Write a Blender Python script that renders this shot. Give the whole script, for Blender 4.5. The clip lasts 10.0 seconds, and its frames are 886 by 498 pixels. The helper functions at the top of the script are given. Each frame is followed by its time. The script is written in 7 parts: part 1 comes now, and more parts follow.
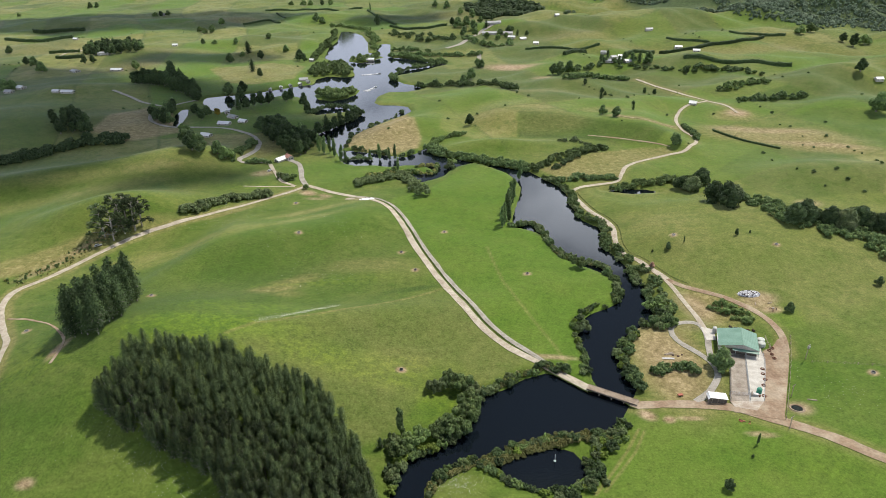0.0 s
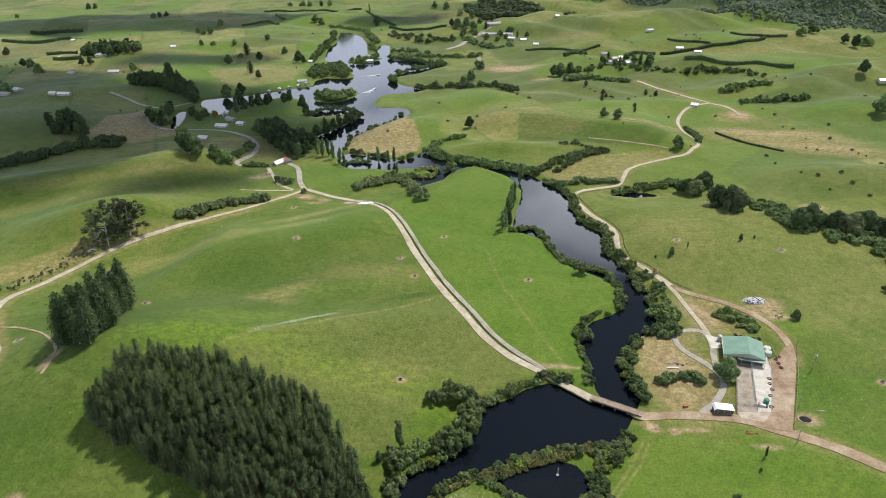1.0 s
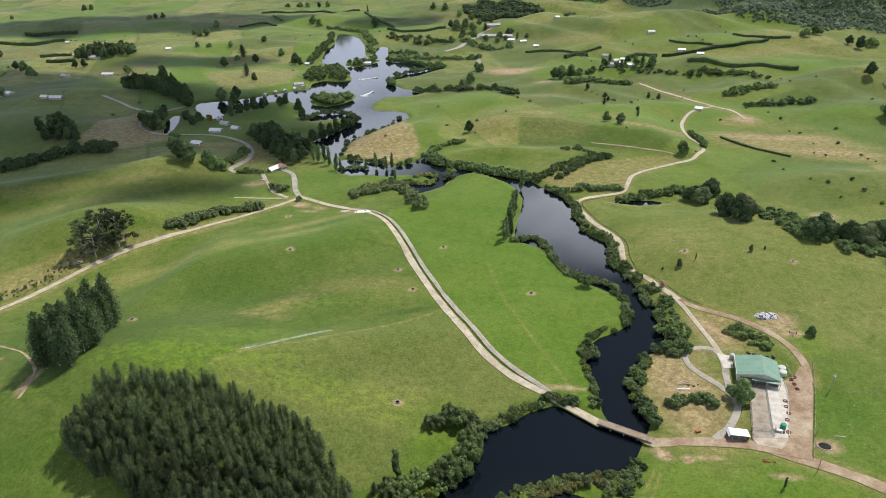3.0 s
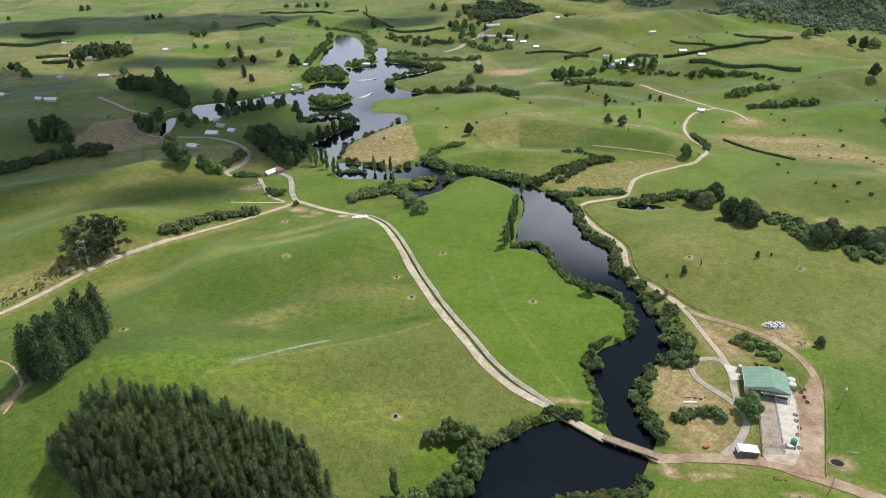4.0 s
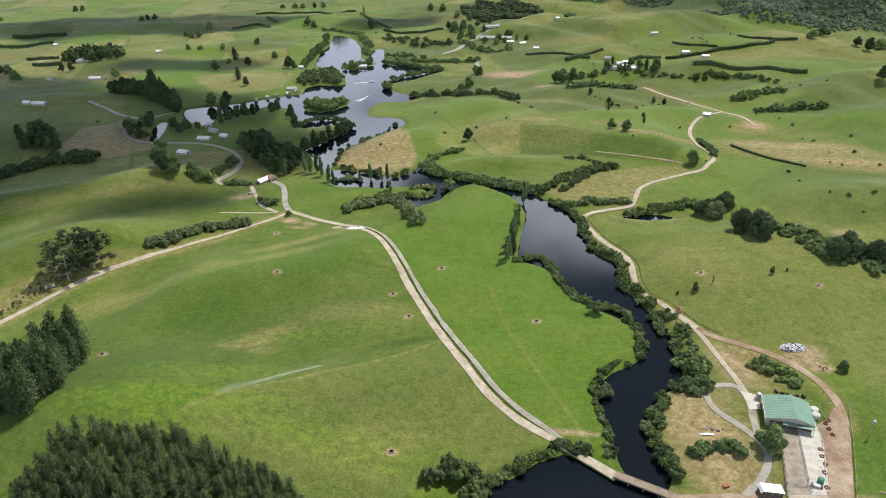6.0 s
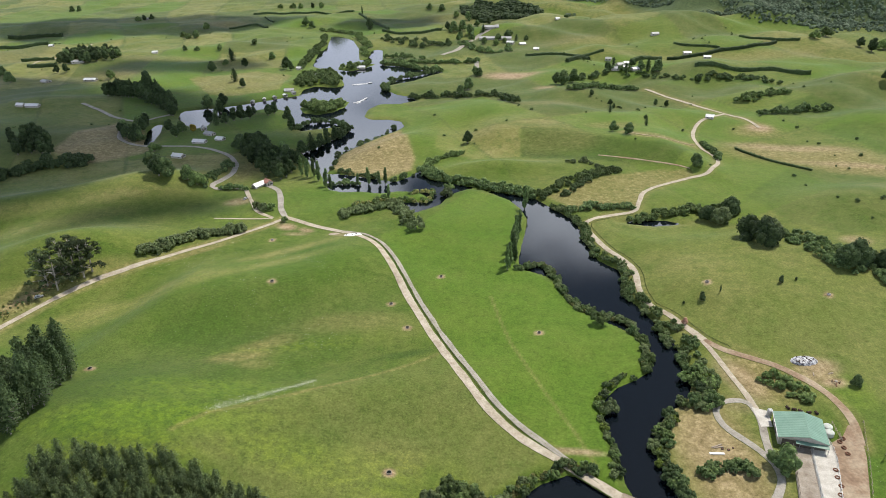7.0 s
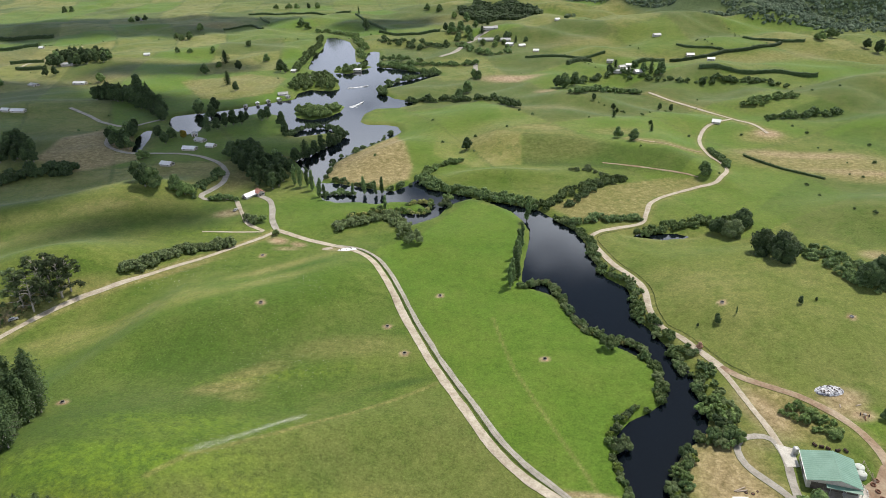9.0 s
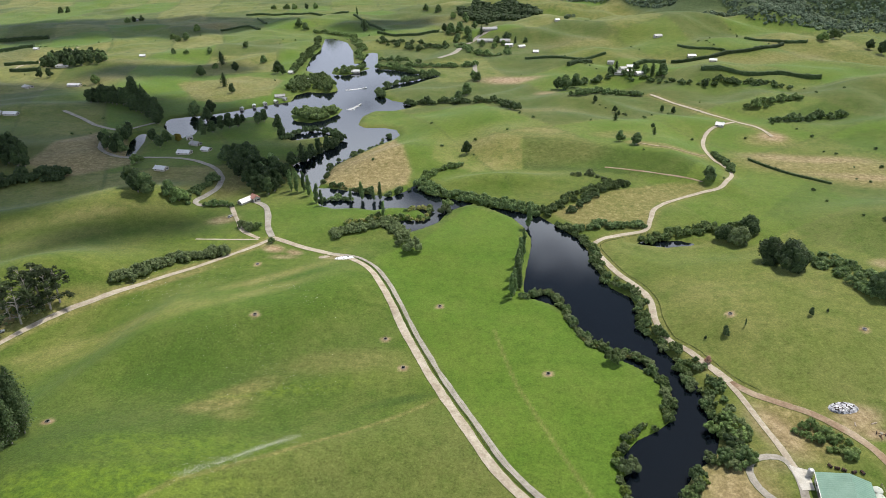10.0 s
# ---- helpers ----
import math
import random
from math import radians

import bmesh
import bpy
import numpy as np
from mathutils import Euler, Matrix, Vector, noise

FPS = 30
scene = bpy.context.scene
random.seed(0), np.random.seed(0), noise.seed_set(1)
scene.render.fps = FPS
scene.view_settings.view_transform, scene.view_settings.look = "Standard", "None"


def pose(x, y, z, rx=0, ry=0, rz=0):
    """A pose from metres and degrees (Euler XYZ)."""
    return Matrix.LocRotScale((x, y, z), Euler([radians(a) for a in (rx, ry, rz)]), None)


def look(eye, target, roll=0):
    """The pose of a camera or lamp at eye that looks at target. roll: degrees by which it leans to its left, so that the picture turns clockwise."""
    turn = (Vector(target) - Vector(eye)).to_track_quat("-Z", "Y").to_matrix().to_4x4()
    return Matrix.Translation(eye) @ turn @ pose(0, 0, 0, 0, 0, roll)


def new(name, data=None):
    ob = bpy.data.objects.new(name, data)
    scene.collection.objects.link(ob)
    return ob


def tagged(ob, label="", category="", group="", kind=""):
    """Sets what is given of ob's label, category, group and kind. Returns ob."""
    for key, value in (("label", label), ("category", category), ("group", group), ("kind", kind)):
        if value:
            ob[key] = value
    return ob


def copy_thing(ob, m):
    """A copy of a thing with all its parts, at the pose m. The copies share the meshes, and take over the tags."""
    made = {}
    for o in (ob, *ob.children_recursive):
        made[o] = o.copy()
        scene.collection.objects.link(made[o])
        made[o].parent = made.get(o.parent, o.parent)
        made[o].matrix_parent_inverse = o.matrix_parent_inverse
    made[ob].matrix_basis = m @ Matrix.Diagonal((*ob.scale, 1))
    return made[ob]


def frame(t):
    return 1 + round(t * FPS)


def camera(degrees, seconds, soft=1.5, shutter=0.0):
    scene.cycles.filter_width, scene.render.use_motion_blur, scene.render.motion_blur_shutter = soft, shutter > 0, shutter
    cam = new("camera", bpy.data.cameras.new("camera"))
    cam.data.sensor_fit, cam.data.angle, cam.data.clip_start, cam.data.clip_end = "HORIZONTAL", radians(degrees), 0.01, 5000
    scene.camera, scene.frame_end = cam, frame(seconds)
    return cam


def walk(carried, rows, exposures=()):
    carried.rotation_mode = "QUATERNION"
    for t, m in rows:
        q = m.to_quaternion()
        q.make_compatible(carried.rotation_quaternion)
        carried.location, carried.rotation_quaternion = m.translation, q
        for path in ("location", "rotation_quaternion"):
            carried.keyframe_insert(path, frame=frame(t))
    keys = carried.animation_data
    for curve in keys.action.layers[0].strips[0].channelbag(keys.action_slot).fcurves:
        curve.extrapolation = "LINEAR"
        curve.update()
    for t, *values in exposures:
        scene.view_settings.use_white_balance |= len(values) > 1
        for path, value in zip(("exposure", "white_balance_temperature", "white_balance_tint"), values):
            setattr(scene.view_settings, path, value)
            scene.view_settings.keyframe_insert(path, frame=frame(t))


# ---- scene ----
cam = camera(68.78, 10.0, soft=0.75)
ROWS = [
    (0.0, 0.01, -0.12, 169.78, 63.431, 1.048, -0.037),
    (0.5, -0.01, 2.95, 169.78, 63.458, 1.060, -0.054),
    (1.0, -0.01, 6.09, 169.77, 63.480, 1.071, -0.073),
    (1.5, -0.01, 9.36, 169.73, 63.496, 1.083, -0.094),
    (2.0, -0.01, 12.81, 169.69, 63.506, 1.094, -0.118),
    (2.5, -0.00, 16.46, 169.62, 63.513, 1.104, -0.144),
    (4.0, 0.02, 28.68, 169.39, 63.509, 1.133, -0.236),
    (4.5, 0.02, 33.16, 169.31, 63.502, 1.142, -0.271),
    (5.0, 0.02, 37.81, 169.23, 63.492, 1.151, -0.309),
    (5.5, 0.01, 42.60, 169.15, 63.480, 1.159, -0.348),
    (7.0, -0.08, 57.58, 168.98, 63.437, 1.182, -0.480),
    (7.5, -0.14, 62.69, 168.95, 63.421, 1.189, -0.529),
    (8.0, -0.21, 67.80, 168.94, 63.406, 1.195, -0.579),
    (8.5, -0.30, 72.93, 168.96, 63.391, 1.202, -0.632),
    (9.0, -0.40, 78.05, 169.00, 63.377, 1.208, -0.687),
    (9.5, -0.53, 83.17, 169.07, 63.364, 1.213, -0.744),
    (10.0, -0.68, 88.32, 169.17, 63.354, 1.218, -0.803),
]
walk(cam, [(t, pose(x, y, z, rx, ry, rz)) for t, x, y, z, rx, ry, rz in ROWS])

# ---- sky and sun ----
SUN_FROM = Vector((0.42, 0.40, 0.93)).normalized()
world = bpy.data.worlds.new("sky")
scene.world = world
world.use_nodes = True
wn = world.node_tree.nodes
wl = world.node_tree.links
sky = wn.new("ShaderNodeTexSky")
sky.sky_type, sky.sun_disc = "NISHITA", False
sky.sun_elevation = math.asin(SUN_FROM.z)
sky.sun_rotation = math.atan2(SUN_FROM.x, SUN_FROM.y)
sky.altitude = 100
sky.dust_density = 1.2
# broken cumulus over the whole sky
wtc = wn.new("ShaderNodeTexCoord")
wsep = wn.new("ShaderNodeSeparateXYZ")
wup = wn.new("ShaderNodeMath")
wup.operation, wup.inputs[1].default_value = "ADD", 0.12
wmap = wn.new("ShaderNodeVectorMath")
wmap.operation = "DIVIDE"
wno = wn.new("ShaderNodeTexNoise")
wno.inputs["Scale"].default_value, wno.inputs["Detail"].default_value, wno.inputs["Roughness"].default_value = 1.5, 7.0, 0.55
wramp = wn.new("ShaderNodeValToRGB")
wramp.color_ramp.elements[0].position, wramp.color_ramp.elements[1].position = 0.44, 0.58
wmix = wn.new("ShaderNodeMixRGB")
# cloud brightness by elevation: dull low, dim overhead, bright band added for the river's reflection
whigh = wn.new("ShaderNodeValToRGB")
whigh.color_ramp.elements[0].position, whigh.color_ramp.elements[0].color = 0.12, (0.36, 0.375, 0.42, 1)
whigh.color_ramp.elements[1].position, whigh.color_ramp.elements[1].color = 0.62, (0.05, 0.056, 0.066, 1)
for at, c in ((0.26, (0.45, 0.465, 0.51, 1)), (0.36, (1.0, 1.0, 1.0, 1)), (0.47, (0.7, 0.71, 0.73, 1))):
    whigh.color_ramp.elements.new(at).color = c
wbright = wn.new("ShaderNodeMixRGB")
wbright.blend_type, wbright.inputs[0].default_value, wbright.inputs[2].default_value = "MULTIPLY", 1.0, (50.0, 53.5, 59.0, 1)
wl.new(wtc.outputs["Generated"], wmap.inputs[0])
wl.new(wtc.outputs["Generated"], wsep.inputs[0])
wl.new(wsep.outputs[2], wup.inputs[0])
wl.new(wup.outputs[0], wmap.inputs[1])
wdrift = wn.new("ShaderNodeVectorMath")
wdrift.operation, wdrift.inputs[1].default_value = "ADD", (3.7, 1.2, 0.4)
wl.new(wmap.outputs[0], wdrift.inputs[0])
wl.new(wdrift.outputs[0], wno.inputs["Vector"])
wlow = wn.new("ShaderNodeMapRange")
wlow.inputs[1].default_value, wlow.inputs[2].default_value, wlow.inputs[3].default_value, wlow.inputs[4].default_value = 0.40, 0.53, 0.10, -0.20
wcover = wn.new("ShaderNodeMath")
wcover.operation = "ADD"
wl.new(wsep.outputs[2], wlow.inputs[0])
wl.new(wno.outputs[0], wcover.inputs[0])
wl.new(wlow.outputs[0], wcover.inputs[1])
wl.new(wcover.outputs[0], wramp.inputs[0])
wl.new(wramp.outputs[0], wmix.inputs[0])
wl.new(wsep.outputs[2], whigh.inputs[0])
wl.new(whigh.outputs[0], wbright.inputs[1])
wl.new(wbright.outputs[0], wmix.inputs[2])
wl.new(sky.outputs[0], wmix.inputs[1])
wl.new(wmix.outputs[0], wn["Background"].inputs[0])
wn["Background"].inputs[1].default_value = 0.066

sun_data = bpy.data.lights.new("sun", "SUN")
sun_data.energy, sun_data.angle, sun_data.color = 5.0, radians(0.7), (1.0, 0.93, 0.83)
sun = new("sun", sun_data)
sun.matrix_world = look(SUN_FROM * 900, (0, 0, 0))
scene.view_settings.exposure = -0.2

# ---- materials ----
def material(name, stops, scale=1.0, rough=0.9, bump=0.0, bump_scale=None, fine=None, metal=0.0, per_piece=0.0, spec=0.3, detail=5.0, thin=0.0, verge=False):
    """A node material: colours along a noise of that many cycles a metre, a finer grain over it, relief, and a change from piece to piece."""
    m = bpy.data.materials.new(name)
    m.use_nodes = True
    n, l = m.node_tree.nodes, m.node_tree.links
    b = n["Principled BSDF"]
    b.inputs["Roughness"].default_value, b.inputs["Metallic"].default_value = rough, metal
    b.inputs["Specular IOR Level"].default_value = spec
    geo = n.new("ShaderNodeNewGeometry")
    no = n.new("ShaderNodeTexNoise")
    no.inputs["Scale"].default_value, no.inputs["Detail"].default_value, no.inputs["Roughness"].default_value = scale, detail, 0.62
    l.new(geo.outputs["Position"], no.inputs["Vector"])
    ramp = n.new("ShaderNodeValToRGB")
    while len(ramp.color_ramp.elements) < len(stops):
        ramp.color_ramp.elements.new(0.5)
    for e, (at, c) in zip(ramp.color_ramp.elements, stops):
        e.position, e.color = at, (*c, 1)
    l.new(no.outputs[0], ramp.inputs[0])
    out = ramp.outputs[0]
    if fine:
        f = n.new("ShaderNodeTexNoise")
        f.inputs["Scale"].default_value, f.inputs["Detail"].default_value = fine[0], 3.0
        l.new(geo.outputs["Position"], f.inputs["Vector"])
        r = n.new("ShaderNodeMapRange")
        r.inputs[1].default_value, r.inputs[2].default_value, r.inputs[3].default_value, r.inputs[4].default_value = 0.3, 0.7, 1 - fine[1], 1 + fine[1]
        l.new(f.outputs[0], r.inputs[0])
        mul = n.new("ShaderNodeMixRGB")
        mul.blend_type, mul.inputs[0].default_value = "MULTIPLY", 1.0
        l.new(out, mul.inputs[1])
        l.new(r.outputs[0], mul.inputs[2])
        out = mul.outputs[0]
    if per_piece:
        ob = n.new("ShaderNodeObjectInfo")
        r = n.new("ShaderNodeMapRange")
        r.inputs[3].default_value, r.inputs[4].default_value = 1 - per_piece, 1 + per_piece
        l.new(ob.outputs["Random"], r.inputs[0])
        isl = n.new("ShaderNodeMapRange")
        isl.inputs[3].default_value, isl.inputs[4].default_value = 1 - per_piece * 0.8, 1 + per_piece * 0.8
        l.new(geo.outputs["Random Per Island"], isl.inputs[0])
        both = n.new("ShaderNodeMath")
        both.operation = "MULTIPLY"
        l.new(r.outputs[0], both.inputs[0])
        l.new(isl.outputs[0], both.inputs[1])
        mul = n.new("ShaderNodeMixRGB")
        mul.blend_type, mul.inputs[0].default_value = "MULTIPLY", 1.0
        l.new(out, mul.inputs[1])
        l.new(both.outputs[0], mul.inputs[2])
        out = mul.outputs[0]
    if verge:
        # turf creeps in from the edges and along the middle
        edge = n.new("ShaderNodeAttribute")
        edge.attribute_name = "worn"
        tn = n.new("ShaderNodeTexNoise")
        tn.inputs["Scale"].default_value, tn.inputs["Detail"].default_value, tn.inputs["Roughness"].default_value = 0.55, 5.0, 0.7
        l.new(geo.outputs["Position"], tn.inputs["Vector"])
        add = n.new("ShaderNodeMath")
        add.operation = "ADD"
        l.new(edge.outputs["Fac"], add.inputs[0])
        l.new(tn.outputs[0], add.inputs[1])
        cut = n.new("ShaderNodeMapRange")
        cut.inputs[1].default_value, cut.inputs[2].default_value = 1.05, 1.35
        l.new(add.outputs[0], cut.inputs[0])
        turf = n.new("ShaderNodeMixRGB")
        turf.inputs[2].default_value = (0.115, 0.145, 0.035, 1)
        l.new(cut.outputs[0], turf.inputs[0])
        l.new(out, turf.inputs[1])
        out = turf.outputs[0]
    l.new(out, b.inputs["Base Color"])
    if thin:
        # bluish sheen lifts dark foliage in place of distance haze
        b.inputs["Sheen Weight"].default_value, b.inputs["Sheen Roughness"].default_value, b.inputs["Sheen Tint"].default_value = 0.12, 0.4, (0.8, 0.9, 1.0, 1)
        tr = n.new("ShaderNodeBsdfTranslucent")
        mx = n.new("ShaderNodeMixShader")
        mx.inputs[0].default_value = thin
        l.new(out, tr.inputs[0])
        l.new(b.outputs[0], mx.inputs[1])
        l.new(tr.outputs[0], mx.inputs[2])
        l.new(mx.outputs[0], n["Material Output"].inputs[0])
    if bump:
        bn = n.new("ShaderNodeTexNoise")
        bn.inputs["Scale"].default_value, bn.inputs["Detail"].default_value = bump_scale or scale * 4, 4.0
        l.new(geo.outputs["Position"], bn.inputs["Vector"])
        bu = n.new("ShaderNodeBump")
        bu.inputs["Strength"].default_value, bu.inputs["Distance"].default_value = 0.8, bump
        l.new(bn.outputs[0], bu.inputs["Height"])
        l.new(bu.outputs[0], b.inputs["Normal"])
    return m


GRAVEL = material("gravel", [(0.3, (0.30, 0.25, 0.19)), (0.5, (0.42, 0.37, 0.29)), (0.7, (0.50, 0.45, 0.37))], 0.25, 0.95, 0.04, 3.0, (1.3, 0.16), verge=True)
GREY_GRAVEL = material("grey_gravel", [(0.3, (0.24, 0.22, 0.19)), (0.5, (0.33, 0.31, 0.27)), (0.7, (0.40, 0.37, 0.33))], 0.25, 0.95, 0.04, 3.0, (1.3, 0.16), verge=True)
DIRT = material("dirt", [(0.3, (0.205, 0.135, 0.088)), (0.45, (0.285, 0.205, 0.138)), (0.58, (0.36, 0.288, 0.205)), (0.75, (0.43, 0.36, 0.275))], 0.11, 0.95, 0.05, 2.0, (1.0, 0.18), verge=True)
BRIDGE_DECK = material("dusty_deck", [(0.3, (0.19, 0.145, 0.105)), (0.5, (0.27, 0.215, 0.16)), (0.7, (0.34, 0.285, 0.225))], 0.4, 0.95, 0.02, 4.0, (2.0, 0.15))
DUSTY = material("dusty_concrete", [(0.3, (0.33, 0.26, 0.20)), (0.5, (0.43, 0.37, 0.30)), (0.7, (0.54, 0.50, 0.44))], 0.3, 0.9, 0.01, 4.0, (2.0, 0.12))
CONCRETE = material("concrete", [(0.3, (0.40, 0.37, 0.32)), (0.55, (0.55, 0.53, 0.48)), (0.75, (0.63, 0.61, 0.57))], 0.35, 0.85, 0.01, 4.0, (2.5, 0.12))
MUDDY = material("muddy_concrete", [(0.3, (0.22, 0.18, 0.14)), (0.55, (0.33, 0.29, 0.24)), (0.75, (0.42, 0.39, 0.34))], 0.3, 0.8, 0.01, 4.0, (2.0, 0.15))
PINE_NEEDLES = material("pine_needles", [(0.3, (0.048, 0.072, 0.034)), (0.55, (0.086, 0.120, 0.046)), (0.75, (0.150, 0.180, 0.066))], 0.5, 0.75, 0, None, (1.7, 0.25), per_piece=0.5, spec=0.25, thin=0.35)
CONIFER_LEAF = material("conifer_foliage", [(0.3, (0.043, 0.075, 0.033)), (0.7, (0.097, 0.141, 0.052))], 0.5, 0.8, 0, None, (1.7, 0.25), per_piece=0.3, spec=0.2, thin=0.35)
BROAD_LEAF = material("broad_leaf", [(0.3, (0.078, 0.136, 0.052)), (0.55, (0.162, 0.238, 0.088)), (0.75, (0.290, 0.368, 0.130))], 0.4, 0.7, 0, None, (1.5, 0.25), per_piece=0.33, spec=0.3, thin=0.5)
BUSH_LEAF = material("scrub_leaf", [(0.3, (0.100, 0.155, 0.052)), (0.55, (0.185, 0.265, 0.090)), (0.75, (0.325, 0.395, 0.140))], 0.3, 0.75, 0, None, (1.5, 0.25), per_piece=0.36, spec=0.3, thin=0.5)
GREY_LEAF = material("willow_leaf", [(0.3, (0.122, 0.166, 0.073)), (0.6, (0.206, 0.262, 0.112)), (0.75, (0.312, 0.362, 0.164))], 0.3, 0.75, 0, None, (1.5, 0.25), per_piece=0.25, spec=0.3, thin=0.5)
REED = material("reeds", [(0.3, (0.24, 0.26, 0.085)), (0.55, (0.37, 0.37, 0.14)), (0.75, (0.54, 0.50, 0.23))], 0.4, 0.9, 0, None, (1.5, 0.25), per_piece=0.3, thin=0.5)
LIME_LEAF = material("fresh_leaf", [(0.3, (0.15, 0.21, 0.04)), (0.55, (0.23, 0.31, 0.06)), (0.75, (0.34, 0.42, 0.10))], 0.4, 0.7, 0, None, (1.5, 0.25), per_piece=0.3, spec=0.3, thin=0.5)
YELLOW_LEAF = material("golden_leaf", [(0.3, (0.20, 0.16, 0.02)), (0.7, (0.36, 0.29, 0.04))], 0.6, 0.8, per_piece=0.3, thin=0.5)
PINK_LEAF = material("dry_pink_leaf", [(0.3, (0.42, 0.26, 0.20)), (0.7, (0.58, 0.40, 0.31))], 0.6, 0.8, per_piece=0.3, thin=0.5)
BUSH_DARK = material("native_bush", [(0.3, (0.060, 0.092, 0.058)), (0.55, (0.112, 0.152, 0.092)), (0.75, (0.180, 0.225, 0.138))], 0.05, 0.8, 0, None, (0.4, 0.3), per_piece=0.35, spec=0.2, thin=0.2)
BARK = material("bark", [(0.3, (0.16, 0.14, 0.12)), (0.7, (0.30, 0.27, 0.24))], 1.2, 0.95, 0.03, 6.0, (4.0, 0.2))
PALE_BARK = material("pale_bark", [(0.3, (0.24, 0.215, 0.19)), (0.7, (0.42, 0.39, 0.35))], 1.2, 0.95, 0.03, 6.0, (4.0, 0.2))
WHITE_FLOWER = material("white_flower", [(0.3, (0.55, 0.56, 0.48)), (0.7, (0.75, 0.75, 0.70))], 2.0, 0.8)
GREEN_ROOF = material("green_roof_steel", [(0.3, (0.122, 0.238, 0.180)), (0.6, (0.158, 0.288, 0.223)), (0.8, (0.194, 0.324, 0.259))], 0.25, 0.5, 0, None, (2.0, 0.06), spec=0.4)
WHITE_ROOF = material("white_roof_steel", [(0.3, (0.74, 0.74, 0.74)), (0.7, (0.86, 0.86, 0.85))], 0.4, 0.45, 0, None, (2.0, 0.06), spec=0.5)
GREY_ROOF = material("grey_roof_steel", [(0.3, (0.30, 0.30, 0.31)), (0.7, (0.46, 0.46, 0.46))], 0.4, 0.5, 0, None, (2.0, 0.1), spec=0.4)
RUST_ROOF = material("faded_red_roof", [(0.3, (0.34, 0.14, 0.10)), (0.7, (0.48, 0.26, 0.20))], 0.6, 0.6, 0, None, (2.0, 0.12))
CREAM_WALL = material("cream_wall", [(0.3, (0.36, 0.34, 0.30)), (0.7, (0.50, 0.47, 0.42))], 0.6, 0.8, 0, None, (3.0, 0.08))
DARK_WALL = material("dark_timber_wall", [(0.3, (0.07, 0.06, 0.05)), (0.7, (0.14, 0.12, 0.10))], 0.6, 0.85, 0, None, (3.0, 0.12))
GLASS = material("window_glass", [(0.3, (0.02, 0.025, 0.03)), (0.7, (0.04, 0.045, 0.05))], 1.0, 0.08, spec=0.6)
STEEL = material("galvanised_steel", [(0.3, (0.32, 0.33, 0.34)), (0.7, (0.48, 0.49, 0.50))], 1.5, 0.45, metal=0.6)
TIMBER = material("weathered_timber", [(0.3, (0.26, 0.21, 0.16)), (0.7, (0.42, 0.36, 0.29))], 1.0, 0.9, 0.01, 6.0, (5.0, 0.15))
RUBBER = material("tyre_rubber", [(0.3, (0.03, 0.022, 0.02)), (0.7, (0.06, 0.045, 0.04))], 2.0, 0.9)
RUSTY = material("rusty_brown", [(0.3, (0.12, 0.055, 0.035)), (0.7, (0.22, 0.11, 0.07))], 2.0, 0.9)
TANK_WHITE = material("tank_plastic", [(0.3, (0.42, 0.46, 0.42)), (0.7, (0.56, 0.59, 0.54))], 0.8, 0.6)
TANK_GREEN = material("tank_green", [(0.3, (0.03, 0.20, 0.13)), (0.7, (0.05, 0.27, 0.18))], 0.8, 0.5)
SHEETING = material("white_plastic_sheet", [(0.40, (0.06, 0.06, 0.07)), (0.52, (0.34, 0.35, 0.38)), (0.7, (0.80, 0.80, 0.82))], 0.9, 0.4, 0.08, 1.2, (1.4, 0.2), spec=0.5)
SHEET_CLEAN = material("clean_white_sheet", [(0.3, (0.66, 0.67, 0.69)), (0.7, (0.84, 0.84, 0.85))], 0.6, 0.4, 0.05, 1.2, (1.0, 0.1), spec=0.5)
DARK_WATER = material("still_dark_water", [(0.3, (0.01, 0.014, 0.01)), (0.7, (0.02, 0.026, 0.016))], 0.5, 0.08, spec=0.6)
FOAM = material("white_foam", [(0.3, (0.62, 0.65, 0.68)), (0.7, (0.85, 0.86, 0.87))], 0.4, 0.7)
RED_PAINT = material("red_paint", [(0.3, (0.30, 0.08, 0.05)), (0.7, (0.42, 0.13, 0.08))], 2.0, 0.6)
CLOUD_WHITE = material("cloud", [(0.3, (0.86, 0.87, 0.88)), (0.7, (0.92, 0.92, 0.93))], 0.002, 1.0, spec=0.0, thin=0.04)

# ---- plan, in metres ----
SHORE_EAST = [
    (-88.9, 528.3), (-84.5, 574.3), (-73.9, 595.6), (-54.7, 625.9), (-41.6, 642), (-34.8, 654.8), (-39.2, 673.5), (-52.8, 681.6), (-69.6, 682.8),
    (-76.6, 693.2), (-75.5, 721.3), (-66.4, 742.4), (-43.7, 743.4), (-25.9, 756.2), (-35.2, 774.7), (-49.1, 785.1), (-60.7, 805.2), (-64.6, 832.2),
    (-52.2, 841.5), (-34.5, 854.2), (-12.8, 885.8), (4.1, 903.8), (-17, 914.1), (-41.2, 937.5), (-58, 952.2), (-77.1, 958.7)
]
SHORE_FAR = [
    (-85.5, 982.3), (-81.4, 996), (-87.4, 1078.8), (-97, 1085.5), (-103.5, 1075.2), (-103.7, 1008.1), (-113.9, 999.5), (-126.1, 1100.2),
    (-144.4, 1181.8), (-169.8, 1225.4), (-187.5, 1234.8), (-177.9, 1112.2), (-181.6, 1052.1), (-174.5, 964.4), (-147.8, 927.2)
]
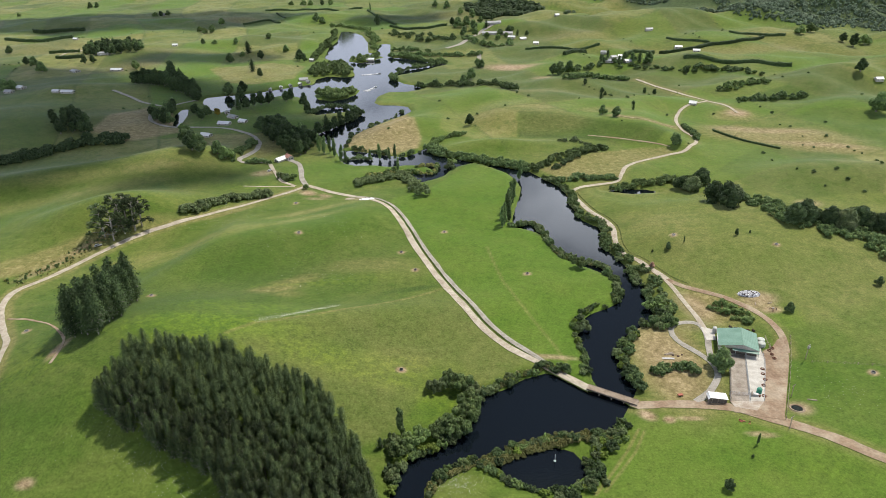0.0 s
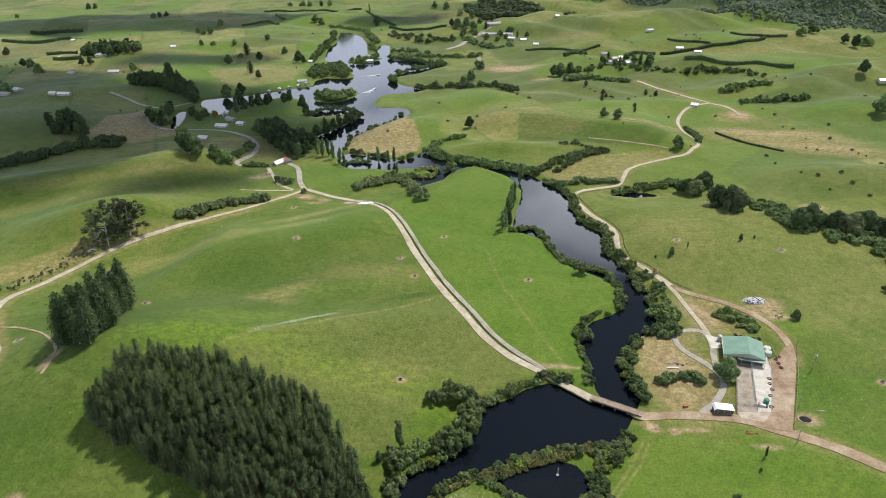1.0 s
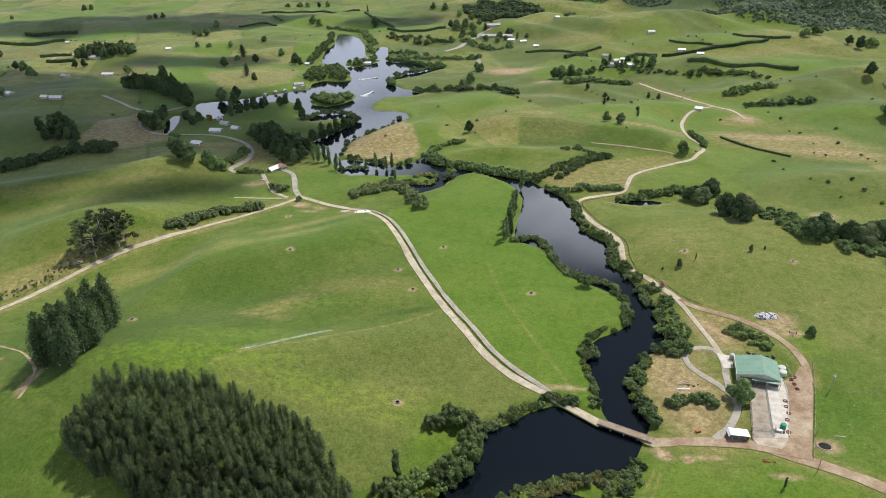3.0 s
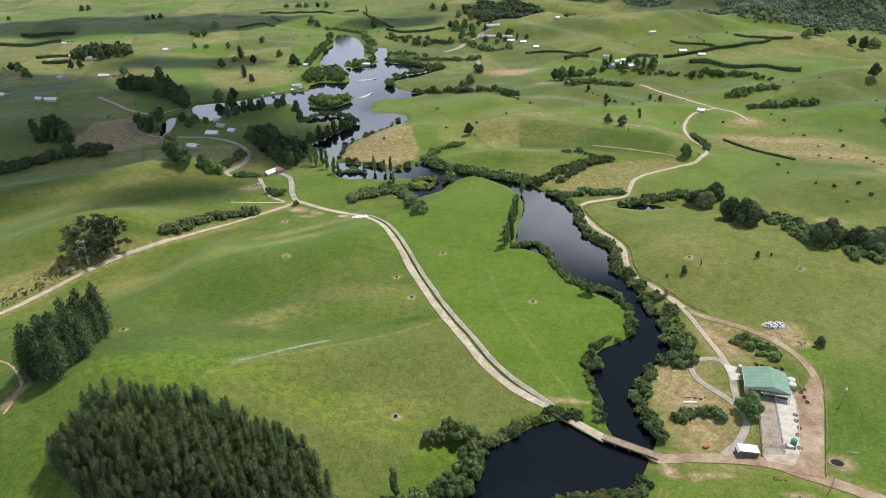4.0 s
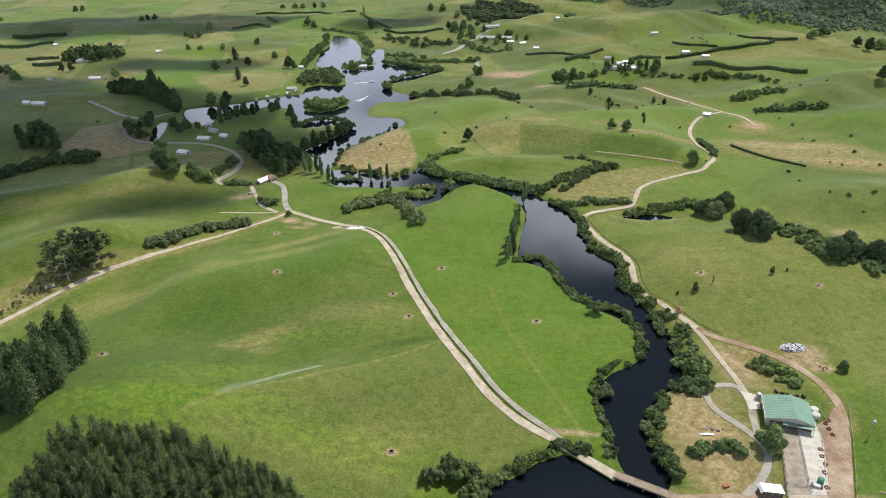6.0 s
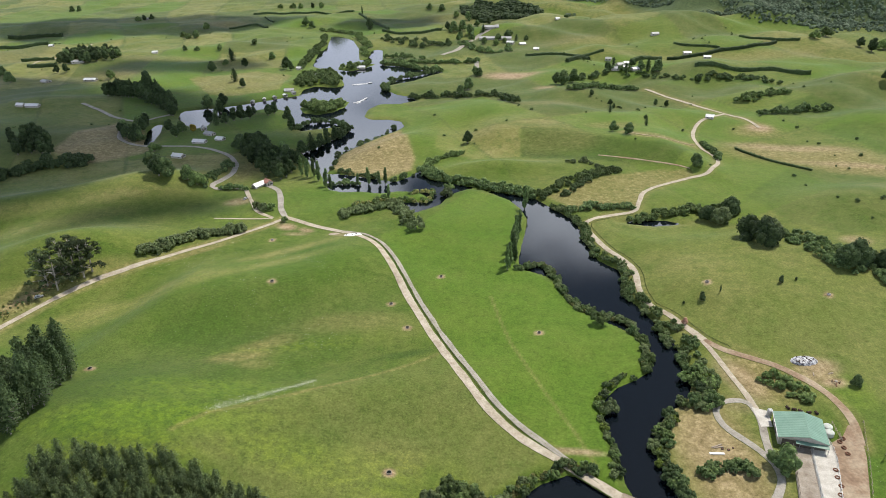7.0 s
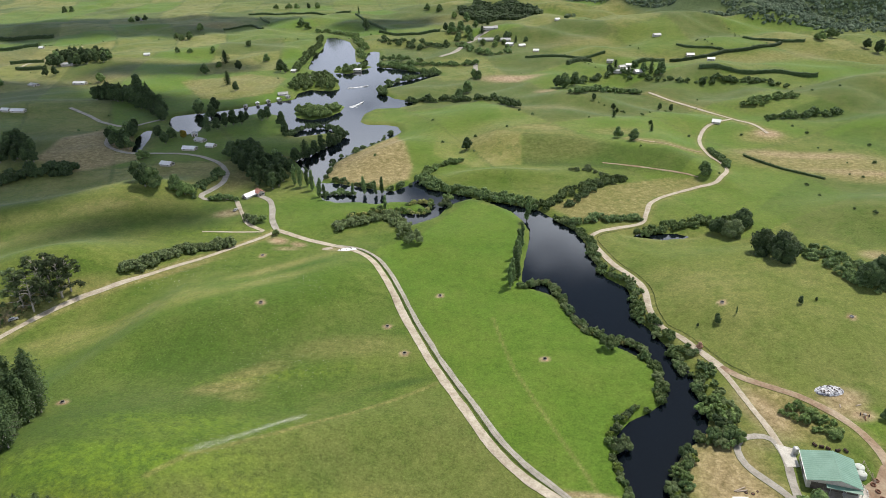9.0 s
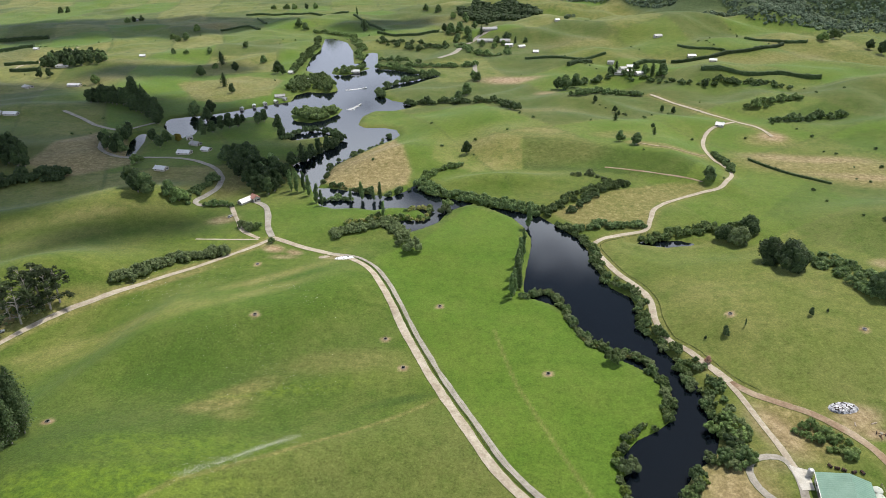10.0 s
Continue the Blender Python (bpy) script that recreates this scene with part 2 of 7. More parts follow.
SHORE_WEST = [
    (-133.9, 917.6), (-126, 892.9), (-114.6, 836.8), (-126.4, 827.6), (-149.3, 836.5), (-160.9, 820.6), (-159.3, 791.5), (-174.9, 783.6),
    (-192.3, 770), (-215.3, 754.5), (-238.1, 742.4), (-267.9, 733.8), (-270.8, 723.4), (-265.2, 702.5), (-248.4, 677.1), (-233.7, 664.5),
    (-226.4, 675.5), (-228.4, 697.2), (-216.2, 708.9), (-212.1, 729.4), (-195.9, 728.1), (-178.7, 737.6), (-163.4, 725.6), (-147.6, 691.1),
    (-138.4, 657.7), (-131, 648.3), (-114.6, 653.8), (-97.9, 659.3), (-87.7, 656.3), (-84.7, 645.1), (-91.4, 630.5), (-102.1, 607.1), (-110.5, 592.3),
    (-118, 579.9), (-113.7, 572.5), (-104.6, 548.2), (-95.9, 536.5), (-90.3, 517.7)
]
BANK_SPIT = [
    (-82.5, 495.9), (-71.9, 489.9), (-58.4, 490.5), (-44.6, 485.7), (-33.6, 489.1), (-24.6, 488.6), (-15.5, 484.2), (-9.7, 474.7), (-10.4, 465.8),
    (-19.5, 467.6), (-30.3, 468.1), (-38.8, 466.1), (-40.7, 461.2), (-31.7, 453.5), (-23, 447.2), (-16.9, 451.6), (-10.3, 456), (-2.2, 463),
    (3, 475.3), (8.9, 484.2), (18, 490.5)
]
BANK_WEST = [
    (27, 488.6), (35.3, 480.1), (45.2, 468), (51, 453), (53.1, 436.6), (50.4, 419.4), (45.1, 397.5), (41.4, 379.2), (41.2, 369.6), (51.6, 362.5),
    (58.4, 355.6), (61.1, 343.9), (63.9, 330.5), (68.9, 321.9), (74, 315.7), (79.3, 310.9), (86.1, 303.1), (89.5, 295), (88.3, 285.2), (84.5, 276.4),
    (77, 270.8), (68.6, 266.4), (62.1, 259.6), (59, 251), (59.4, 240.2), (59.6, 228.4), (58.8, 215.9), (60.6, 207.9), (56.7, 208), (53.8, 210.6),
    (48.8, 217.7), (40.2, 220.6), (30.3, 216.7), (22.1, 210.3), (16.3, 207.9), (11, 207.6), (9.4, 198.5), (6.5, 189.9), (0.4, 181.5), (-6.9, 176.8),
    (-15.5, 172.3), (-19.5, 164.9), (-20.9, 158), (-21.9, 137.9)
]
BANK_EAST = [
    (-10.8, 137.7), (-9, 154.9), (-9.1, 158.7), (-6.7, 162.6), (-2.8, 166.7), (3.2, 169.8), (12.2, 171.2), (20.6, 175.2), (31.3, 179.2),
    (39.9, 181.9), (50.5, 182.9), (59.9, 183.3), (64.7, 189.9), (69.3, 197.5), (74.1, 205.5), (76.1, 209.7), (73.6, 218.3), (73.4, 228.1),
    (78, 242.4), (84.5, 250.8), (94, 256.7), (99.6, 267.5), (101, 279.2), (101.7, 295.2), (99.4, 308.9), (96.5, 318.2), (94.1, 327.9), (89.8, 339.1),
    (93.3, 351.9), (94.1, 364.9), (85.7, 376.5), (83, 399.7), (83.5, 419.9), (80.9, 435.3), (71.9, 451.9), (63.4, 468.4), (50.4, 476.7), (27, 489.9),
    (4.8, 503.7), (-10.1, 511.8), (-18, 531.9), (-23.4, 519.9), (-34.1, 508.7), (-46.5, 512.3), (-66.3, 522.4), (-80.2, 527.8)
]
POND = [
    (13.6, 168.5), (18.3, 172.2), (26.6, 175.6), (37.2, 177.4), (43.8, 175), (46.8, 169.4), (46.6, 163.7), (40, 158.9), (32, 156.5), (23.1, 160.4),
    (17.6, 164.2)
]
HOUSE_POND = [(-265.1, 615.8), (-277.9, 656.5), (-279.1, 679.3), (-272.6, 681.2), (-264.7, 655.5), (-257.5, 613.4)]
GULLY_POND = [(109.9, 427.2), (124.1, 429.9), (139.6, 428), (149, 422.2), (129.5, 419.9)]
ISLAND = [
    (-148.2, 732.5), (-141.1, 713.3), (-125.2, 704.4), (-111.1, 713.6), (-101, 734.1), (-99, 756.5), (-107.3, 760), (-129.5, 753.2), (-145.6, 751.6)
]
STRIP = [(-136, 934.4), (-115.7, 923.9), (-98.2, 947.7), (-86.9, 968.7), (-105.3, 979.7), (-125.3, 972.7), (-137.2, 956.1)]
RACE = [
    (-102.8, 442.7), (-85, 431.4), (-67.6, 421.4), (-52.4, 409.5), (-40.5, 396.6), (-31.9, 378.6), (-25.6, 360.7), (-19.7, 341.8), (-13.7, 324.1),
    (-7.4, 306.8), (0.3, 287.7), (8.6, 265.3), (16.9, 249.4), (25.3, 238.1), (36.1, 228), (44.3, 220.8), (51, 214.5), (56.8, 208.5)
]
BRIDGE_LINE = [(57.9, 208.1), (71.1, 200.2)]
WEST_ROAD = [
    (-102.6, 441.4), (-109.2, 431.8), (-122, 417.8), (-134.3, 405.1), (-146.7, 395.7), (-160.6, 381.7), (-173.8, 368.5), (-184.2, 359.1),
    (-193.3, 347.8), (-206.6, 326), (-217.3, 304.4), (-224.6, 291.3), (-223.3, 278.9), (-215.2, 263.8), (-202, 245.7), (-192.7, 232.5),
    (-183.1, 205.7)
]
NORTH_ROAD = [(-103.1, 444.1), (-109.4, 460.9), (-113, 477.5), (-118.1, 492.4), (-125.8, 501.2), (-131.1, 504.2)]
DRIVE = [(-110.6, 442.3), (-123.8, 455.1), (-129.7, 467.9), (-137, 483.9), (-143, 497.7)]
LOOP_ROAD = [
    (-143, 497.7), (-155.4, 499.9), (-164.5, 496.8), (-167.2, 500.8), (-163.5, 514.1), (-160.5, 529.3), (-164.4, 550.4), (-176.1, 573.6),
    (-191.7, 588.9), (-207.5, 597.5), (-237, 605.2), (-259.2, 606.8), (-280.7, 617.7), (-293.3, 632.6), (-301.2, 657.7), (-296.7, 675.9)
]
DARK_ROAD = [(-383.2, 750.1), (-355.6, 729.8), (-324.9, 703.9), (-296.3, 690.6), (-274.2, 715.1)]
FARM_LANE = [
    (70.5, 201.2), (73.2, 197.9), (81.9, 197.9), (93, 198.2), (107.1, 195.2), (117.2, 189.1), (125.6, 184.5), (134.8, 178.6), (143, 171.8),
    (149.1, 166.3), (157.9, 158.6)
]
SHED_LOOP = [
    (96, 199.2), (104, 205.6), (109.7, 213.4), (110.9, 220.9), (108.6, 227.7), (104.6, 235.8), (101.8, 241.9), (101.7, 248.6), (104.8, 253.7),
    (111.1, 255.3), (116.1, 253.2), (116.4, 244.5), (113.3, 233.3), (111.5, 225)
]
SPUR = [(117.3, 249.9), (117.2, 260.2), (115.9, 272.4), (114.7, 285.7), (113.5, 295.2)]
EAST_ROAD = [
    (145, 229), (147.6, 237), (148.8, 243.8), (148.2, 253.4), (144.7, 263.7), (137.4, 272.7), (128.8, 279.4), (120.1, 286.8), (114.3, 295.6), (110.9, 304),
    (105.4, 317.3), (99.5, 327), (98.5, 340.3), (101.2, 360.1), (99.1, 372.8), (93.1, 386.9), (88.3, 410), (87.7, 421.7), (92.4, 428.3),
    (104.9, 434.5), (122.4, 440.4), (129.9, 454.4), (138.6, 471.7), (155.4, 485.4), (176.5, 496.6), (194.1, 503.1), (210.2, 526.5), (213, 544),
    (208.3, 560), (213.2, 589), (224.7, 617.6), (238.3, 635), (264.9, 654.4)
]
RIDGE_ROAD = [(222.7, 764), (233.1, 742.1), (251.7, 700.7), (266.3, 657.8), (275, 623), (277.3, 607.7)]
CUT_TRACK = [(151.8, 578.1), (165.4, 562.6), (184.4, 558.3), (204.5, 562.6)]
LOW_TRACK = [(122.6, 544.3), (148.8, 531.9), (173.3, 517.8), (182.8, 510.6)]
VILLAGE_ROAD = [(3.2, 993.3), (24.8, 1018), (44.6, 1084.3), (60.6, 1127.9), (78.4, 1142.5), (96.2, 1164.5)]
FIELD_DRIVE = [(49.6, 964.8), (47.7, 913.6), (46, 864.1)]
FOREST_TRACK = [(-209.5, 260.2), (-197.5, 256.7), (-181.7, 247), (-168.3, 233.9), (-160.7, 224), (-157.8, 214.8), (-158, 208.5)]
HILL_TRACK = [(-148.5, 442.4), (-127.9, 441.8), (-110.3, 440.9)]
BARN_TRACK = [(-577.7, 989.3), (-578.8, 1057.2), (-577.4, 1120.4), (-581.3, 1182)]
FOREST = [
    (-129, 184), (-126, 194), (-117, 204), (-102, 206), (-91, 205), (-78, 203), (-64, 199.5), (-48, 193), (-40.5, 181), (-31, 166), (-24, 148), (-19, 137),
    (-63.8, 135.5), (-74.5, 153), (-91, 165), (-108, 172)
]
PINE_KNOB = [(-160, 224), (-155, 218), (-143, 222), (-141.5, 240), (-146, 262), (-155, 281), (-166, 278), (-165, 250)]
CONIFER_BLOCK = [(-371.9, 781.6), (-327.2, 773.2), (-287.9, 727.7), (-268.1, 700.8), (-286.1, 754.2), (-333, 811.4), (-387, 835.3)]
CONIFER_WOOD = [(-145.5, 571), (-122.3, 575.3), (-107.5, 528.2), (-116.4, 516.5), (-131.9, 514.3)]
DULL_WOOD = [(-181.1, 609.1), (-157.5, 608.5), (-140.3, 570.4), (-140.5, 536.2), (-160.7, 559.4)]
DARK_WOOD = [(-380, 614.7), (-351.2, 575.1), (-321.8, 569.6), (-335.7, 605.3), (-370.4, 635.6)]
GROVE = [(-549.2, 1008.9), (-507.9, 968.7), (-441.7, 970.3), (-461, 1019.2), (-553.2, 1119.2), (-578.3, 1093.7)]
ISLAND_WOOD = [(-145.1, 729.8), (-122.7, 708.9), (-110.5, 719.2), (-102, 743.2), (-125.8, 730.8)]
LAKE_SCRUB = [(-161.2, 822.4), (-146.5, 842.5), (-125.4, 831.2), (-120.5, 861), (-133.7, 893.6), (-157.9, 916.9), (-174.3, 898.1), (-175.3, 843.7)]
STRIP_WOOD = [(-134.6, 936.4), (-116.1, 927.9), (-98.3, 950.2), (-89.2, 967.2), (-118.1, 947.6)]
HOUSE_WOOD = [(-300.3, 648.3), (-294.4, 685.6), (-280.1, 682.4), (-280.3, 652.5), (-268.5, 616.8), (-282.2, 617.2)]
BROAD_TREES = [
    (113, 218.5, 1.1), (21.8, 590, 1.1), (142.7, 583.2, 0.9), (152, 569, 1), (188.3, 512.3, 1.2), (398.7, 593, 2), (449.2, 711.9, 1.4),
    (215.6, 281.5, 0.5), (161.2, 260.2, 0.5), (122.8, 322.7, 0.4), (91.1, 154.9, 0.5), (-200.2, 491.2, 1.6), (-195.3, 491.7, 1.5), (-207.8, 501, 1.4),
    (-247.1, 739.9, 1.5), (-233, 747.6, 1.4), (138.5, 793, 1.7), (151, 802.6, 1.5), (131.3, 799.5, 1.3)
]
MORE_TREES = [
    (-285.5, 632.3, 1.2), (-287.8, 655.8, 1.2), (-246, 592.5, 1.1), (-256.3, 653.8, 1.3), (-242.2, 633.8, 1.2), (-241.6, 649.7, 1.1),
    (-573.4, 922.4, 1.3), (-538.3, 880.5, 1.5), (-585.7, 927.6, 1.2), (-419.6, 895.8, 1.3), (-514.9, 762.3, 1.6), (-508.2, 766.3, 1.4),
    (252.9, 822.7, 1.4), (511.5, 971.7, 1.5), (536.4, 990, 1.6), (568.6, 932.4, 1.7), (589.5, 940.7, 1.7), (563.1, 950.9, 1.4), (21.7, 769.6, 1.2),
    (31.4, 796.9, 1.4), (43.2, 868, 1.1), (48, 860.6, 1), (-183, 497.3, 1.1), (-176, 494.9, 1.2)
]
GULLY_TREES = [
    (163.9, 424.1, 0.85), (168.4, 417.9, 1), (178.8, 427.9, 0.9), (171.2, 386.1, 1), (175.4, 373.9, 1.1), (188, 391.4, 0.8), (201.6, 344.1, 0.9),
    (210.7, 347.8, 1), (221.7, 343, 1), (227.7, 339.6, 1.1), (240, 345.6, 1.1), (245.4, 342, 0.9), (251.4, 338.6, 1.1)
]
FAR_TREES = [
    (-616.7, 1459.9, 1.3), (-614.5, 1487.1, 1.4), (-607.7, 1508.2, 1.3), (-880.1, 1710.9, 1.4), (-868, 1721.2, 1.4), (-428, 1311.1, 1.6),
    (-451.2, 1252.9, 1.3), (-434.1, 1229.7, 1.2), (-423.1, 1234.8, 1.5), (-288.5, 1105.1, 1.1), (-241.6, 1013.6, 1.2), (-295.5, 975.2, 1),
    (-331.2, 1068, 1), (-364.8, 1066.2, 0.9), (-381, 1061.4, 0.9), (-250.1, 1336.7, 1.7), (-236.6, 1320.6, 1.4), (23.5, 1159.7, 1.8),
    (38.2, 1165.6, 1.6), (50.1, 1146.7, 1.6), (14.1, 1170.8, 1.4), (-126.6, 1298.3, 1.5), (-332.4, 1632.2, 1.6), (-323.2, 1674.5, 1.6),
    (-292.5, 1657.1, 1.5), (-271.4, 1653.5, 1.5), (-364.4, 1643.7, 1.2), (-18, 1464.6, 1.4), (6, 1452.3, 1.5), (89.3, 1075.4, 1.3),
    (104.6, 1094.1, 1.3), (-964, 1552.4, 1), (-676.8, 1038.6, 1.3)
]
CONIFER_TREES = [
    (-340.5, 817.7, 2.4), (-376.9, 811.1, 1.5), (-360.6, 793.1, 1.6), (-350.8, 792.8, 1.6), (-339, 787.2, 1.7), (-328.1, 775.7, 1.6),
    (-316.2, 770.3, 1.5), (-301.3, 752.7, 1.5), (-285.9, 731, 1.5), (-272.5, 710, 1.3), (-140.2, 652.6, 1.2), (-149.6, 681, 1.4),
    (-189.2, 688.7, 1.3), (-195.8, 683.8, 1.4), (-202.1, 680.1, 1.4), (-207.9, 672.6, 1.2), (-227.6, 721, 1.5), (-215.6, 667.9, 1.3),
    (-189, 705.6, 0.9), (-172.6, 698.9, 1.1), (-169, 707.9, 1.2), (-291.7, 993, 1.5), (-265.8, 961.7, 1.3), (-301.7, 933.3, 1.4),
    (-250.4, 858.1, 1.2), (-233.3, 827.9, 1.2)
]
CONIFER_MORE = [
    (-25.6, 176.7, 0.4), (217.4, 708.1, 0.7), (226.1, 702.1, 0.7), (168.1, 695.7, 0.6), (155.2, 644.6, 0.6), (168.9, 685.2, 0.6), (154.4, 719.9, 0.7),
    (-117.4, 579.8, 1.3), (-111.7, 593, 1.2), (-105.9, 603.8, 1.1), (-102, 615.2, 1.1), (-95.7, 625.1, 1), (-89.6, 639, 0.9), (-125, 1278.7, 1.6),
    (-206.2, 942.6, 1.6), (-197.9, 933.2, 1.3), (-499.2, 940.8, 1.3), (-512.5, 942.6, 1.2), (289.5, 787.3, 0.8), (182.5, 625.9, 0.5),
    (176.2, 602.3, 0.5)
]
POPLARS = [
    (-18.2, 183.2, 0.85), (53.5, 451.7, 1.15), (36, 371, 0.95), (38.3, 380.5, 1.1), (40.3, 390.5, 1.05), (42.7, 401.2, 1.1), (45.5, 412.9, 0.95),
    (34.1, 366, 0.85), (39.4, 376.2, 0.9), (-106.5, 522, 1), (-101.7, 518.8, 1), (-97.1, 519.9, 1), (-92.1, 511.4, 1), (-84.9, 499.4, 0.9),
    (-80.4, 493.8, 0.7), (-37.4, 472.2, 0.7), (-62.2, 503.3, 0.7), (-41.8, 503.8, 0.8), (-46, 502.3, 0.8), (-54.5, 504.2, 0.8), (-155.1, 1445.6, 1)
]
OLD_PINES = [(-205.1, 349.7), (-199.1, 347.7), (-195.4, 355.1), (-190.8, 359), (-188.6, 363.7), (-199.2, 357.1), (-195.1, 360.3)]
BIG_BUSHES = [
    (-101.4, 435.2, 0.55), (-124.5, 459.8, 0.9), (-119.2, 455.3, 0.9), (-114.7, 457.5, 0.8), (-17.3, 419.6, 1.3), (-24.4, 429.5, 0.8),
    (2.2, 477.2, 1), (4.4, 486.2, 0.9), (-6.6, 208.1, 0.9), (-2.7, 209.7, 0.9), (0.7, 211.1, 1.1), (4.8, 209, 1.1), (8.6, 207.3, 0.8),
    (2.9, 184.5, 1.1), (5.9, 191.7, 1.2), (6.8, 199.2, 1.1), (-1.7, 185.6, 1), (-5.9, 182.6, 0.8), (-11, 180.9, 0.9), (-15, 177.6, 0.9),
    (-18.9, 173.6, 1), (-21.2, 177.6, 0.7), (71.5, 311.2, 0.9), (61.7, 251.5, 0.8)
]
VILLAGE_TREES = [
    (70.6, 1138.4, 1), (97.5, 1065.2, 1), (116.9, 1080.9, 0.9), (133.9, 1094.6, 0.8), (111.3, 1117.4, 1), (83.1, 1053.1, 1), (65.9, 1059.4, 1.1),
    (52.5, 1115.1, 1.2), (32, 1120.8, 1.2), (90.4, 1288.2, 1.1), (67.4, 1256.8, 1.2), (55.5, 1350.3, 1.4), (33.7, 1370.7, 1.4), (75.4, 1410.6, 1.4),
    (118.2, 1364.8, 1), (12.9, 1089.7, 1), (202.4, 852.7, 0.9), (213.9, 872.6, 0.9), (232, 856.3, 1), (237.7, 837, 1.1), (242, 825.9, 1),
    (219.8, 835.2, 0.9)
]
FIELD_BUSHES = [
    (309, 605.6), (301.7, 572.7), (307.6, 565.9), (341.2, 571.2), (321, 530.9), (323.8, 503.2), (324.5, 494.8), (327.2, 489.2), (323.1, 464.2),
    (300.6, 426), (253.6, 605.3), (396.3, 717.2), (369.2, 716.9), (353.9, 824), (303.1, 793.2), (153.4, 554.1), (211.5, 610.2), (198.7, 513.2),
    (116.5, 513.2), (297.4, 504.9), (291.6, 511.4), (250.9, 492.4), (246, 467.6), (244.3, 428.5), (252.1, 420.9), (267.1, 420.9), (268, 407.6),
    (272, 393.5), (251.1, 402.8), (289.8, 635.2), (305.3, 623.4), (302.4, 533.6)
]
BELT_EAST = [
    (72.9, 453.2), (82.1, 437.9), (85.4, 419.5), (85, 400.2), (87.8, 380), (96.6, 367.5), (95, 350.7), (92, 340.2), (96.5, 329.1), (98.6, 319.6),
    (100.9, 311.6)
]
BELT_THICK = [(100.7, 310.6), (103.5, 296.6), (103.1, 279.2), (102.4, 267.1), (108.1, 264.9), (96.9, 256.3), (93.2, 252.3)]
BELT_SHED = [(85.6, 248.4), (79.5, 241.7), (75, 227.5), (75.1, 217.8), (76.7, 208.7)]
BELT_WEST = [
    (39.9, 366.6), (52.3, 372.3), (57.9, 361.5), (59.6, 344.8), (62.7, 330.7), (68.5, 323.6), (74.3, 320), (80, 316.4), (86.1, 308.1), (88.1, 296.5),
    (86.7, 284.7), (82.9, 277)
]
BELT_BEND = [(76.2, 272.3), (68.1, 267.8), (61.3, 260.9), (57.3, 250.4), (57.8, 239.6), (58, 227.9), (57, 218)]
BELT_DAM = [(66.2, 189.4), (61.9, 180.7), (52.7, 174.8), (49.9, 168.5), (50, 161.8), (43.2, 156.2), (34.3, 153.6)]
REEDS_DAM = [(59.5, 181.7), (50.2, 181.3), (39.6, 180.4), (31.1, 177.8), (20.4, 173.8), (12.4, 169.2)]
BELT_POND = [(12.4, 169.2), (4.1, 167.4), (-0.9, 164.9), (-6.1, 160.8), (-7.6, 156.2)]
POND_SOUTH = [(12.3, 166.9), (16.5, 162.1), (22.8, 158), (31.3, 154.6)]
BELT_DOWN = [(9.8, 207.7), (16.4, 209.8), (22.4, 212.6), (30.5, 218.9), (40.5, 222.6), (49, 219.4)]
BELT_NORTH = [(-15, 531), (-10.2, 518.5), (4.9, 507.7), (27.2, 494.6), (50.8, 481.1), (63, 472.2)]
BELT_GULLY = [(-15.1, 533.3), (-7, 547.6), (3, 557), (15.7, 563.8)]
BELT_CREEK = [(64.7, 468.7), (77, 479.7), (95.2, 496.5), (110.3, 505.3), (128.4, 514.3)]
BELT_CREEKTWO = [(81.9, 468.8), (95.3, 484.6), (109.4, 500.2)]
BELT_RACE = [(98, 527.6), (108, 530.7), (115.2, 518.6)]
BELT_BEND_N = [(80.2, 443.9), (94.9, 446), (111.5, 446.8), (123.9, 446.4)]
BELT_SPIT = [(-65.3, 442.2), (-58.6, 449.7), (-46.4, 454.1), (-34.5, 463.6), (-22.7, 438.9)]
BELT_SPITTWO = [(-59.7, 461), (-43.3, 468.8), (-26.1, 470.6), (-12.1, 467.5), (-9.8, 484.8), (-22, 480.5)]
BELT_RIVERS = [(-83.6, 503), (-73.9, 505.3), (-62.4, 504.6)]
BELT_ROAD = [(-168.2, 383.8), (-161.4, 395.6), (-154.1, 408.2), (-144.7, 414.9), (-133.9, 418.3), (-124.9, 421.4)]
BELT_RIGHT = [(118, 429.6), (137.2, 434.5), (154.6, 438.7), (168.1, 436.9), (182.1, 437)]
BELT_RIGHTTWO = [(191.8, 393.5), (199, 377.3), (203.4, 354), (214.3, 339.1), (231.5, 334.5), (240.5, 317.7), (245.4, 309.4)]
BELT_LEFT = [(-369.8, 497.6), (-354.4, 510.6), (-340.7, 528.1), (-329.6, 543.7), (-319.1, 553.2), (-302, 559.4), (-287.3, 562.1)]
BELT_TURN = [(211.8, 569.3), (215.2, 555), (215.5, 535.7)]
BELT_SCRUB = [(126.4, 263.3), (133, 264.6), (136.9, 257.6), (140.8, 254.2)]
BELT_SCRUBTWO = [(85.7, 218.1), (92.4, 221), (98.3, 220.9), (102.5, 217.7)]
BELT_LAKE_E = [(-35, 766.4), (-11.6, 760.5), (14.9, 764.2), (40.6, 748.8), (65.5, 735.8), (70.5, 690.7)]
BELT_LAKE_N = [(-37.8, 958.4), (-5.2, 956.7), (27.1, 953.3), (51, 946)]
BELT_POINT = [(-60.4, 799.9), (-64.3, 828.8), (-53.4, 862), (-31.6, 878.4), (-1.4, 904.4)]
BELT_POINTTWO = [(-79.3, 966.8), (-54, 953.7), (-17, 917.9), (2.6, 906.1)]
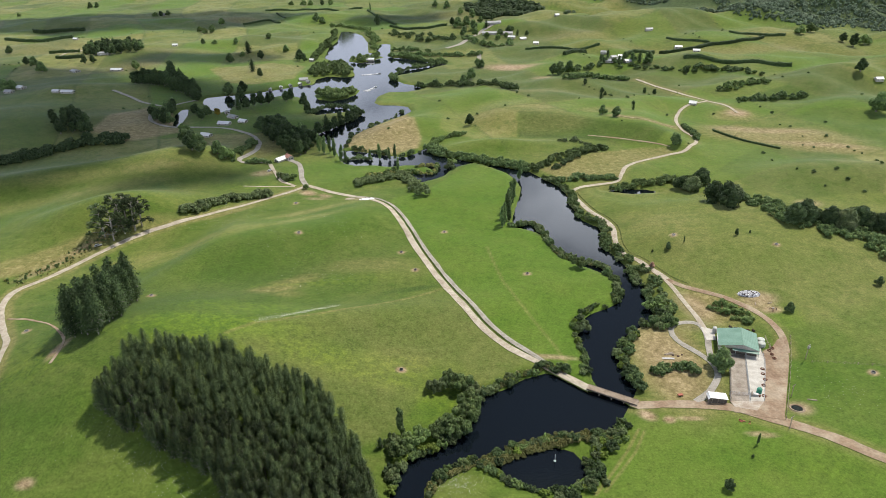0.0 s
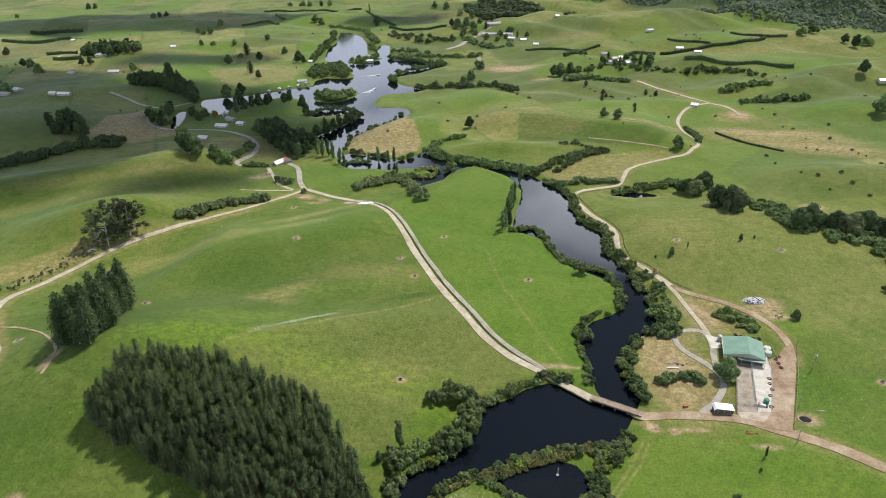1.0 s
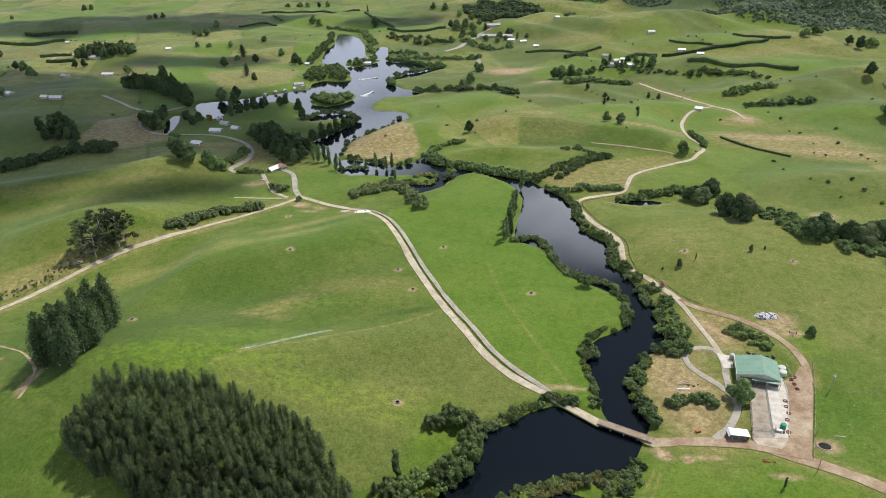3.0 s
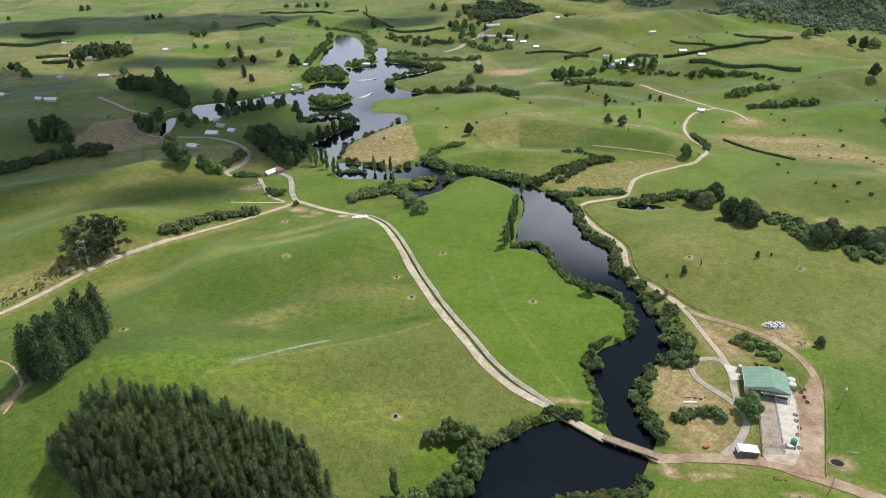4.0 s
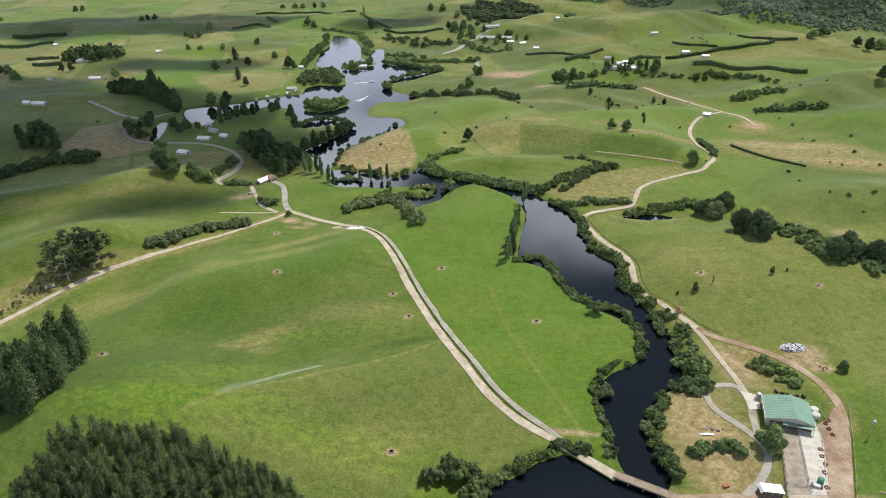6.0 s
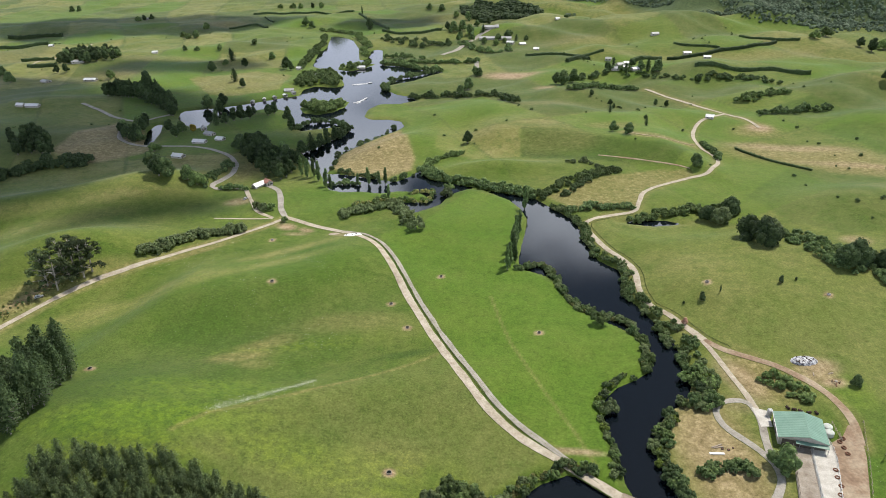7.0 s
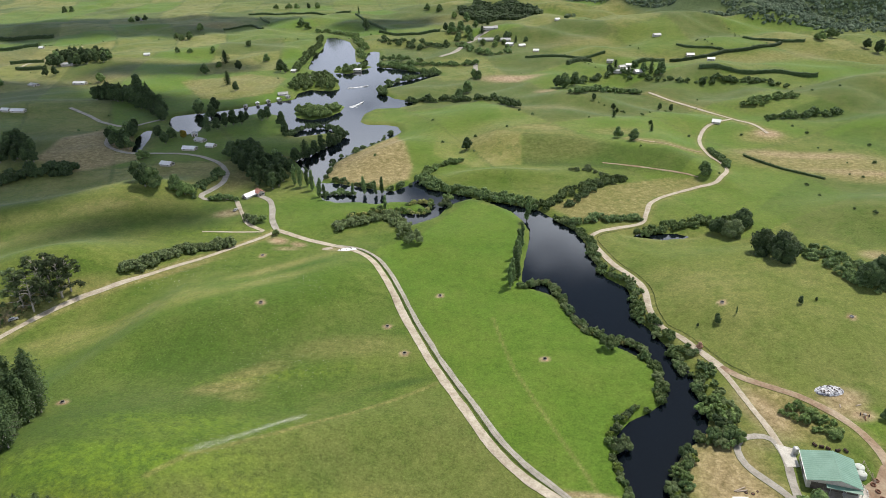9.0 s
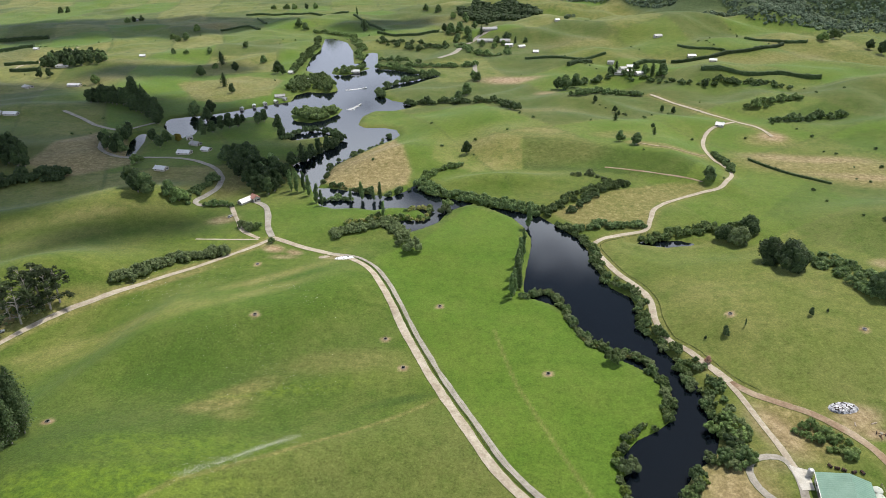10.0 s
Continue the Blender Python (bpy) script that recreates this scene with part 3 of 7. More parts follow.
BELT_FARLAKE = [(-215.1, 1287.1), (-184.6, 1275.2), (-144, 1225.2), (-118.4, 1119.1), (-107.8, 1025.7)]
BELT_FARWEST = [(-187.9, 939.4), (-187.3, 997.2), (-187.2, 1054.4), (-188, 1130.8), (-196, 1209.8)]
BELT_TOP = [(-92.9, 1158.2), (-62.5, 1131.7), (-23.8, 1092.2), (12.6, 1076.7), (26.5, 1086.5)]
BELT_TOPTWO = [(-73.1, 1000.2), (-56.5, 1005.5), (-34.1, 970.9)]
BELT_GOLD = [(-86, 535.5), (-84.4, 573.9), (-73.8, 595), (-54.7, 625.5), (-42.5, 656.1)]
BELT_GOLD_S = [(-78.9, 529.3), (-66.3, 524.2), (-46.6, 514.1), (-34.2, 510.6), (-23.5, 522.2)]
BELT_PENIN = [(-138.9, 645.5), (-126.1, 669.8), (-105.8, 672.9), (-90, 652.6)]
BELT_PENINS = [(-116.7, 581.6), (-108.5, 595.7), (-100.3, 613.8), (-91.6, 632), (-86.8, 643.9)]
BELT_LOOP = [(-171.3, 493.4), (-169.8, 512.2), (-167.8, 530.1), (-169.4, 554.3)]
BELT_HOUSES = [(-158.9, 495.8), (-152.7, 498.3), (-142.8, 495.1)]
BELT_FARR = [(135.3, 736.6), (165.5, 759.3), (197, 779.2), (213.2, 764.8)]
BELT_FARRTWO = [
    (163.9, 819.5), (197.1, 843.8), (215.3, 846.4), (227.3, 822.4), (249.9, 803.4), (280.6, 792.3), (326, 804.3), (350.4, 780.7), (362.9, 762.5)
]
BELT_FARRTHREE = [(293.2, 684.3), (314.3, 694.2), (350.1, 707.5)]
BELT_FARRFOUR = [(291.3, 643.1), (328.5, 656.1), (364.9, 660.6)]
BELT_HEAD = [(31.2, 1092.4), (54.7, 1015.2), (87.5, 999.3), (107.9, 1034.7)]
HEDGE_A = [(247.2, 913.5), (296, 946.9)]
HEDGE_B = [(304.5, 946), (338.1, 932.2), (383.2, 949.8), (421.7, 957.1), (464.2, 981)]
HEDGE_C = [(331.9, 1003.7), (348.2, 965.9), (376.6, 954.3)]
HEDGE_D = [(295.7, 821), (331.9, 823.2), (366.5, 820.6), (393.5, 803.7), (418.9, 798.9)]
HEDGE_E = [(432.1, 1025.1), (449.8, 1005.8), (490.5, 969.4)]
HEDGE_F = [(161.9, 901.2), (196.9, 934.5)]
HEDGE_G = [(-771.8, 1271.6), (-678, 1276.9)]
HEDGE_H = [(-761, 1166.9), (-639.9, 1162.4)]
HEDGE_I = [(-617, 1041.2), (-574.3, 1051.6)]
HEDGE_J = [(-575.7, 985.6), (-530.4, 976.9)]
HEDGE_K = [(236.2, 558.2), (243.6, 541.3), (255, 522.5), (270, 504.5)]
HEDGE_L = [(-395.8, 1338.3), (-370.2, 1348.9), (-342.8, 1352.3), (-315.3, 1305.8)]
HEDGE_M = [(-356.3, 1461.7), (-319.3, 1374.7)]
HEDGE_N = [(118.4, 974.6), (158.3, 943), (220.6, 955.8)]
HEDGE_O = [(-408.6, 1572.8), (-285.8, 1540.8), (-177, 1483.1)]
HEDGE_P = [(-160.3, 1439.3), (-89.3, 1253.2)]
HEDGE_Q = [(211.6, 1193), (263.9, 1390.5)]
HEDGE_R = [(-98.4, 1236.1), (4.3, 1167.7)]
TROUGHS = [
    (-20.4, 220), (42.2, 303.2), (129.6, 335.4), (180.7, 319.3), (-86.3, 340.1), (-2, 358.9), (-189.2, 242.8), (172, 212.5), (-145.1, 272.3),
    (-17.9, 310.3), (-102.6, 406.9), (-26.8, 332)
]
POLES = [(150.5, 224), (133.2, 200.3), (123.7, 182)]
TYRES = [
    (138.2, 230.5), (138.1, 227.7), (137.8, 224.8), (129.6, 217.6), (128.4, 214.3), (127.6, 210.6), (125.4, 207), (122.7, 200.5), (140.2, 232.1)
]
YARD_DIRT = [
    (135.6, 230.5), (141, 233.5), (145.5, 238.5), (149.6, 239), (143.4, 223.1), (133.7, 204.7), (124.2, 186.7), (116.2, 189.2), (108, 192.4),
    (108.1, 195.1), (110.5, 198.3)
]
YARD_RACE = [(121.2, 231), (127.4, 230.8), (115.8, 197.7), (108.7, 198.5)]
YARD_PAD = [(127.4, 230.8), (135.1, 232.2), (133.3, 223.3), (121.4, 197.4), (115.8, 197.7)]
YARD_APRON = [(108.7, 198.5), (121.4, 197.4), (116.6, 192.4), (109.1, 195)]
YARD_FRONT = [(116.1, 250.9), (120.8, 248.2), (118.6, 239.3), (114.5, 239.3)]
DAIRY_ROW = [
    (-134.2, 501.6), (-217.3, 570.6), (-214, 613.5), (-197.9, 620.5), (-212.9, 638.1), (-223.7, 655.4), (-499.2, 766.4), (-504.2, 750.9),
    (-437.1, 730.1), (-422.8, 726.9), (-444.5, 893.2), (-499.6, 978.8), (-500.3, 890.9), (-628.6, 1147.4), (-131.9, 585.2)
]
FAR_ROOFS = [
    (245.9, 639.7), (317.6, 1050.1), (331.9, 949.7), (338.3, 896.1), (219.7, 865.7), (221.2, 847.6), (242.5, 910), (210.9, 848.7), (230.6, 836.4),
    (462.6, 697.8), (85.3, 1082.6), (106, 1061.3), (123.7, 1059.5), (82.7, 1150.2), (139, 1019.1), (-187.3, 936.1), (-173.7, 803.5), (-156.5, 874.6),
    (20.4, 769.8), (221.9, 929.3), (193.5, 1171.7), (-105.4, 938.9), (52, 1406.9), (-117.5, 942), (-419, 1042.7), (-617.1, 1507)
]
BOATS = [(-85.4, 848.3), (-82.5, 769.8)]
LAKE_HUTS = [(-205.1, 761.7), (-194.5, 770.8), (-184.7, 778.7), (-174.7, 786.5), (-166.6, 794.5)]
DRY_PATCHES = [
    (-88.6, 284.7, 12, 5, 15, 0.55), (-79.6, 296.4, 13, 4, 20, 0.45), (-81.5, 279, 8, 4, 0, 0.35), (-73.4, 302.6, 8, 3, 10, 0.3),
    (95.1, 225.7, 15, 34, 0, 0.95), (126.5, 269, 9, 16, 10, 1), (94.8, 206.9, 12, 5, 0, 0.9), (147.2, 269.7, 10, 8, 0, 0.7),
    (282.8, 542.4, 60, 22, -15, 0.9), (310.3, 503.5, 35, 14, -15, 0.9), (183.4, 321.2, 90, 60, 0, 0.1), (144.8, 604.1, 22, 10, 0, 0.6),
    (60.5, 614.6, 60, 30, 0, 0.3), (-231.3, 319.1, 45, 7, 40, 0.8), (-420, 1386.2, 60, 30, 0, 0.8), (424.3, 923, 90, 25, 0, 0.6),
    (-650.9, 1075.9, 130, 70, 0, 0.4), (49.9, 1348.4, 90, 60, 0, 0.4), (-194.4, 554.3, 30, 14, 0, 0.5), (-25.5, 225.1, 30, 10, 20, 0.2)
]
DRY_MORE = [
    (-153, 537.6, 10, 22, 0, 0.6), (-421.6, 900.8, 50, 30, 0, 0.6), (277.5, 954, 60, 20, 0, 0.4), (549.5, 910, 90, 40, 0, 0.4),
    (271.8, 600.4, 20, 14, 0, 0.8), (-221.9, 338.2, 50, 6, 40, 0.6), (-159.9, 379.5, 40, 2.5, 35, 0.7), (-44.5, 314.4, 25, 8, 10, 0.3),
    (181.1, 564.2, 35, 5, -20, 0.7), (97.8, 575, 40, 20, 0, 0.35), (103.7, 691.9, 40, 14, 0, 0.4), (-106.3, 637.6, 40, 20, 0, 0.3),
    (-388.8, 1006.3, 70, 20, 0, 0.5), (206.4, 1053.6, 60, 30, 0, 0.4)
]
SOIL_PATCHES = [
    (-224, 314, 14, 3.0, 62, 0.5), (-211, 341, 14, 2.5, 55, 0.5), (-60, 412, 9, 3.5, -15, 0.45),
    (112.9, 179.9, 5, 1.3, -10, 0.7), (82.5, 189.3, 2.2, 1.8, 0, 0.9), (90.6, 189.7, 5, 1.2, -5, 0.7), (75, 192, 3.5, 2.4, -40, 0.9), (-141, 473, 9, 6, 20, 0.6),
    (118.7, 267.5, 6, 13, 15, 0.55), (93.9, 225.7, 12, 26, 0, 0.4), (150.2, 267.1, 7, 5, 0, 0.5), (114.3, 253.3, 8, 5, 0, 0.35),
    (-98.3, 427.4, 6, 4, -20, 0.9),
    (-85.5, 422.8, 5, 2.5, -20, 0.8), (87.2, 861.9, 34, 14, 0, 0.9), (281.1, 559.9, 45, 8, -15, 0.45), (302.1, 514.2, 40, 6, -15, 0.45),
    (116.8, 783.9, 12, 8, 0, 0.6), (153.6, 262.8, 5, 3, 0, 0.8), (133.5, 193.5, 4.5, 3.6, 0, 0.7), (44, 230.2, 11, 1.5, -8, 0.7),
    (152.5, 272.8, 8, 5, 0, 0.6), (-90.5, 416.8, 8, 2, 0, 0.5), (277.3, 607.7, 10, 8, 0, 0.8), (-142.7, 158.4, 3, 2, 0, 0.8),
    (-159.4, 217.9, 2.2, 6, -15, 0.9), (100.5, 268.1, 3, 3, 0, 0.4), (228.5, 379.3, 8, 5, 0, 0.5)
]
LUSH_PATCHES = [
    (-101.8, 231.8, 34, 10, 8, 0.9), (-94.5, 253.9, 30, 10, 0, 0.5), (-100.3, 473, 38, 28, 0, 0.6), (-43.8, 476.2, 40, 10, 0, 0.6),
    (-41.7, 221.8, 35, 9, -10, 0.4), (97, 213.4, 8, 4, 0, 0.9), (5, 519.4, 40, 14, 0, 0.3), (154.8, 256.7, 10, 10, 0, 0.6),
    (-105.2, 351.6, 60, 20, 25, 0.3), (-3.8, 205.4, 12, 20, 0, 0.5), (97.7, 166.6, 75, 26, 0, 0.7), (126.8, 155.8, 40, 26, 0, 0.7),
    (-127, 169.2, 60, 30, 0, 0.35), (-107.2, 319.1, 60, 18, 28, 0.35)
]
# deeper green, with the shade of the near hill faces put into it
DEEP_SHADE_PATCHES = [
    (160, 207, 20, 12, 20, 0.55), (-140, 245, 40, 30, 20, 0.55), (-110, 228, 40, 16, 0, 0.55),
    (-118, 262, 45, 26, 20, 0.75), (-95, 240, 40, 14, 20, 0.6), (-45, 232, 26, 10, 60, 0.5), (-66, 222, 12, 26, 10, 0.45), (-20, 250, 30, 8, 30, 0.4), (-380, 615, 70, 60, 0, 0.6),
    (-95, 312, 66, 30, 22, 0.6), (-140, 275, 50, 36, 30, 0.55), (-70, 275, 60, 24, 12, 0.4), (-150, 175, 50, 40, 0, 0.35), (-62, 318, 40, 16, 25, 0.45), (-100, 262, 50, 14, 8, 0.4), (-250, 430, 60, 30, 20, 0.35),
    (-150, 215, 40, 40, 0, 0.3), (-22, 288, 16, 3, 18, 0.9), (-40, 280, 18, 2.5, 14, 0.6), (-140, 470, 45, 25, 0, 0.4)
]
# paler bands that put the sunlit crests into the grass colour
LIT_RIDGES = [
    (-121.4, 348.7, 60, 6, 30, 0.9), (-85.8, 390.5, 28, 5, 32, 0.9), (-153.4, 339.6, 40, 6, 30, 0.8), (-237, 460, 70, 7, 20, 0.8),
    (-269, 420.6, 60, 8, 25, 0.7), (34.7, 637.8, 60, 12, 8, 0.7), (-53.5, 693.3, 40, 12, 20, 0.6), (313.1, 808.6, 60, 10, 0, 0.6),
    (262.4, 434, 50, 10, -8, 0.6), (-668.1, 1091.1, 120, 30, 0, 0.9), (-432, 1125.7, 100, 25, 0, 0.8)
]
WEED_PATCHES = [
    (-101.8, 231.8, 36, 9, 8, 1), (-106.5, 218.7, 20, 8, 0, 0.9), (-94.5, 253.9, 30, 8, 0, 0.6), (-41.5, 220, 38, 8, -12, 0.9),
    (-22.9, 221.5, 18, 8, 0, 0.8), (-1.6, 205.5, 10, 16, 0, 0.9), (-68.8, 294.2, 30, 4, 10, 0.5), (-114.2, 190, 20, 12, 0, 0.4),
    (-167.4, 213, 20, 14, 0, 0.4), (154.8, 256.7, 9, 9, 0, 0.6), (124.3, 161.9, 20, 5, 0, 0.4), (-128.1, 443.1, 40, 6, 5, 0.5),
    (-7.9, 178.4, 10, 8, 0, 0.6)
]
FLAT = [
    (-39.1, 411.2), (-12.3, 434), (17.8, 483.7), (49.5, 467), (40.6, 374.4), (59.6, 344.8), (88.1, 296.5), (81.4, 274.2), (57.3, 249.5),
    (55.8, 209.3), (37.1, 234.5), (20.2, 253.2), (4.2, 292.7), (-15.2, 348.9), (-28.1, 387.2)
]
SLOPE = [
    (-93.9, 224.8), (-84.6, 237), (-60.7, 251.7), (-36.5, 266), (-4, 289.4), (16.7, 246.5), (32.6, 227.2), (9.9, 209.7), (-8.4, 208.7),
    (-20.6, 185.4), (-32.4, 177.3), (-47.8, 200.1), (-72, 213.4)
]
RIGHT_FIELD = [(144.6, 223), (179.2, 216.1), (202.7, 212.9), (172.9, 169.3), (143.6, 179.7), (126.4, 187.1)]
GOLD = [(-89.7, 539.9), (-84, 569.9), (-73.3, 590.8), (-38.6, 638.9), (-26, 575.5), (-22, 555), (-24.6, 529.4), (-41.9, 513.9), (-71.4, 526.8)]
STRAW = [(71.4, 470.3), (119, 502.8), (158.7, 514.6), (181.5, 509.1), (184.2, 499.8), (141.5, 480.1), (125.9, 446.4), (86.5, 444.9)]
BROWN_FIELD = [(-330.5, 585), (-338, 647), (-318, 690), (-285, 665), (-262, 618), (-246, 592), (-288, 560)]
TAN_FIELD = [(-316.1, 885), (-243.3, 929.4), (-190, 899.6), (-185.9, 806.5), (-238.3, 792.1), (-264.7, 800.1)]
ROUND_FIELD = [(233.7, 768.7), (269.5, 801.1), (347.9, 807.8), (364.2, 750.6), (307.5, 769.8)]
GREEN_FIELD = [(65.3, 598.2), (110.2, 589.3), (138.3, 575), (174.5, 542.1), (193, 529.6), (169.7, 521.9), (104, 549.2), (65.4, 566.5)]
DEEP_BANK = [(68.3, 601.2), (110, 587.6), (153.1, 553.1), (195.2, 543.9), (173.3, 517.8), (120.9, 535.5), (63.7, 553.3)]
DEEP_HILL = [
    (200.9, 455.1), (253.5, 508.4), (282.9, 512.4), (321.5, 499), (304.2, 426.7), (285.2, 392.3), (253.1, 392), (228.6, 386.7), (204.8, 406.9)
]
DEEP_FAR = [(304.2, 646.9), (324.4, 674.6), (368, 694.6), (401, 677.9), (477.7, 674.7), (431.1, 603.6), (362.7, 625.1)]
DEEP_EAST = [(323.8, 598.2), (355.5, 610.5), (419.6, 584.1), (367.8, 501), (348, 513.3), (340.6, 560.4)]
PALE_BANK = [(1, 642.2), (67.2, 601.2), (62.6, 553.3), (25, 545.3), (-7.1, 580.3)]
PALE_FIELD = [(55.3, 688.1), (108.8, 728.4), (170, 719.3), (221, 642.7), (217.2, 611.2), (161.9, 587.8), (113.1, 606.6), (60.5, 614.6)]
STOCK_PATH = [(22.8, 336.1), (24.9, 318.9), (28.6, 295.7), (33.9, 275.8), (40.1, 258.5), (46.6, 239.5), (50.7, 222.8)]
WHEEL_TRACKS = [(69.6, 184.5), (62.5, 173.2), (55.3, 164), (47.4, 154.2)]
WHEEL_TRACKS_TOO = [(71.2, 183), (65.4, 173), (58.2, 164), (50.8, 155.4)]
SLOPE_PATH = [(-93.1, 226), (-84.6, 237), (-60.6, 251.1), (-36.5, 266), (-4, 289.4)]
FLOWERS_RIGHT = [(145.5, 211.6), (150.7, 204.3), (161, 203.2), (147.5, 194.2)]
FLOWERS_POND = [(-2.8, 159.3), (2, 161.2), (6.6, 158.1)]
FLOWERS = [(-84.7, 239.2), (-70.5, 249.9), (-52.6, 265.1)]
FLOWERS_NEAR = [(-131.6, 181), (-119.6, 176.1), (-110.7, 170.2), (-96.3, 164.6), (-86.5, 157.5)]
FLOWERS_HILL = [(-160.6, 370.5), (-135.5, 381.9), (-120.5, 395.5)]


# ---- lie of the land ----
def stretch(v, a, b):
    """0 below a, 1 above b, smooth between."""
    k = np.clip((v - a) / (b - a), 0.0, 1.0)
    return k * k * (3 - 2 * k)


WATERS = [np.array(SHORE_EAST + SHORE_FAR + SHORE_WEST + BANK_SPIT + BANK_WEST + BANK_EAST), np.array(POND), np.array(HOUSE_POND), np.array(GULLY_POND)]
ISLANDS = [np.array(ISLAND), np.array(STRIP)]


def inside(poly, x, y):
    hit = np.zeros(x.shape, bool)
    for (x0, y0), (x1, y1) in zip(poly, np.roll(poly, -1, 0)):
        if y0 != y1:
            hit ^= ((y0 > y) != (y1 > y)) & (x < (x1 - x0) * (y - y0) / (y1 - y0) + x0)
    return hit


def to_line(line, x, y, closed=False):
    """Distance from points to a broken line."""
    best = np.full(x.shape, 1e12)
    ends = np.roll(line, -1, 0) if closed else line[1:]
    for (x0, y0), (x1, y1) in zip(line, ends):
        dx, dy = x1 - x0, y1 - y0
        k = np.clip(((x - x0) * dx + (y - y0) * dy) / (dx * dx + dy * dy + 1e-9), 0, 1)
        best = np.minimum(best, (x - x0 - k * dx) ** 2 + (y - y0 - k * dy) ** 2)
    return np.sqrt(best)


def from_water(x, y):
    """Metres from the nearest shore, negative on the water."""
    d = np.full(x.shape, 1e6)
    for poly in WATERS:
        e = to_line(poly, x, y, True)
        d = np.minimum(d, np.where(inside(poly, x, y), -e, e))
    for poly in ISLANDS:
        e = to_line(poly, x, y, True)
        d = np.maximum(d, np.where(inside(poly, x, y), e, -e))
    return d


# crest x, y, height, half length, half width, turn in degrees
HILLS = [
    (-42, 255, 4.6, 52, 16, 14), (-297, 453, 11.4, 120, 28, 24), (-424, 620, 9, 80, 60, 0), (178, 347, 9, 85, 55, 10),
    (285, 425, 14, 75, 36, -8), (-46, 588, 7.3, 40, 28, 35), (14, 677, 6, 60, 36, 10), (35, 525, 6.7, 46, 13, 4),
    (181, 652, 5.6, 60, 36, 0), (305, 842, 15, 90, 42, 0), (437, 725, 15, 110, 42, 12), (388, 620, 9, 90, 32, -10),
    (452, 1004, 14, 150, 60, 8), (108, 742, 5, 60, 36, 0), (362, 1141, 34, 190, 75, 5), (185, 1224, 20, 110, 70, 0),
    (133, 1504, 26, 200, 90, 0), (-441, 993, 9, 90, 60, 0), (-303, 1106, 9, 110, 50, 15), (-457, 753, 8, 80, 45, 20),
    (-149, 255, 7.1, 70, 40, 15), (-719, 1367, 12, 200, 80, 0), (-244, 1397, 9, 150, 80, 0), (538, 509, 14, 110, 60, 20),
    (560, 789, 16, 120, 60, 0), (627, 965, 10, 140, 60, -10), (-151, 507, -4.6, 60, 30, 20), (65, 1162, 9, 110, 45, 0),
    (229, 988, 8, 90, 40, 10), (-350, 287, 10, 90, 60, 0), (302, 198, 10, 90, 60, 0), (-120, 215, 19.6, 60, 45, 0),
    (-215, 385, 17.8, 45, 30, 25), (-207, 500, 8.1, 40, 28, 20),
]

# steep-faced ridges: crest line, height, width of the near face and of the far one
RIDGES = [
    ([(-159, 296), (-145, 315), (-132, 331), (-101, 338), (-78, 349), (-52, 365), (-32, 373)], 9.8, 23, 36),
    ([(27, 601), (70, 603), (110, 590), (155, 558), (191, 534), (203, 514)], 10.4, 24, 75),
    ([(-278, 383), (-267, 415), (-226, 445), (-197, 469), (-159, 485)], 2.6, 20, 30),
]


# where the ranges begin: distance ahead for each bearing x / y
FOOT_BEARING = (-0.05, 0.1, 0.2, 0.27, 0.33, 0.4, 0.43, 0.52, 0.6, 0.66, 0.9)
FOOT_AHEAD = (2600, 1900, 1560, 1400, 1230, 1215, 1140, 1075, 1060, 1050, 1030)


def behind_foot(x, y):
    """Metres behind the foot of the ranges."""
    return y - np.interp(x / np.maximum(y, 50), FOOT_BEARING, FOOT_AHEAD)


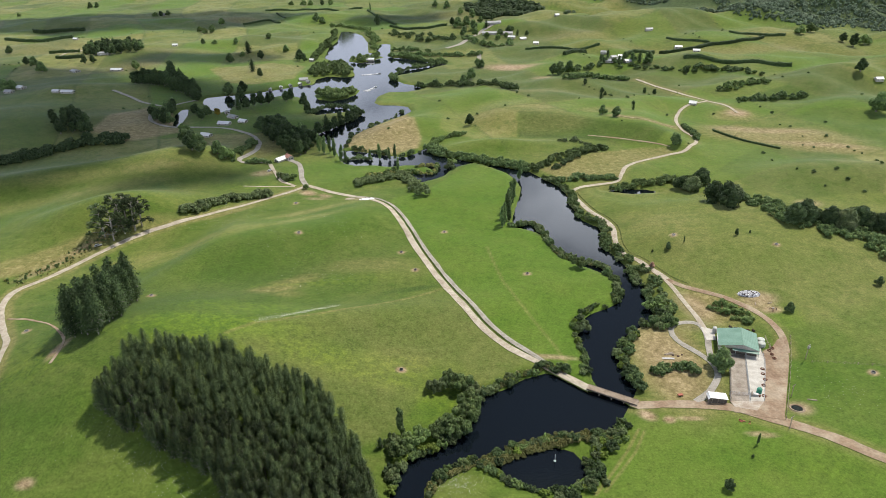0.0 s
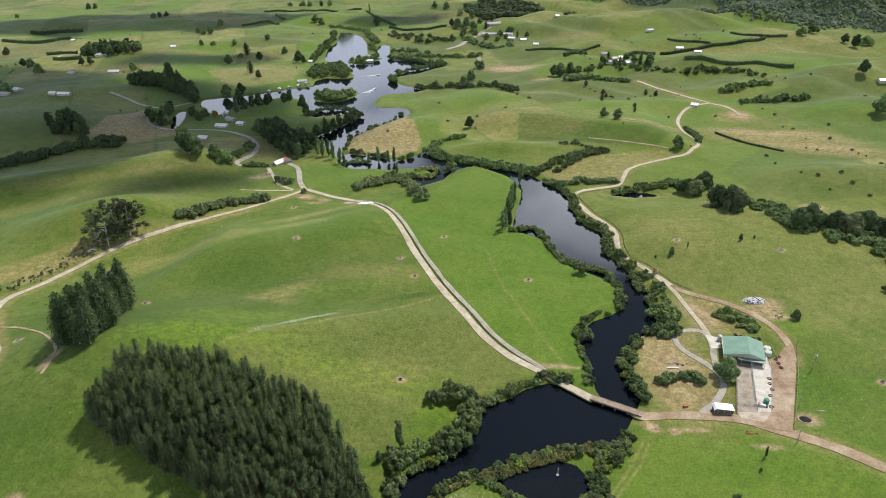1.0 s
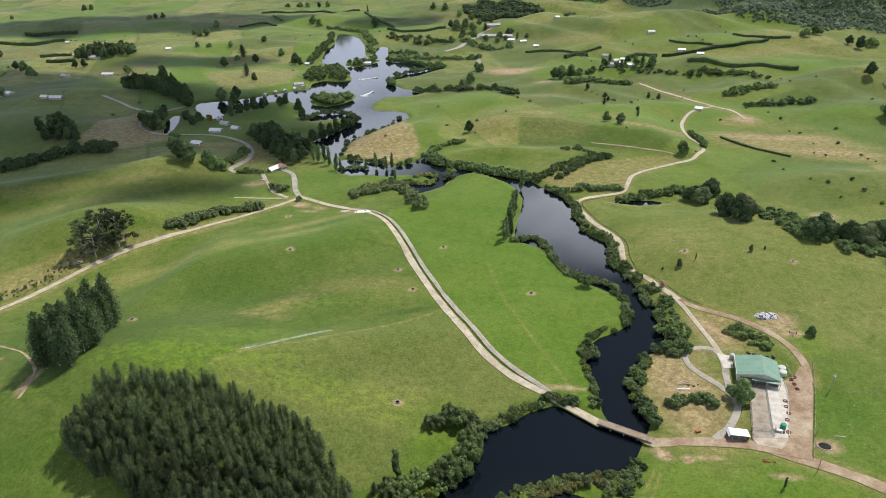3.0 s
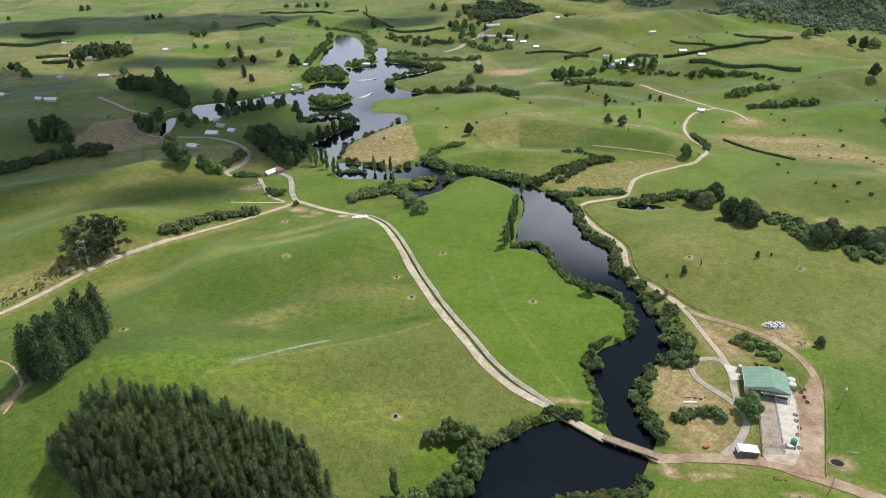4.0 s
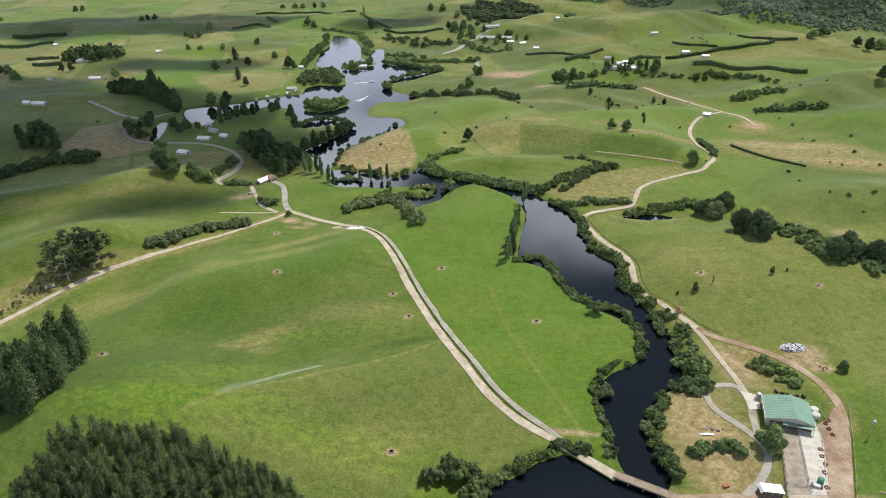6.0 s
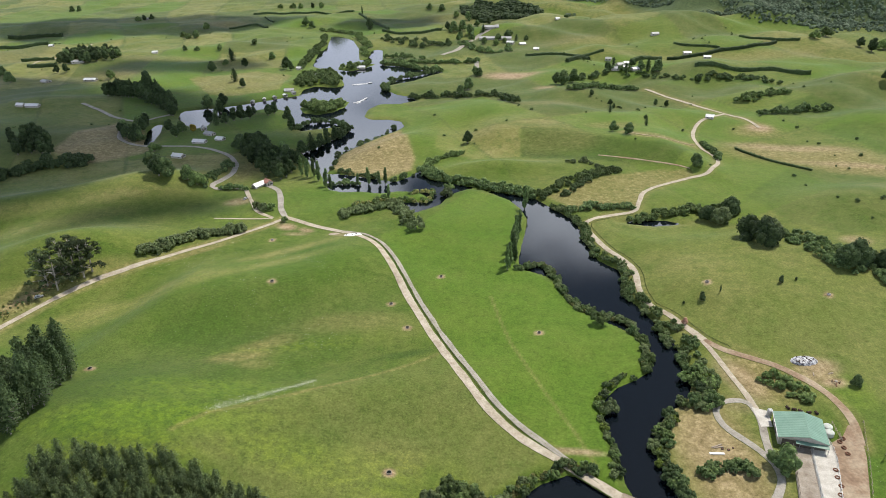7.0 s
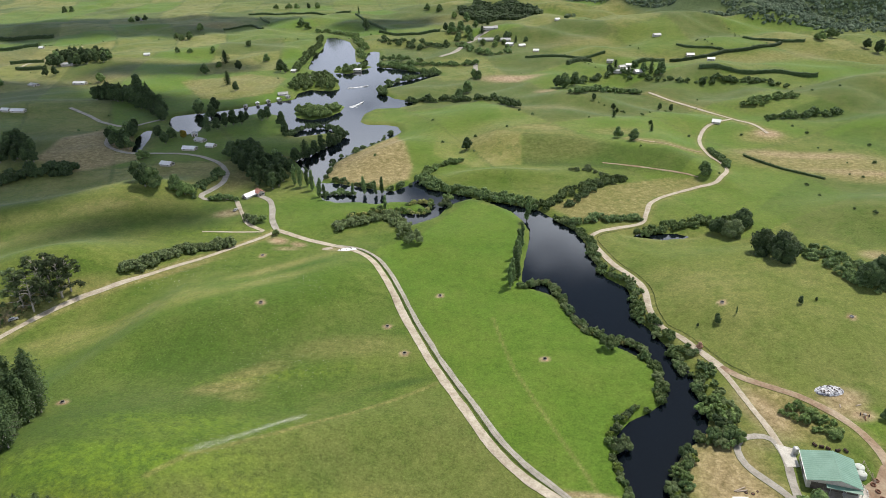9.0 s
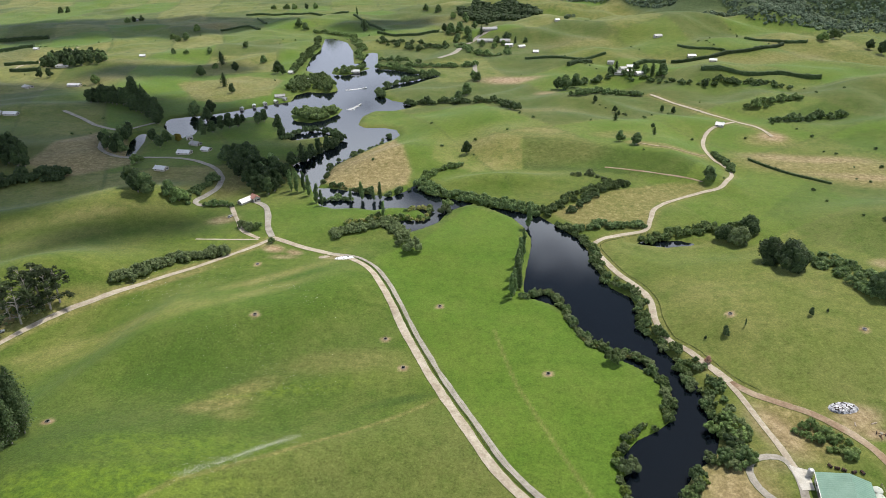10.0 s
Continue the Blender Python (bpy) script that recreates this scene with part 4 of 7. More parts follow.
def ground_height(x, y):
    x, y = np.asarray(x, float), np.asarray(y, float)
    hills = np.zeros(x.shape)
    for cx, cy, h, a, b, turn in HILLS:
        c, s = math.cos(radians(turn)), math.sin(radians(turn))
        u, v = ((x - cx) * c + (y - cy) * s) / a, ((y - cy) * c - (x - cx) * s) / b
        hills += h * np.exp(-(u * u + v * v))
    for crest, h, near_side, far_side in RIDGES:
        cx, cy = np.array(crest, float).T
        v = (y - np.interp(x, cx, cy)) * 0.88
        ends = stretch(x, cx[0] - 15, cx[0] + 30) * (1 - stretch(x, cx[-1] - 35, cx[-1] + 15))
        hills += h * ends * np.exp(-(v / np.where(v < 0, near_side, far_side)) ** 2)
    far = stretch(y, 300, 1200)
    swell = np.sin(x / 41 + 1.3 * np.sin(y / 67)) * np.sin(y / 53 + 0.9 * np.sin(x / 71 + 1)) * (0.8 + 2.6 * far)
    rough_land = stretch(y, 430, 800) * (0.35 + 0.65 * stretch(x, -150, 250))
    swell += (np.sin(x / 23 + 1.1 * np.sin(y / 37 + 0.6)) * np.sin(y / 27 + 1.2 * np.sin(x / 45 + 2)) + 0.45) * 4.6 * rough_land
    swell += np.sin(x / 17 + 2.1 * np.sin(y / 29)) * np.sin(y / 23 + 1.7 + np.sin(x / 31)) * (0.7 + 0.8 * far)
    land = np.maximum(hills + swell + 0.8, 0)
    # bush-clad ranges
    back = behind_foot(x, y)
    rise = stretch(back, -40, 520)
    spurs = 1 - np.abs(np.sin(x / 50 + y / 260 + 0.9 * np.sin(y / 150)))
    gully = 1 - np.abs(np.sin(x / 41 - y / 120 + 1.4 * np.sin(x / 120)))
    land += rise * (130 + 60 * spurs) + stretch(back, -30, 260) * (75 * spurs + 18 * gully) + 110 * stretch(y, 2300, 4200)
    d = from_water(x, y)
    bank = 0.12 + 1.25 * stretch(d, 0, 5) + land * stretch(d, 2, 38)
    yard = 1 - stretch(np.hypot((x - 127.5) / 24, (y - 218.4) / 30), 0.8, 1.25)
    bank = bank * (1 - yard) + 2.4 * yard
    return np.where(d < 0, np.maximum(0.12 + 0.45 * d, -3.5), bank)


# ---- mesh helpers ----
def mesh_object(name, verts, faces, mat, parent=None, smooth=False, label=""):
    me = bpy.data.meshes.new(name)
    me.from_pydata([tuple(v) for v in verts], [], [tuple(f) for f in faces])
    if smooth:
        me.shade_smooth()
    me.materials.append(mat)
    ob = new(name, me)
    if parent:
        ob.parent = parent
    if label:
        ob["label"] = label
    return ob


def part(name, bm, mat, parent, label=""):
    """One bmesh as one mesh object under a thing or a part."""
    me = bpy.data.meshes.new(name)
    bm.to_mesh(me)
    bm.free()
    me.materials.append(mat)
    ob = new(name, me)
    ob.parent = parent
    if label:
        ob["label"] = label
    return ob


def smooth_line(points, step=2.0):
    """A curve through the points (Catmull-Rom), cut into even steps."""
    p = np.array(points, float)
    p = np.vstack([2 * p[0] - p[1], p, 2 * p[-1] - p[-2]])
    out = []
    for i in range(1, len(p) - 2):
        n = max(2, int(np.linalg.norm(p[i + 1] - p[i]) / step))
        k = np.linspace(0, 1, n, endpoint=False)[:, None]
        out.append(0.5 * (2 * p[i] + (p[i + 1] - p[i - 1]) * k + (2 * p[i - 1] - 5 * p[i] + 4 * p[i + 1] - p[i + 2]) * k ** 2 + (3 * p[i] - p[i - 1] - 3 * p[i + 1] + p[i + 2]) * k ** 3))
    out.append(p[-2:-1])
    return np.vstack(out)


# ---- ground: one sheet to the horizon ----
def fan_grid():
    """Rows that widen with distance, columns that fan out ahead."""
    ys = [-900.0, -500.0, -200.0, -60.0, 20.0, 70.0, 105.0]
    while ys[-1] < 4700:
        ys.append(ys[-1] + max(1.15, 1.15 * (ys[-1] / 230) ** 1.35))
    us = np.concatenate([np.linspace(-3.2, -1.05, 26)[:-1], np.linspace(-1.05, 1.05, 700), np.linspace(1.05, 3.2, 26)[1:]])
    ys = np.array(ys)
    reach = np.maximum(ys + 45, 140)
    return us[None, :] * reach[:, None], np.repeat(ys[:, None], len(us), 1)


def blob(x, y, cx, cy, a, b, turn=0, edge=0.35):
    """1 inside an ellipse, fading over its edge."""
    c, s = math.cos(radians(turn)), math.sin(radians(turn))
    r = np.hypot(((x - cx) * c + (y - cy) * s) / a, ((y - cy) * c - (x - cx) * s) / b)
    return 1 - stretch(r, 1 - edge, 1 + edge)


def grid_mesh(name, gx, gy, gz, keep=None):
    rows, cols = gx.shape
    idx = np.arange(rows * cols).reshape(rows, cols)
    quads = np.stack([idx[:-1, :-1], idx[:-1, 1:], idx[1:, 1:], idx[1:, :-1]], -1).reshape(-1, 4)
    me = bpy.data.meshes.new(name)
    me.vertices.add(rows * cols)
    me.vertices.foreach_set("co", np.stack([gx, gy, gz], -1).astype(np.float32).ravel())
    me.loops.add(quads.size)
    me.loops.foreach_set("vertex_index", quads.astype(np.int32).ravel())
    me.polygons.add(len(quads))
    me.polygons.foreach_set("loop_start", np.arange(0, quads.size, 4, dtype=np.int32))
    me.update(calc_edges=True)
    me.shade_smooth()
    return me


GX, GY = fan_grid()
SHAPE = GX.shape
GD = from_water(GX.ravel(), GY.ravel()).reshape(SHAPE)
GZ = ground_height(GX.ravel(), GY.ravel()).reshape(SHAPE)

# what covers the ground: red: dried out, green: bare soil, blue: lush, alpha: dark scrub
dry, soil, lush, scrub = (np.zeros(SHAPE) for _ in range(4))


def within(poly, edge=2.0):
    """1 inside an outline, fading across its edge."""
    p = np.array(poly)
    near = (GX > p[:, 0].min() - 20) & (GX < p[:, 0].max() + 20) & (GY > p[:, 1].min() - 20) & (GY < p[:, 1].max() + 20)
    out = np.zeros(SHAPE)
    x, y = GX[near], GY[near]
    d = to_line(p, x, y, True)
    out[near] = stretch(np.where(inside(p, x, y), d, -d), -edge, edge)
    return out


for x, y, a, b, turn, much in DRY_PATCHES + DRY_MORE:
    dry = np.maximum(dry, much * blob(GX, GY, x, y, a, b, turn, 0.6))
for x, y, a, b, turn, much in SOIL_PATCHES:
    soil = np.maximum(soil, much * blob(GX, GY, x, y, a, b, turn, 0.6))
for x, y, a, b, turn, much in LUSH_PATCHES:
    lush = np.maximum(lush, much * blob(GX, GY, x, y, a, b, turn, 0.6))
soil = np.maximum(soil, np.maximum(0.35 * within(BROWN_FIELD, 4.0), 0.22 * within(GOLD, 4.0)))
for x, y in TROUGHS:
    soil = np.maximum(soil, blob(GX, GY, x, y, 2.1, 1.8, 0, 0.5))
for poly, much in ((GOLD, 1.0), (STRAW, 0.7), (BROWN_FIELD, 0.6), (TAN_FIELD, 0.7), (SLOPE, 0.1)):
    dry = np.maximum(dry, much * within(poly))
for poly, much in ((FLAT, 0.75), (RIGHT_FIELD, 0.9), (ROUND_FIELD, 0.6), (GREEN_FIELD, 0.5)):
    lush = np.maximum(lush, much * within(poly, 1.2))
# worn verges along the tracks
for line, reach, much in ((EAST_ROAD, 6.0, 0.35), (WEST_ROAD, 6.5, 0.5), (FARM_LANE, 7.0, 0.4), (CUT_TRACK, 9.0, 0.8), (RIDGE_ROAD, 9.0, 0.6)):
    near = (GY < 820) & (GY > 100) & (np.abs(GX) < 420)
    d = to_line(np.array(line), GX[near], GY[near])
    dry[near] = np.maximum(dry[near], much * (1 - stretch(d, reach * 0.4, reach)))
for line, reach, much in ((STOCK_PATH, 0.8, 0.4), (WHEEL_TRACKS, 0.6, 0.6), (WHEEL_TRACKS_TOO, 0.6, 0.5), (SLOPE_PATH, 1.2, 0.5)):
    near = (GY < 420) & (GY > 100) & (np.abs(GX) < 300)
    d = to_line(np.array(line), GX[near], GY[near])
    dry[near] = np.maximum(dry[near], much * (1 - stretch(d, reach * 0.4, reach * 1.3)))
# paddocks: each with its own grazing
pc, ps = math.cos(radians(17)), math.sin(radians(17))
pu = (GX * pc + GY * ps) / 92 + 0.22 * np.sin(GY / 110) + 0.1 * np.sin(GX / 60)
pv = (GY * pc - GX * ps) / 120 + 0.2 * np.sin(GX / 130 + 1)
cell = np.abs(np.sin(np.floor(pu) * 12.9898 + np.floor(pv) * 78.233) * 43758.5453) % 1.0
apart = np.minimum(np.abs(pu - np.round(pu)) * 92, np.abs(pv - np.round(pv)) * 120)
grazed = np.maximum(stretch(GY, 430, 620), 0.8 * stretch(GX, 100, 150) * stretch(GY, 280, 300)) * stretch(GD, 3, 12)
graze_and_lit = grazed * np.clip(cell * 1.7 - 0.4, 0.3, 1.0)
lush = np.maximum(lush, grazed * np.clip(0.9 - cell * 2.2, 0, 0.85))
dry = np.maximum(dry, 0.12 * stretch(GY, 450, 600) * (1 - stretch(apart, 1.2, 3.0 + GY / 400)))
fence_line = 0.7 * stretch(GY, 440, 560) * (1 - stretch(apart, 0.6, 1.4 + GY / 500)) * stretch(GD, 3, 12)
graze_and_lit = np.maximum(graze_and_lit, 0.42 * stretch(GX, 60, 130) * stretch(GY, 235, 262) * (1 - stretch(GY, 420, 520)) * (1 - lush))
graze_and_lit = np.maximum(graze_and_lit, 0.9 * dry)
graze_and_lit = np.maximum(graze_and_lit, 0.2 * within(SLOPE))
# the crests' sunlit bands, painted in along with the grazing
for x, y, a, b, turn, much in LIT_RIDGES:
    graze_and_lit = np.maximum(graze_and_lit, much * blob(GX, GY, x, y, a, b, turn, 0.8))
ranges = stretch(behind_foot(GX, GY), -10, 60)
scrub = np.maximum(scrub, ranges)
ground_data = grid_mesh("ground", GX, GY, GZ)
att = ground_data.attributes.new("cover", "FLOAT_COLOR", "POINT")
att.data.foreach_set("color", np.stack([dry, soil, lush, scrub], -1).astype(np.float32).ravel())

deep = fence_line.copy()
for poly, much in ((DEEP_BANK, 0.85), (ROUND_FIELD, 0.6), (DEEP_HILL, 0.5), (DEEP_FAR, 0.7), (DEEP_EAST, 0.6), (RIGHT_FIELD, 0.6), (SLOPE, 0.3)):
    deep = np.maximum(deep, much * within(poly, 1.5))
# painted darkening: deeper grass and the shaded faces of the near hill
for x, y, a, b, turn, much in DEEP_SHADE_PATCHES:
    deep = np.maximum(deep, much * blob(GX, GY, x, y, a, b, turn, 0.6))
for poly, much in ((PALE_BANK, 0.95), (PALE_FIELD, 0.8)):
    graze_and_lit = np.maximum(graze_and_lit, much * within(poly, 1.5))
deep = np.maximum(deep, 0.75 * grazed * (cell > 0.72) * stretch(GY, 560, 620))
att = ground_data.attributes.new("deep", "FLOAT", "POINT")
att.data.foreach_set("value", deep.astype(np.float32).ravel())
att = ground_data.attributes.new("graze_and_lit", "FLOAT", "POINT")
att.data.foreach_set("value", graze_and_lit.astype(np.float32).ravel())
weeds = np.zeros(SHAPE)
for x, y, a, b, turn, much in WEED_PATCHES:
    weeds = np.maximum(weeds, 0.55 * much * blob(GX, GY, x, y, a, b, turn, 0.7))
att = ground_data.attributes.new("weeds", "FLOAT", "POINT")
att.data.foreach_set("value", weeds.astype(np.float32).ravel())


def pasture():
    m = bpy.data.materials.new("pasture")
    m.use_nodes = True
    n, l = m.node_tree.nodes, m.node_tree.links
    b = n["Principled BSDF"]
    b.inputs["Roughness"].default_value, b.inputs["Specular IOR Level"].default_value = 0.95, 0.12
    # bluish sheen at low angles stands in for haze over the far fields
    b.inputs["Sheen Weight"].default_value, b.inputs["Sheen Roughness"].default_value = 0.075, 0.3
    b.inputs["Sheen Tint"].default_value = (0.62, 0.78, 1.0, 1)
    geo = n.new("ShaderNodeNewGeometry")
    cov = n.new("ShaderNodeAttribute")
    cov.attribute_name = "cover"
    sep = n.new("ShaderNodeSeparateColor")
    l.new(cov.outputs["Color"], sep.inputs[0])

    def noise_at(scale, detail=4.0, rough=0.6, stretch_by=None):
        t = n.new("ShaderNodeTexNoise")
        t.inputs["Scale"].default_value, t.inputs["Detail"].default_value, t.inputs["Roughness"].default_value = scale, detail, rough
        src = geo.outputs["Position"]
        if stretch_by:
            mp = n.new("ShaderNodeMapping")
            mp.inputs["Scale"].default_value, mp.inputs["Rotation"].default_value = stretch_by, (0, 0, 0.5)
            l.new(src, mp.inputs[0])
            src = mp.outputs[0]
        l.new(src, t.inputs["Vector"])
        return t.outputs[0]

    def ramp(src, *stops):
        r = n.new("ShaderNodeValToRGB")
        while len(r.color_ramp.elements) < len(stops):
            r.color_ramp.elements.new(0.5)
        for e, (at, c) in zip(r.color_ramp.elements, stops):
            e.position, e.color = at, (*c, 1) if len(c) == 3 else c
        l.new(src, r.inputs[0])
        return r.outputs[0]

    def mix(fac, a, c, kind="MIX"):
        x = n.new("ShaderNodeMixRGB")
        x.blend_type = kind
        for i, s in ((0, fac), (1, a), (2, c)):
            if isinstance(s, (int, float)):
                x.inputs[i].default_value = s
            elif isinstance(s, tuple):
                x.inputs[i].default_value = (*s, 1)
            else:
                l.new(s, x.inputs[i])
        return x.outputs[0]

    def math_(op, a, c):
        x = n.new("ShaderNodeMath")
        x.operation, x.use_clamp = op, True
        for i, s in enumerate((a, c)):
            if isinstance(s, (int, float)):
                x.inputs[i].default_value = s
            else:
                l.new(s, x.inputs[i])
        return x.outputs[0]

    big, mid, small, tiny = noise_at(0.006, 3), noise_at(0.03, 6, 0.66), noise_at(0.30, 6, 0.75), noise_at(1.1, 4, 0.8)
    drift = noise_at(0.05, 5, 0.6, (0.35, 1.0, 1.0))
    grass = ramp(big, (0.32, (0.078, 0.132, 0.021)), (0.5, (0.103, 0.147, 0.027)), (0.68, (0.142, 0.164, 0.038)))
    grass = mix(ramp(mid, (0.46, (0, 0, 0)), (0.66, (0.75, 0.75, 0.75))), grass, (0.150, 0.168, 0.046))
    grass = mix(ramp(drift, (0.34, (0.7, 0.7, 0.7)), (0.5, (0, 0, 0))), grass, (0.060, 0.112, 0.015))
    grass = mix(ramp(small, (0.36, (0.3, 0.3, 0.3)), (0.58, (0, 0, 0))), grass, (0.066, 0.112, 0.020))
    # paler where grazed, and where the crests' light is painted in
    eaten_and_lit = n.new("ShaderNodeAttribute")
    eaten_and_lit.attribute_name = "graze_and_lit"
    grass = mix(eaten_and_lit.outputs["Fac"], grass, ramp(mid, (0.35, (0.175, 0.185, 0.052)), (0.65, (0.260, 0.240, 0.095))))
    # darker paddocks and fence lines, plus the hill faces' painted shade
    deep_and_shaded = n.new("ShaderNodeAttribute")
    deep_and_shaded.attribute_name = "deep"
    grass = mix(deep_and_shaded.outputs["Fac"], grass, ramp(mid, (0.35, (0.050, 0.088, 0.020)), (0.65, (0.078, 0.112, 0.028))))
    weedy = n.new("ShaderNodeAttribute")
    weedy.attribute_name = "weeds"
    grass = mix(math_("MULTIPLY", weedy.outputs["Fac"], ramp(small, (0.44, (0, 0, 0)), (0.58, (1, 1, 1)))), grass, (0.185, 0.245, 0.016))
    # trodden, taller and paler tussocks
    grass = mix(ramp(tiny, (0.60, (0, 0, 0)), (0.74, (0.4, 0.4, 0.4))), grass, (0.190, 0.225, 0.075))
    grass = mix(ramp(noise_at(0.09, 6, 0.75), (0.34, (0.6, 0.6, 0.6)), (0.52, (0, 0, 0))), grass, (0.060, 0.110, 0.016))
    rough_grain = mix(0.3, tiny, small)
    lushness = math_("MULTIPLY", sep.outputs[2], ramp(small, (0.25, (0.6, 0.6, 0.6)), (0.6, (1, 1, 1))))
    lushness = math_("MULTIPLY", lushness, math_("SUBTRACT", 1.0, math_("MULTIPLY", deep_and_shaded.outputs["Fac"], 0.7)))
    grass = mix(lushness, grass, ramp(mid, (0.35, (0.080, 0.158, 0.017)), (0.65, (0.104, 0.172, 0.022))))
    straw = ramp(small, (0.3, (0.135, 0.125, 0.042)), (0.5, (0.205, 0.178, 0.07)), (0.7, (0.33, 0.275, 0.135)))
    grass = mix(math_("MULTIPLY", sep.outputs[0], ramp(mix(0.5, mid, small), (0.32, (0.6, 0.6, 0.6)), (0.55, (1, 1, 1)))), grass, straw)
    earth = ramp(small, (0.3, (0.22, 0.14, 0.085)), (0.5, (0.36, 0.26, 0.17)), (0.7, (0.47, 0.37, 0.26)))
    grass = mix(sep.outputs[1], grass, earth)
    bushy = ramp(small, (0.35, (0.055, 0.085, 0.034)), (0.65, (0.100, 0.135, 0.055)))
    grass = mix(math_("MULTIPLY", cov.outputs["Alpha"], ramp(noise_at(0.011, 6, 0.62), (0.34, (0, 0, 0)), (0.44, (1, 1, 1)))), grass, bushy)
    grain = n.new("ShaderNodeMapRange")
    grain.inputs[1].default_value, grain.inputs[2].default_value, grain.inputs[3].default_value, grain.inputs[4].default_value = 0.34, 0.66, 0.64, 1.42
    l.new(rough_grain, grain.inputs[0])
    grass = mix(1.0, grass, grain.outputs[0], "MULTIPLY")
    l.new(grass, b.inputs["Base Color"])
    bu = n.new("ShaderNodeBump")
    bu.inputs["Strength"].default_value, bu.inputs["Distance"].default_value = 0.5, 0.35
    l.new(rough_grain, bu.inputs["Height"])
    l.new(bu.outputs[0], b.inputs["Normal"])
    return m


PASTURE = pasture()
ground_data.materials.append(PASTURE)
tagged(new("ground", ground_data), "rolling green pasture with drier patches", "ground", kind="structure")

# ---- water ----
def water_material():
    m = bpy.data.materials.new("lake_water")
    m.use_nodes = True
    n, l = m.node_tree.nodes, m.node_tree.links
    b = n["Principled BSDF"]
    b.inputs["Base Color"].default_value = (0.005, 0.008, 0.012, 1)
    b.inputs["Roughness"].default_value, b.inputs["IOR"].default_value = 0.06, 1.333
    geo = n.new("ShaderNodeNewGeometry")
    t = n.new("ShaderNodeTexNoise")
    t.inputs["Scale"].default_value, t.inputs["Detail"].default_value = 0.9, 3.0
    l.new(geo.outputs["Position"], t.inputs["Vector"])
    bu = n.new("ShaderNodeBump")
    bu.inputs["Strength"].default_value, bu.inputs["Distance"].default_value = 0.25, 0.03
    l.new(t.outputs[0], bu.inputs["Height"])
    l.new(bu.outputs[0], b.inputs["Normal"])
    return m


WATER = water_material()
tagged(mesh_object("water", [(-420, 90, 0), (280, 90, 0), (280, 1300, 0), (-420, 1300, 0)], [(0, 1, 2, 3)], WATER), "dark calm river widening into a lake", "water", kind="structure")


def road(name, points, width, mat, label, lift=0.12, crown=0.1, ragged=0.5, seed=1, middle=0.0):
    """A worn strip on the ground, crowned, with skirts down into the turf and uneven edges."""
    rng = np.random.RandomState(seed)
    mid = smooth_line(points, 2.5)
    way = np.gradient(mid, axis=0)
    way /= np.linalg.norm(way, axis=1)[:, None] + 1e-9
    side = np.stack([way[:, 1], -way[:, 0]], 1)
    n = len(mid)
    wob = np.convolve(rng.uniform(-1, 1, n + 8), np.ones(4) / 4, "same")[4:n + 4] * ragged
    wob2 = np.convolve(rng.uniform(-1, 1, n + 8), np.ones(4) / 4, "same")[4:n + 4] * ragged
    cols = []
    across = (-1.03, -1, -0.82, -0.55, -0.25, 0, 0.25, 0.55, 0.82, 1, 1.03)
    worn = []
    for k in across:
        off = k * width / 2 + (wob if k < 0 else wob2) * abs(k)
        p = mid + side * off[:, None]
        z = np.maximum(ground_height(p[:, 0], p[:, 1]), 0.9)
        z = z + lift + 0.22 * stretch(p[:, 1], 350, 900) + crown * (1 - min(1, abs(k)) ** 2) - (0.5 if abs(k) > 1 else 0)
        cols.append(np.column_stack([p, z]))
        worn.append(max(stretch(abs(k), 0.72, 1.0), middle * (1 - stretch(abs(k), 0.1, 0.3))))
    v = np.stack(cols, 1).reshape(-1, 3)
    w = len(cols)
    f = [(i * w + j, i * w + j + 1, (i + 1) * w + j + 1, (i + 1) * w + j) for i in range(n - 1) for j in range(w - 1)]
    ob = mesh_object(name, v, f, mat, smooth=True)
    att = ob.data.attributes.new("worn", "FLOAT", "POINT")
    att.data.foreach_set("value", np.tile(np.array(worn, np.float32), n))
    return tagged(ob, label, "road", kind="structure")


road("road_1", RACE, 3.9, GRAVEL, "pale gravel cattle race between green paddocks", seed=1)
race_mid = smooth_line(RACE, 4.0)
race_way = np.gradient(race_mid, axis=0)
race_way /= np.linalg.norm(race_way, axis=1)[:, None]
apart_by = 4.5 * stretch(np.linspace(0, 1, len(race_mid)), 0.16, 0.24) * (1 - stretch(np.linspace(0, 1, len(race_mid)), 0.86, 0.97))
race_beside = race_mid + np.stack([-race_way[:, 1], race_way[:, 0]], 1) * apart_by[:, None]
road("road_2", race_beside[int(0.16 * len(race_mid)):int(0.97 * len(race_mid))], 2.5, GREY_GRAVEL, "narrow grey gravel vehicle track beside the race", seed=2, middle=0.75)
road("road_3", WEST_ROAD, 3.3, GRAVEL, "dusty gravel farm road along the hill foot", seed=3)
road("road_4", NORTH_ROAD, 4.2, GREY_GRAVEL, "grey gravel drive curving to the farmhouse", seed=4)
road("road_5", DRIVE, 3.0, GRAVEL, "short dirt drive beside the house", seed=5)
road("road_6", LOOP_ROAD, 4.4, GREY_GRAVEL, "grey gravel road looping past the houses", seed=6)
road("road_7", DARK_ROAD, 4.5, GREY_GRAVEL, "dull grey road curving through the valley", seed=7)
road("road_8", FARM_LANE, 5.0, DIRT, "brown dirt lane from bridge past the yard", seed=8, ragged=1.2)
road("road_9", SHED_LOOP, 3.0, GREY_GRAVEL, "grey gravel tanker loop beside the milking shed", seed=9, ragged=0.3)
road("road_10", SPUR, 2.6, GRAVEL, "thin gravel spur to the tanker loop", seed=10)
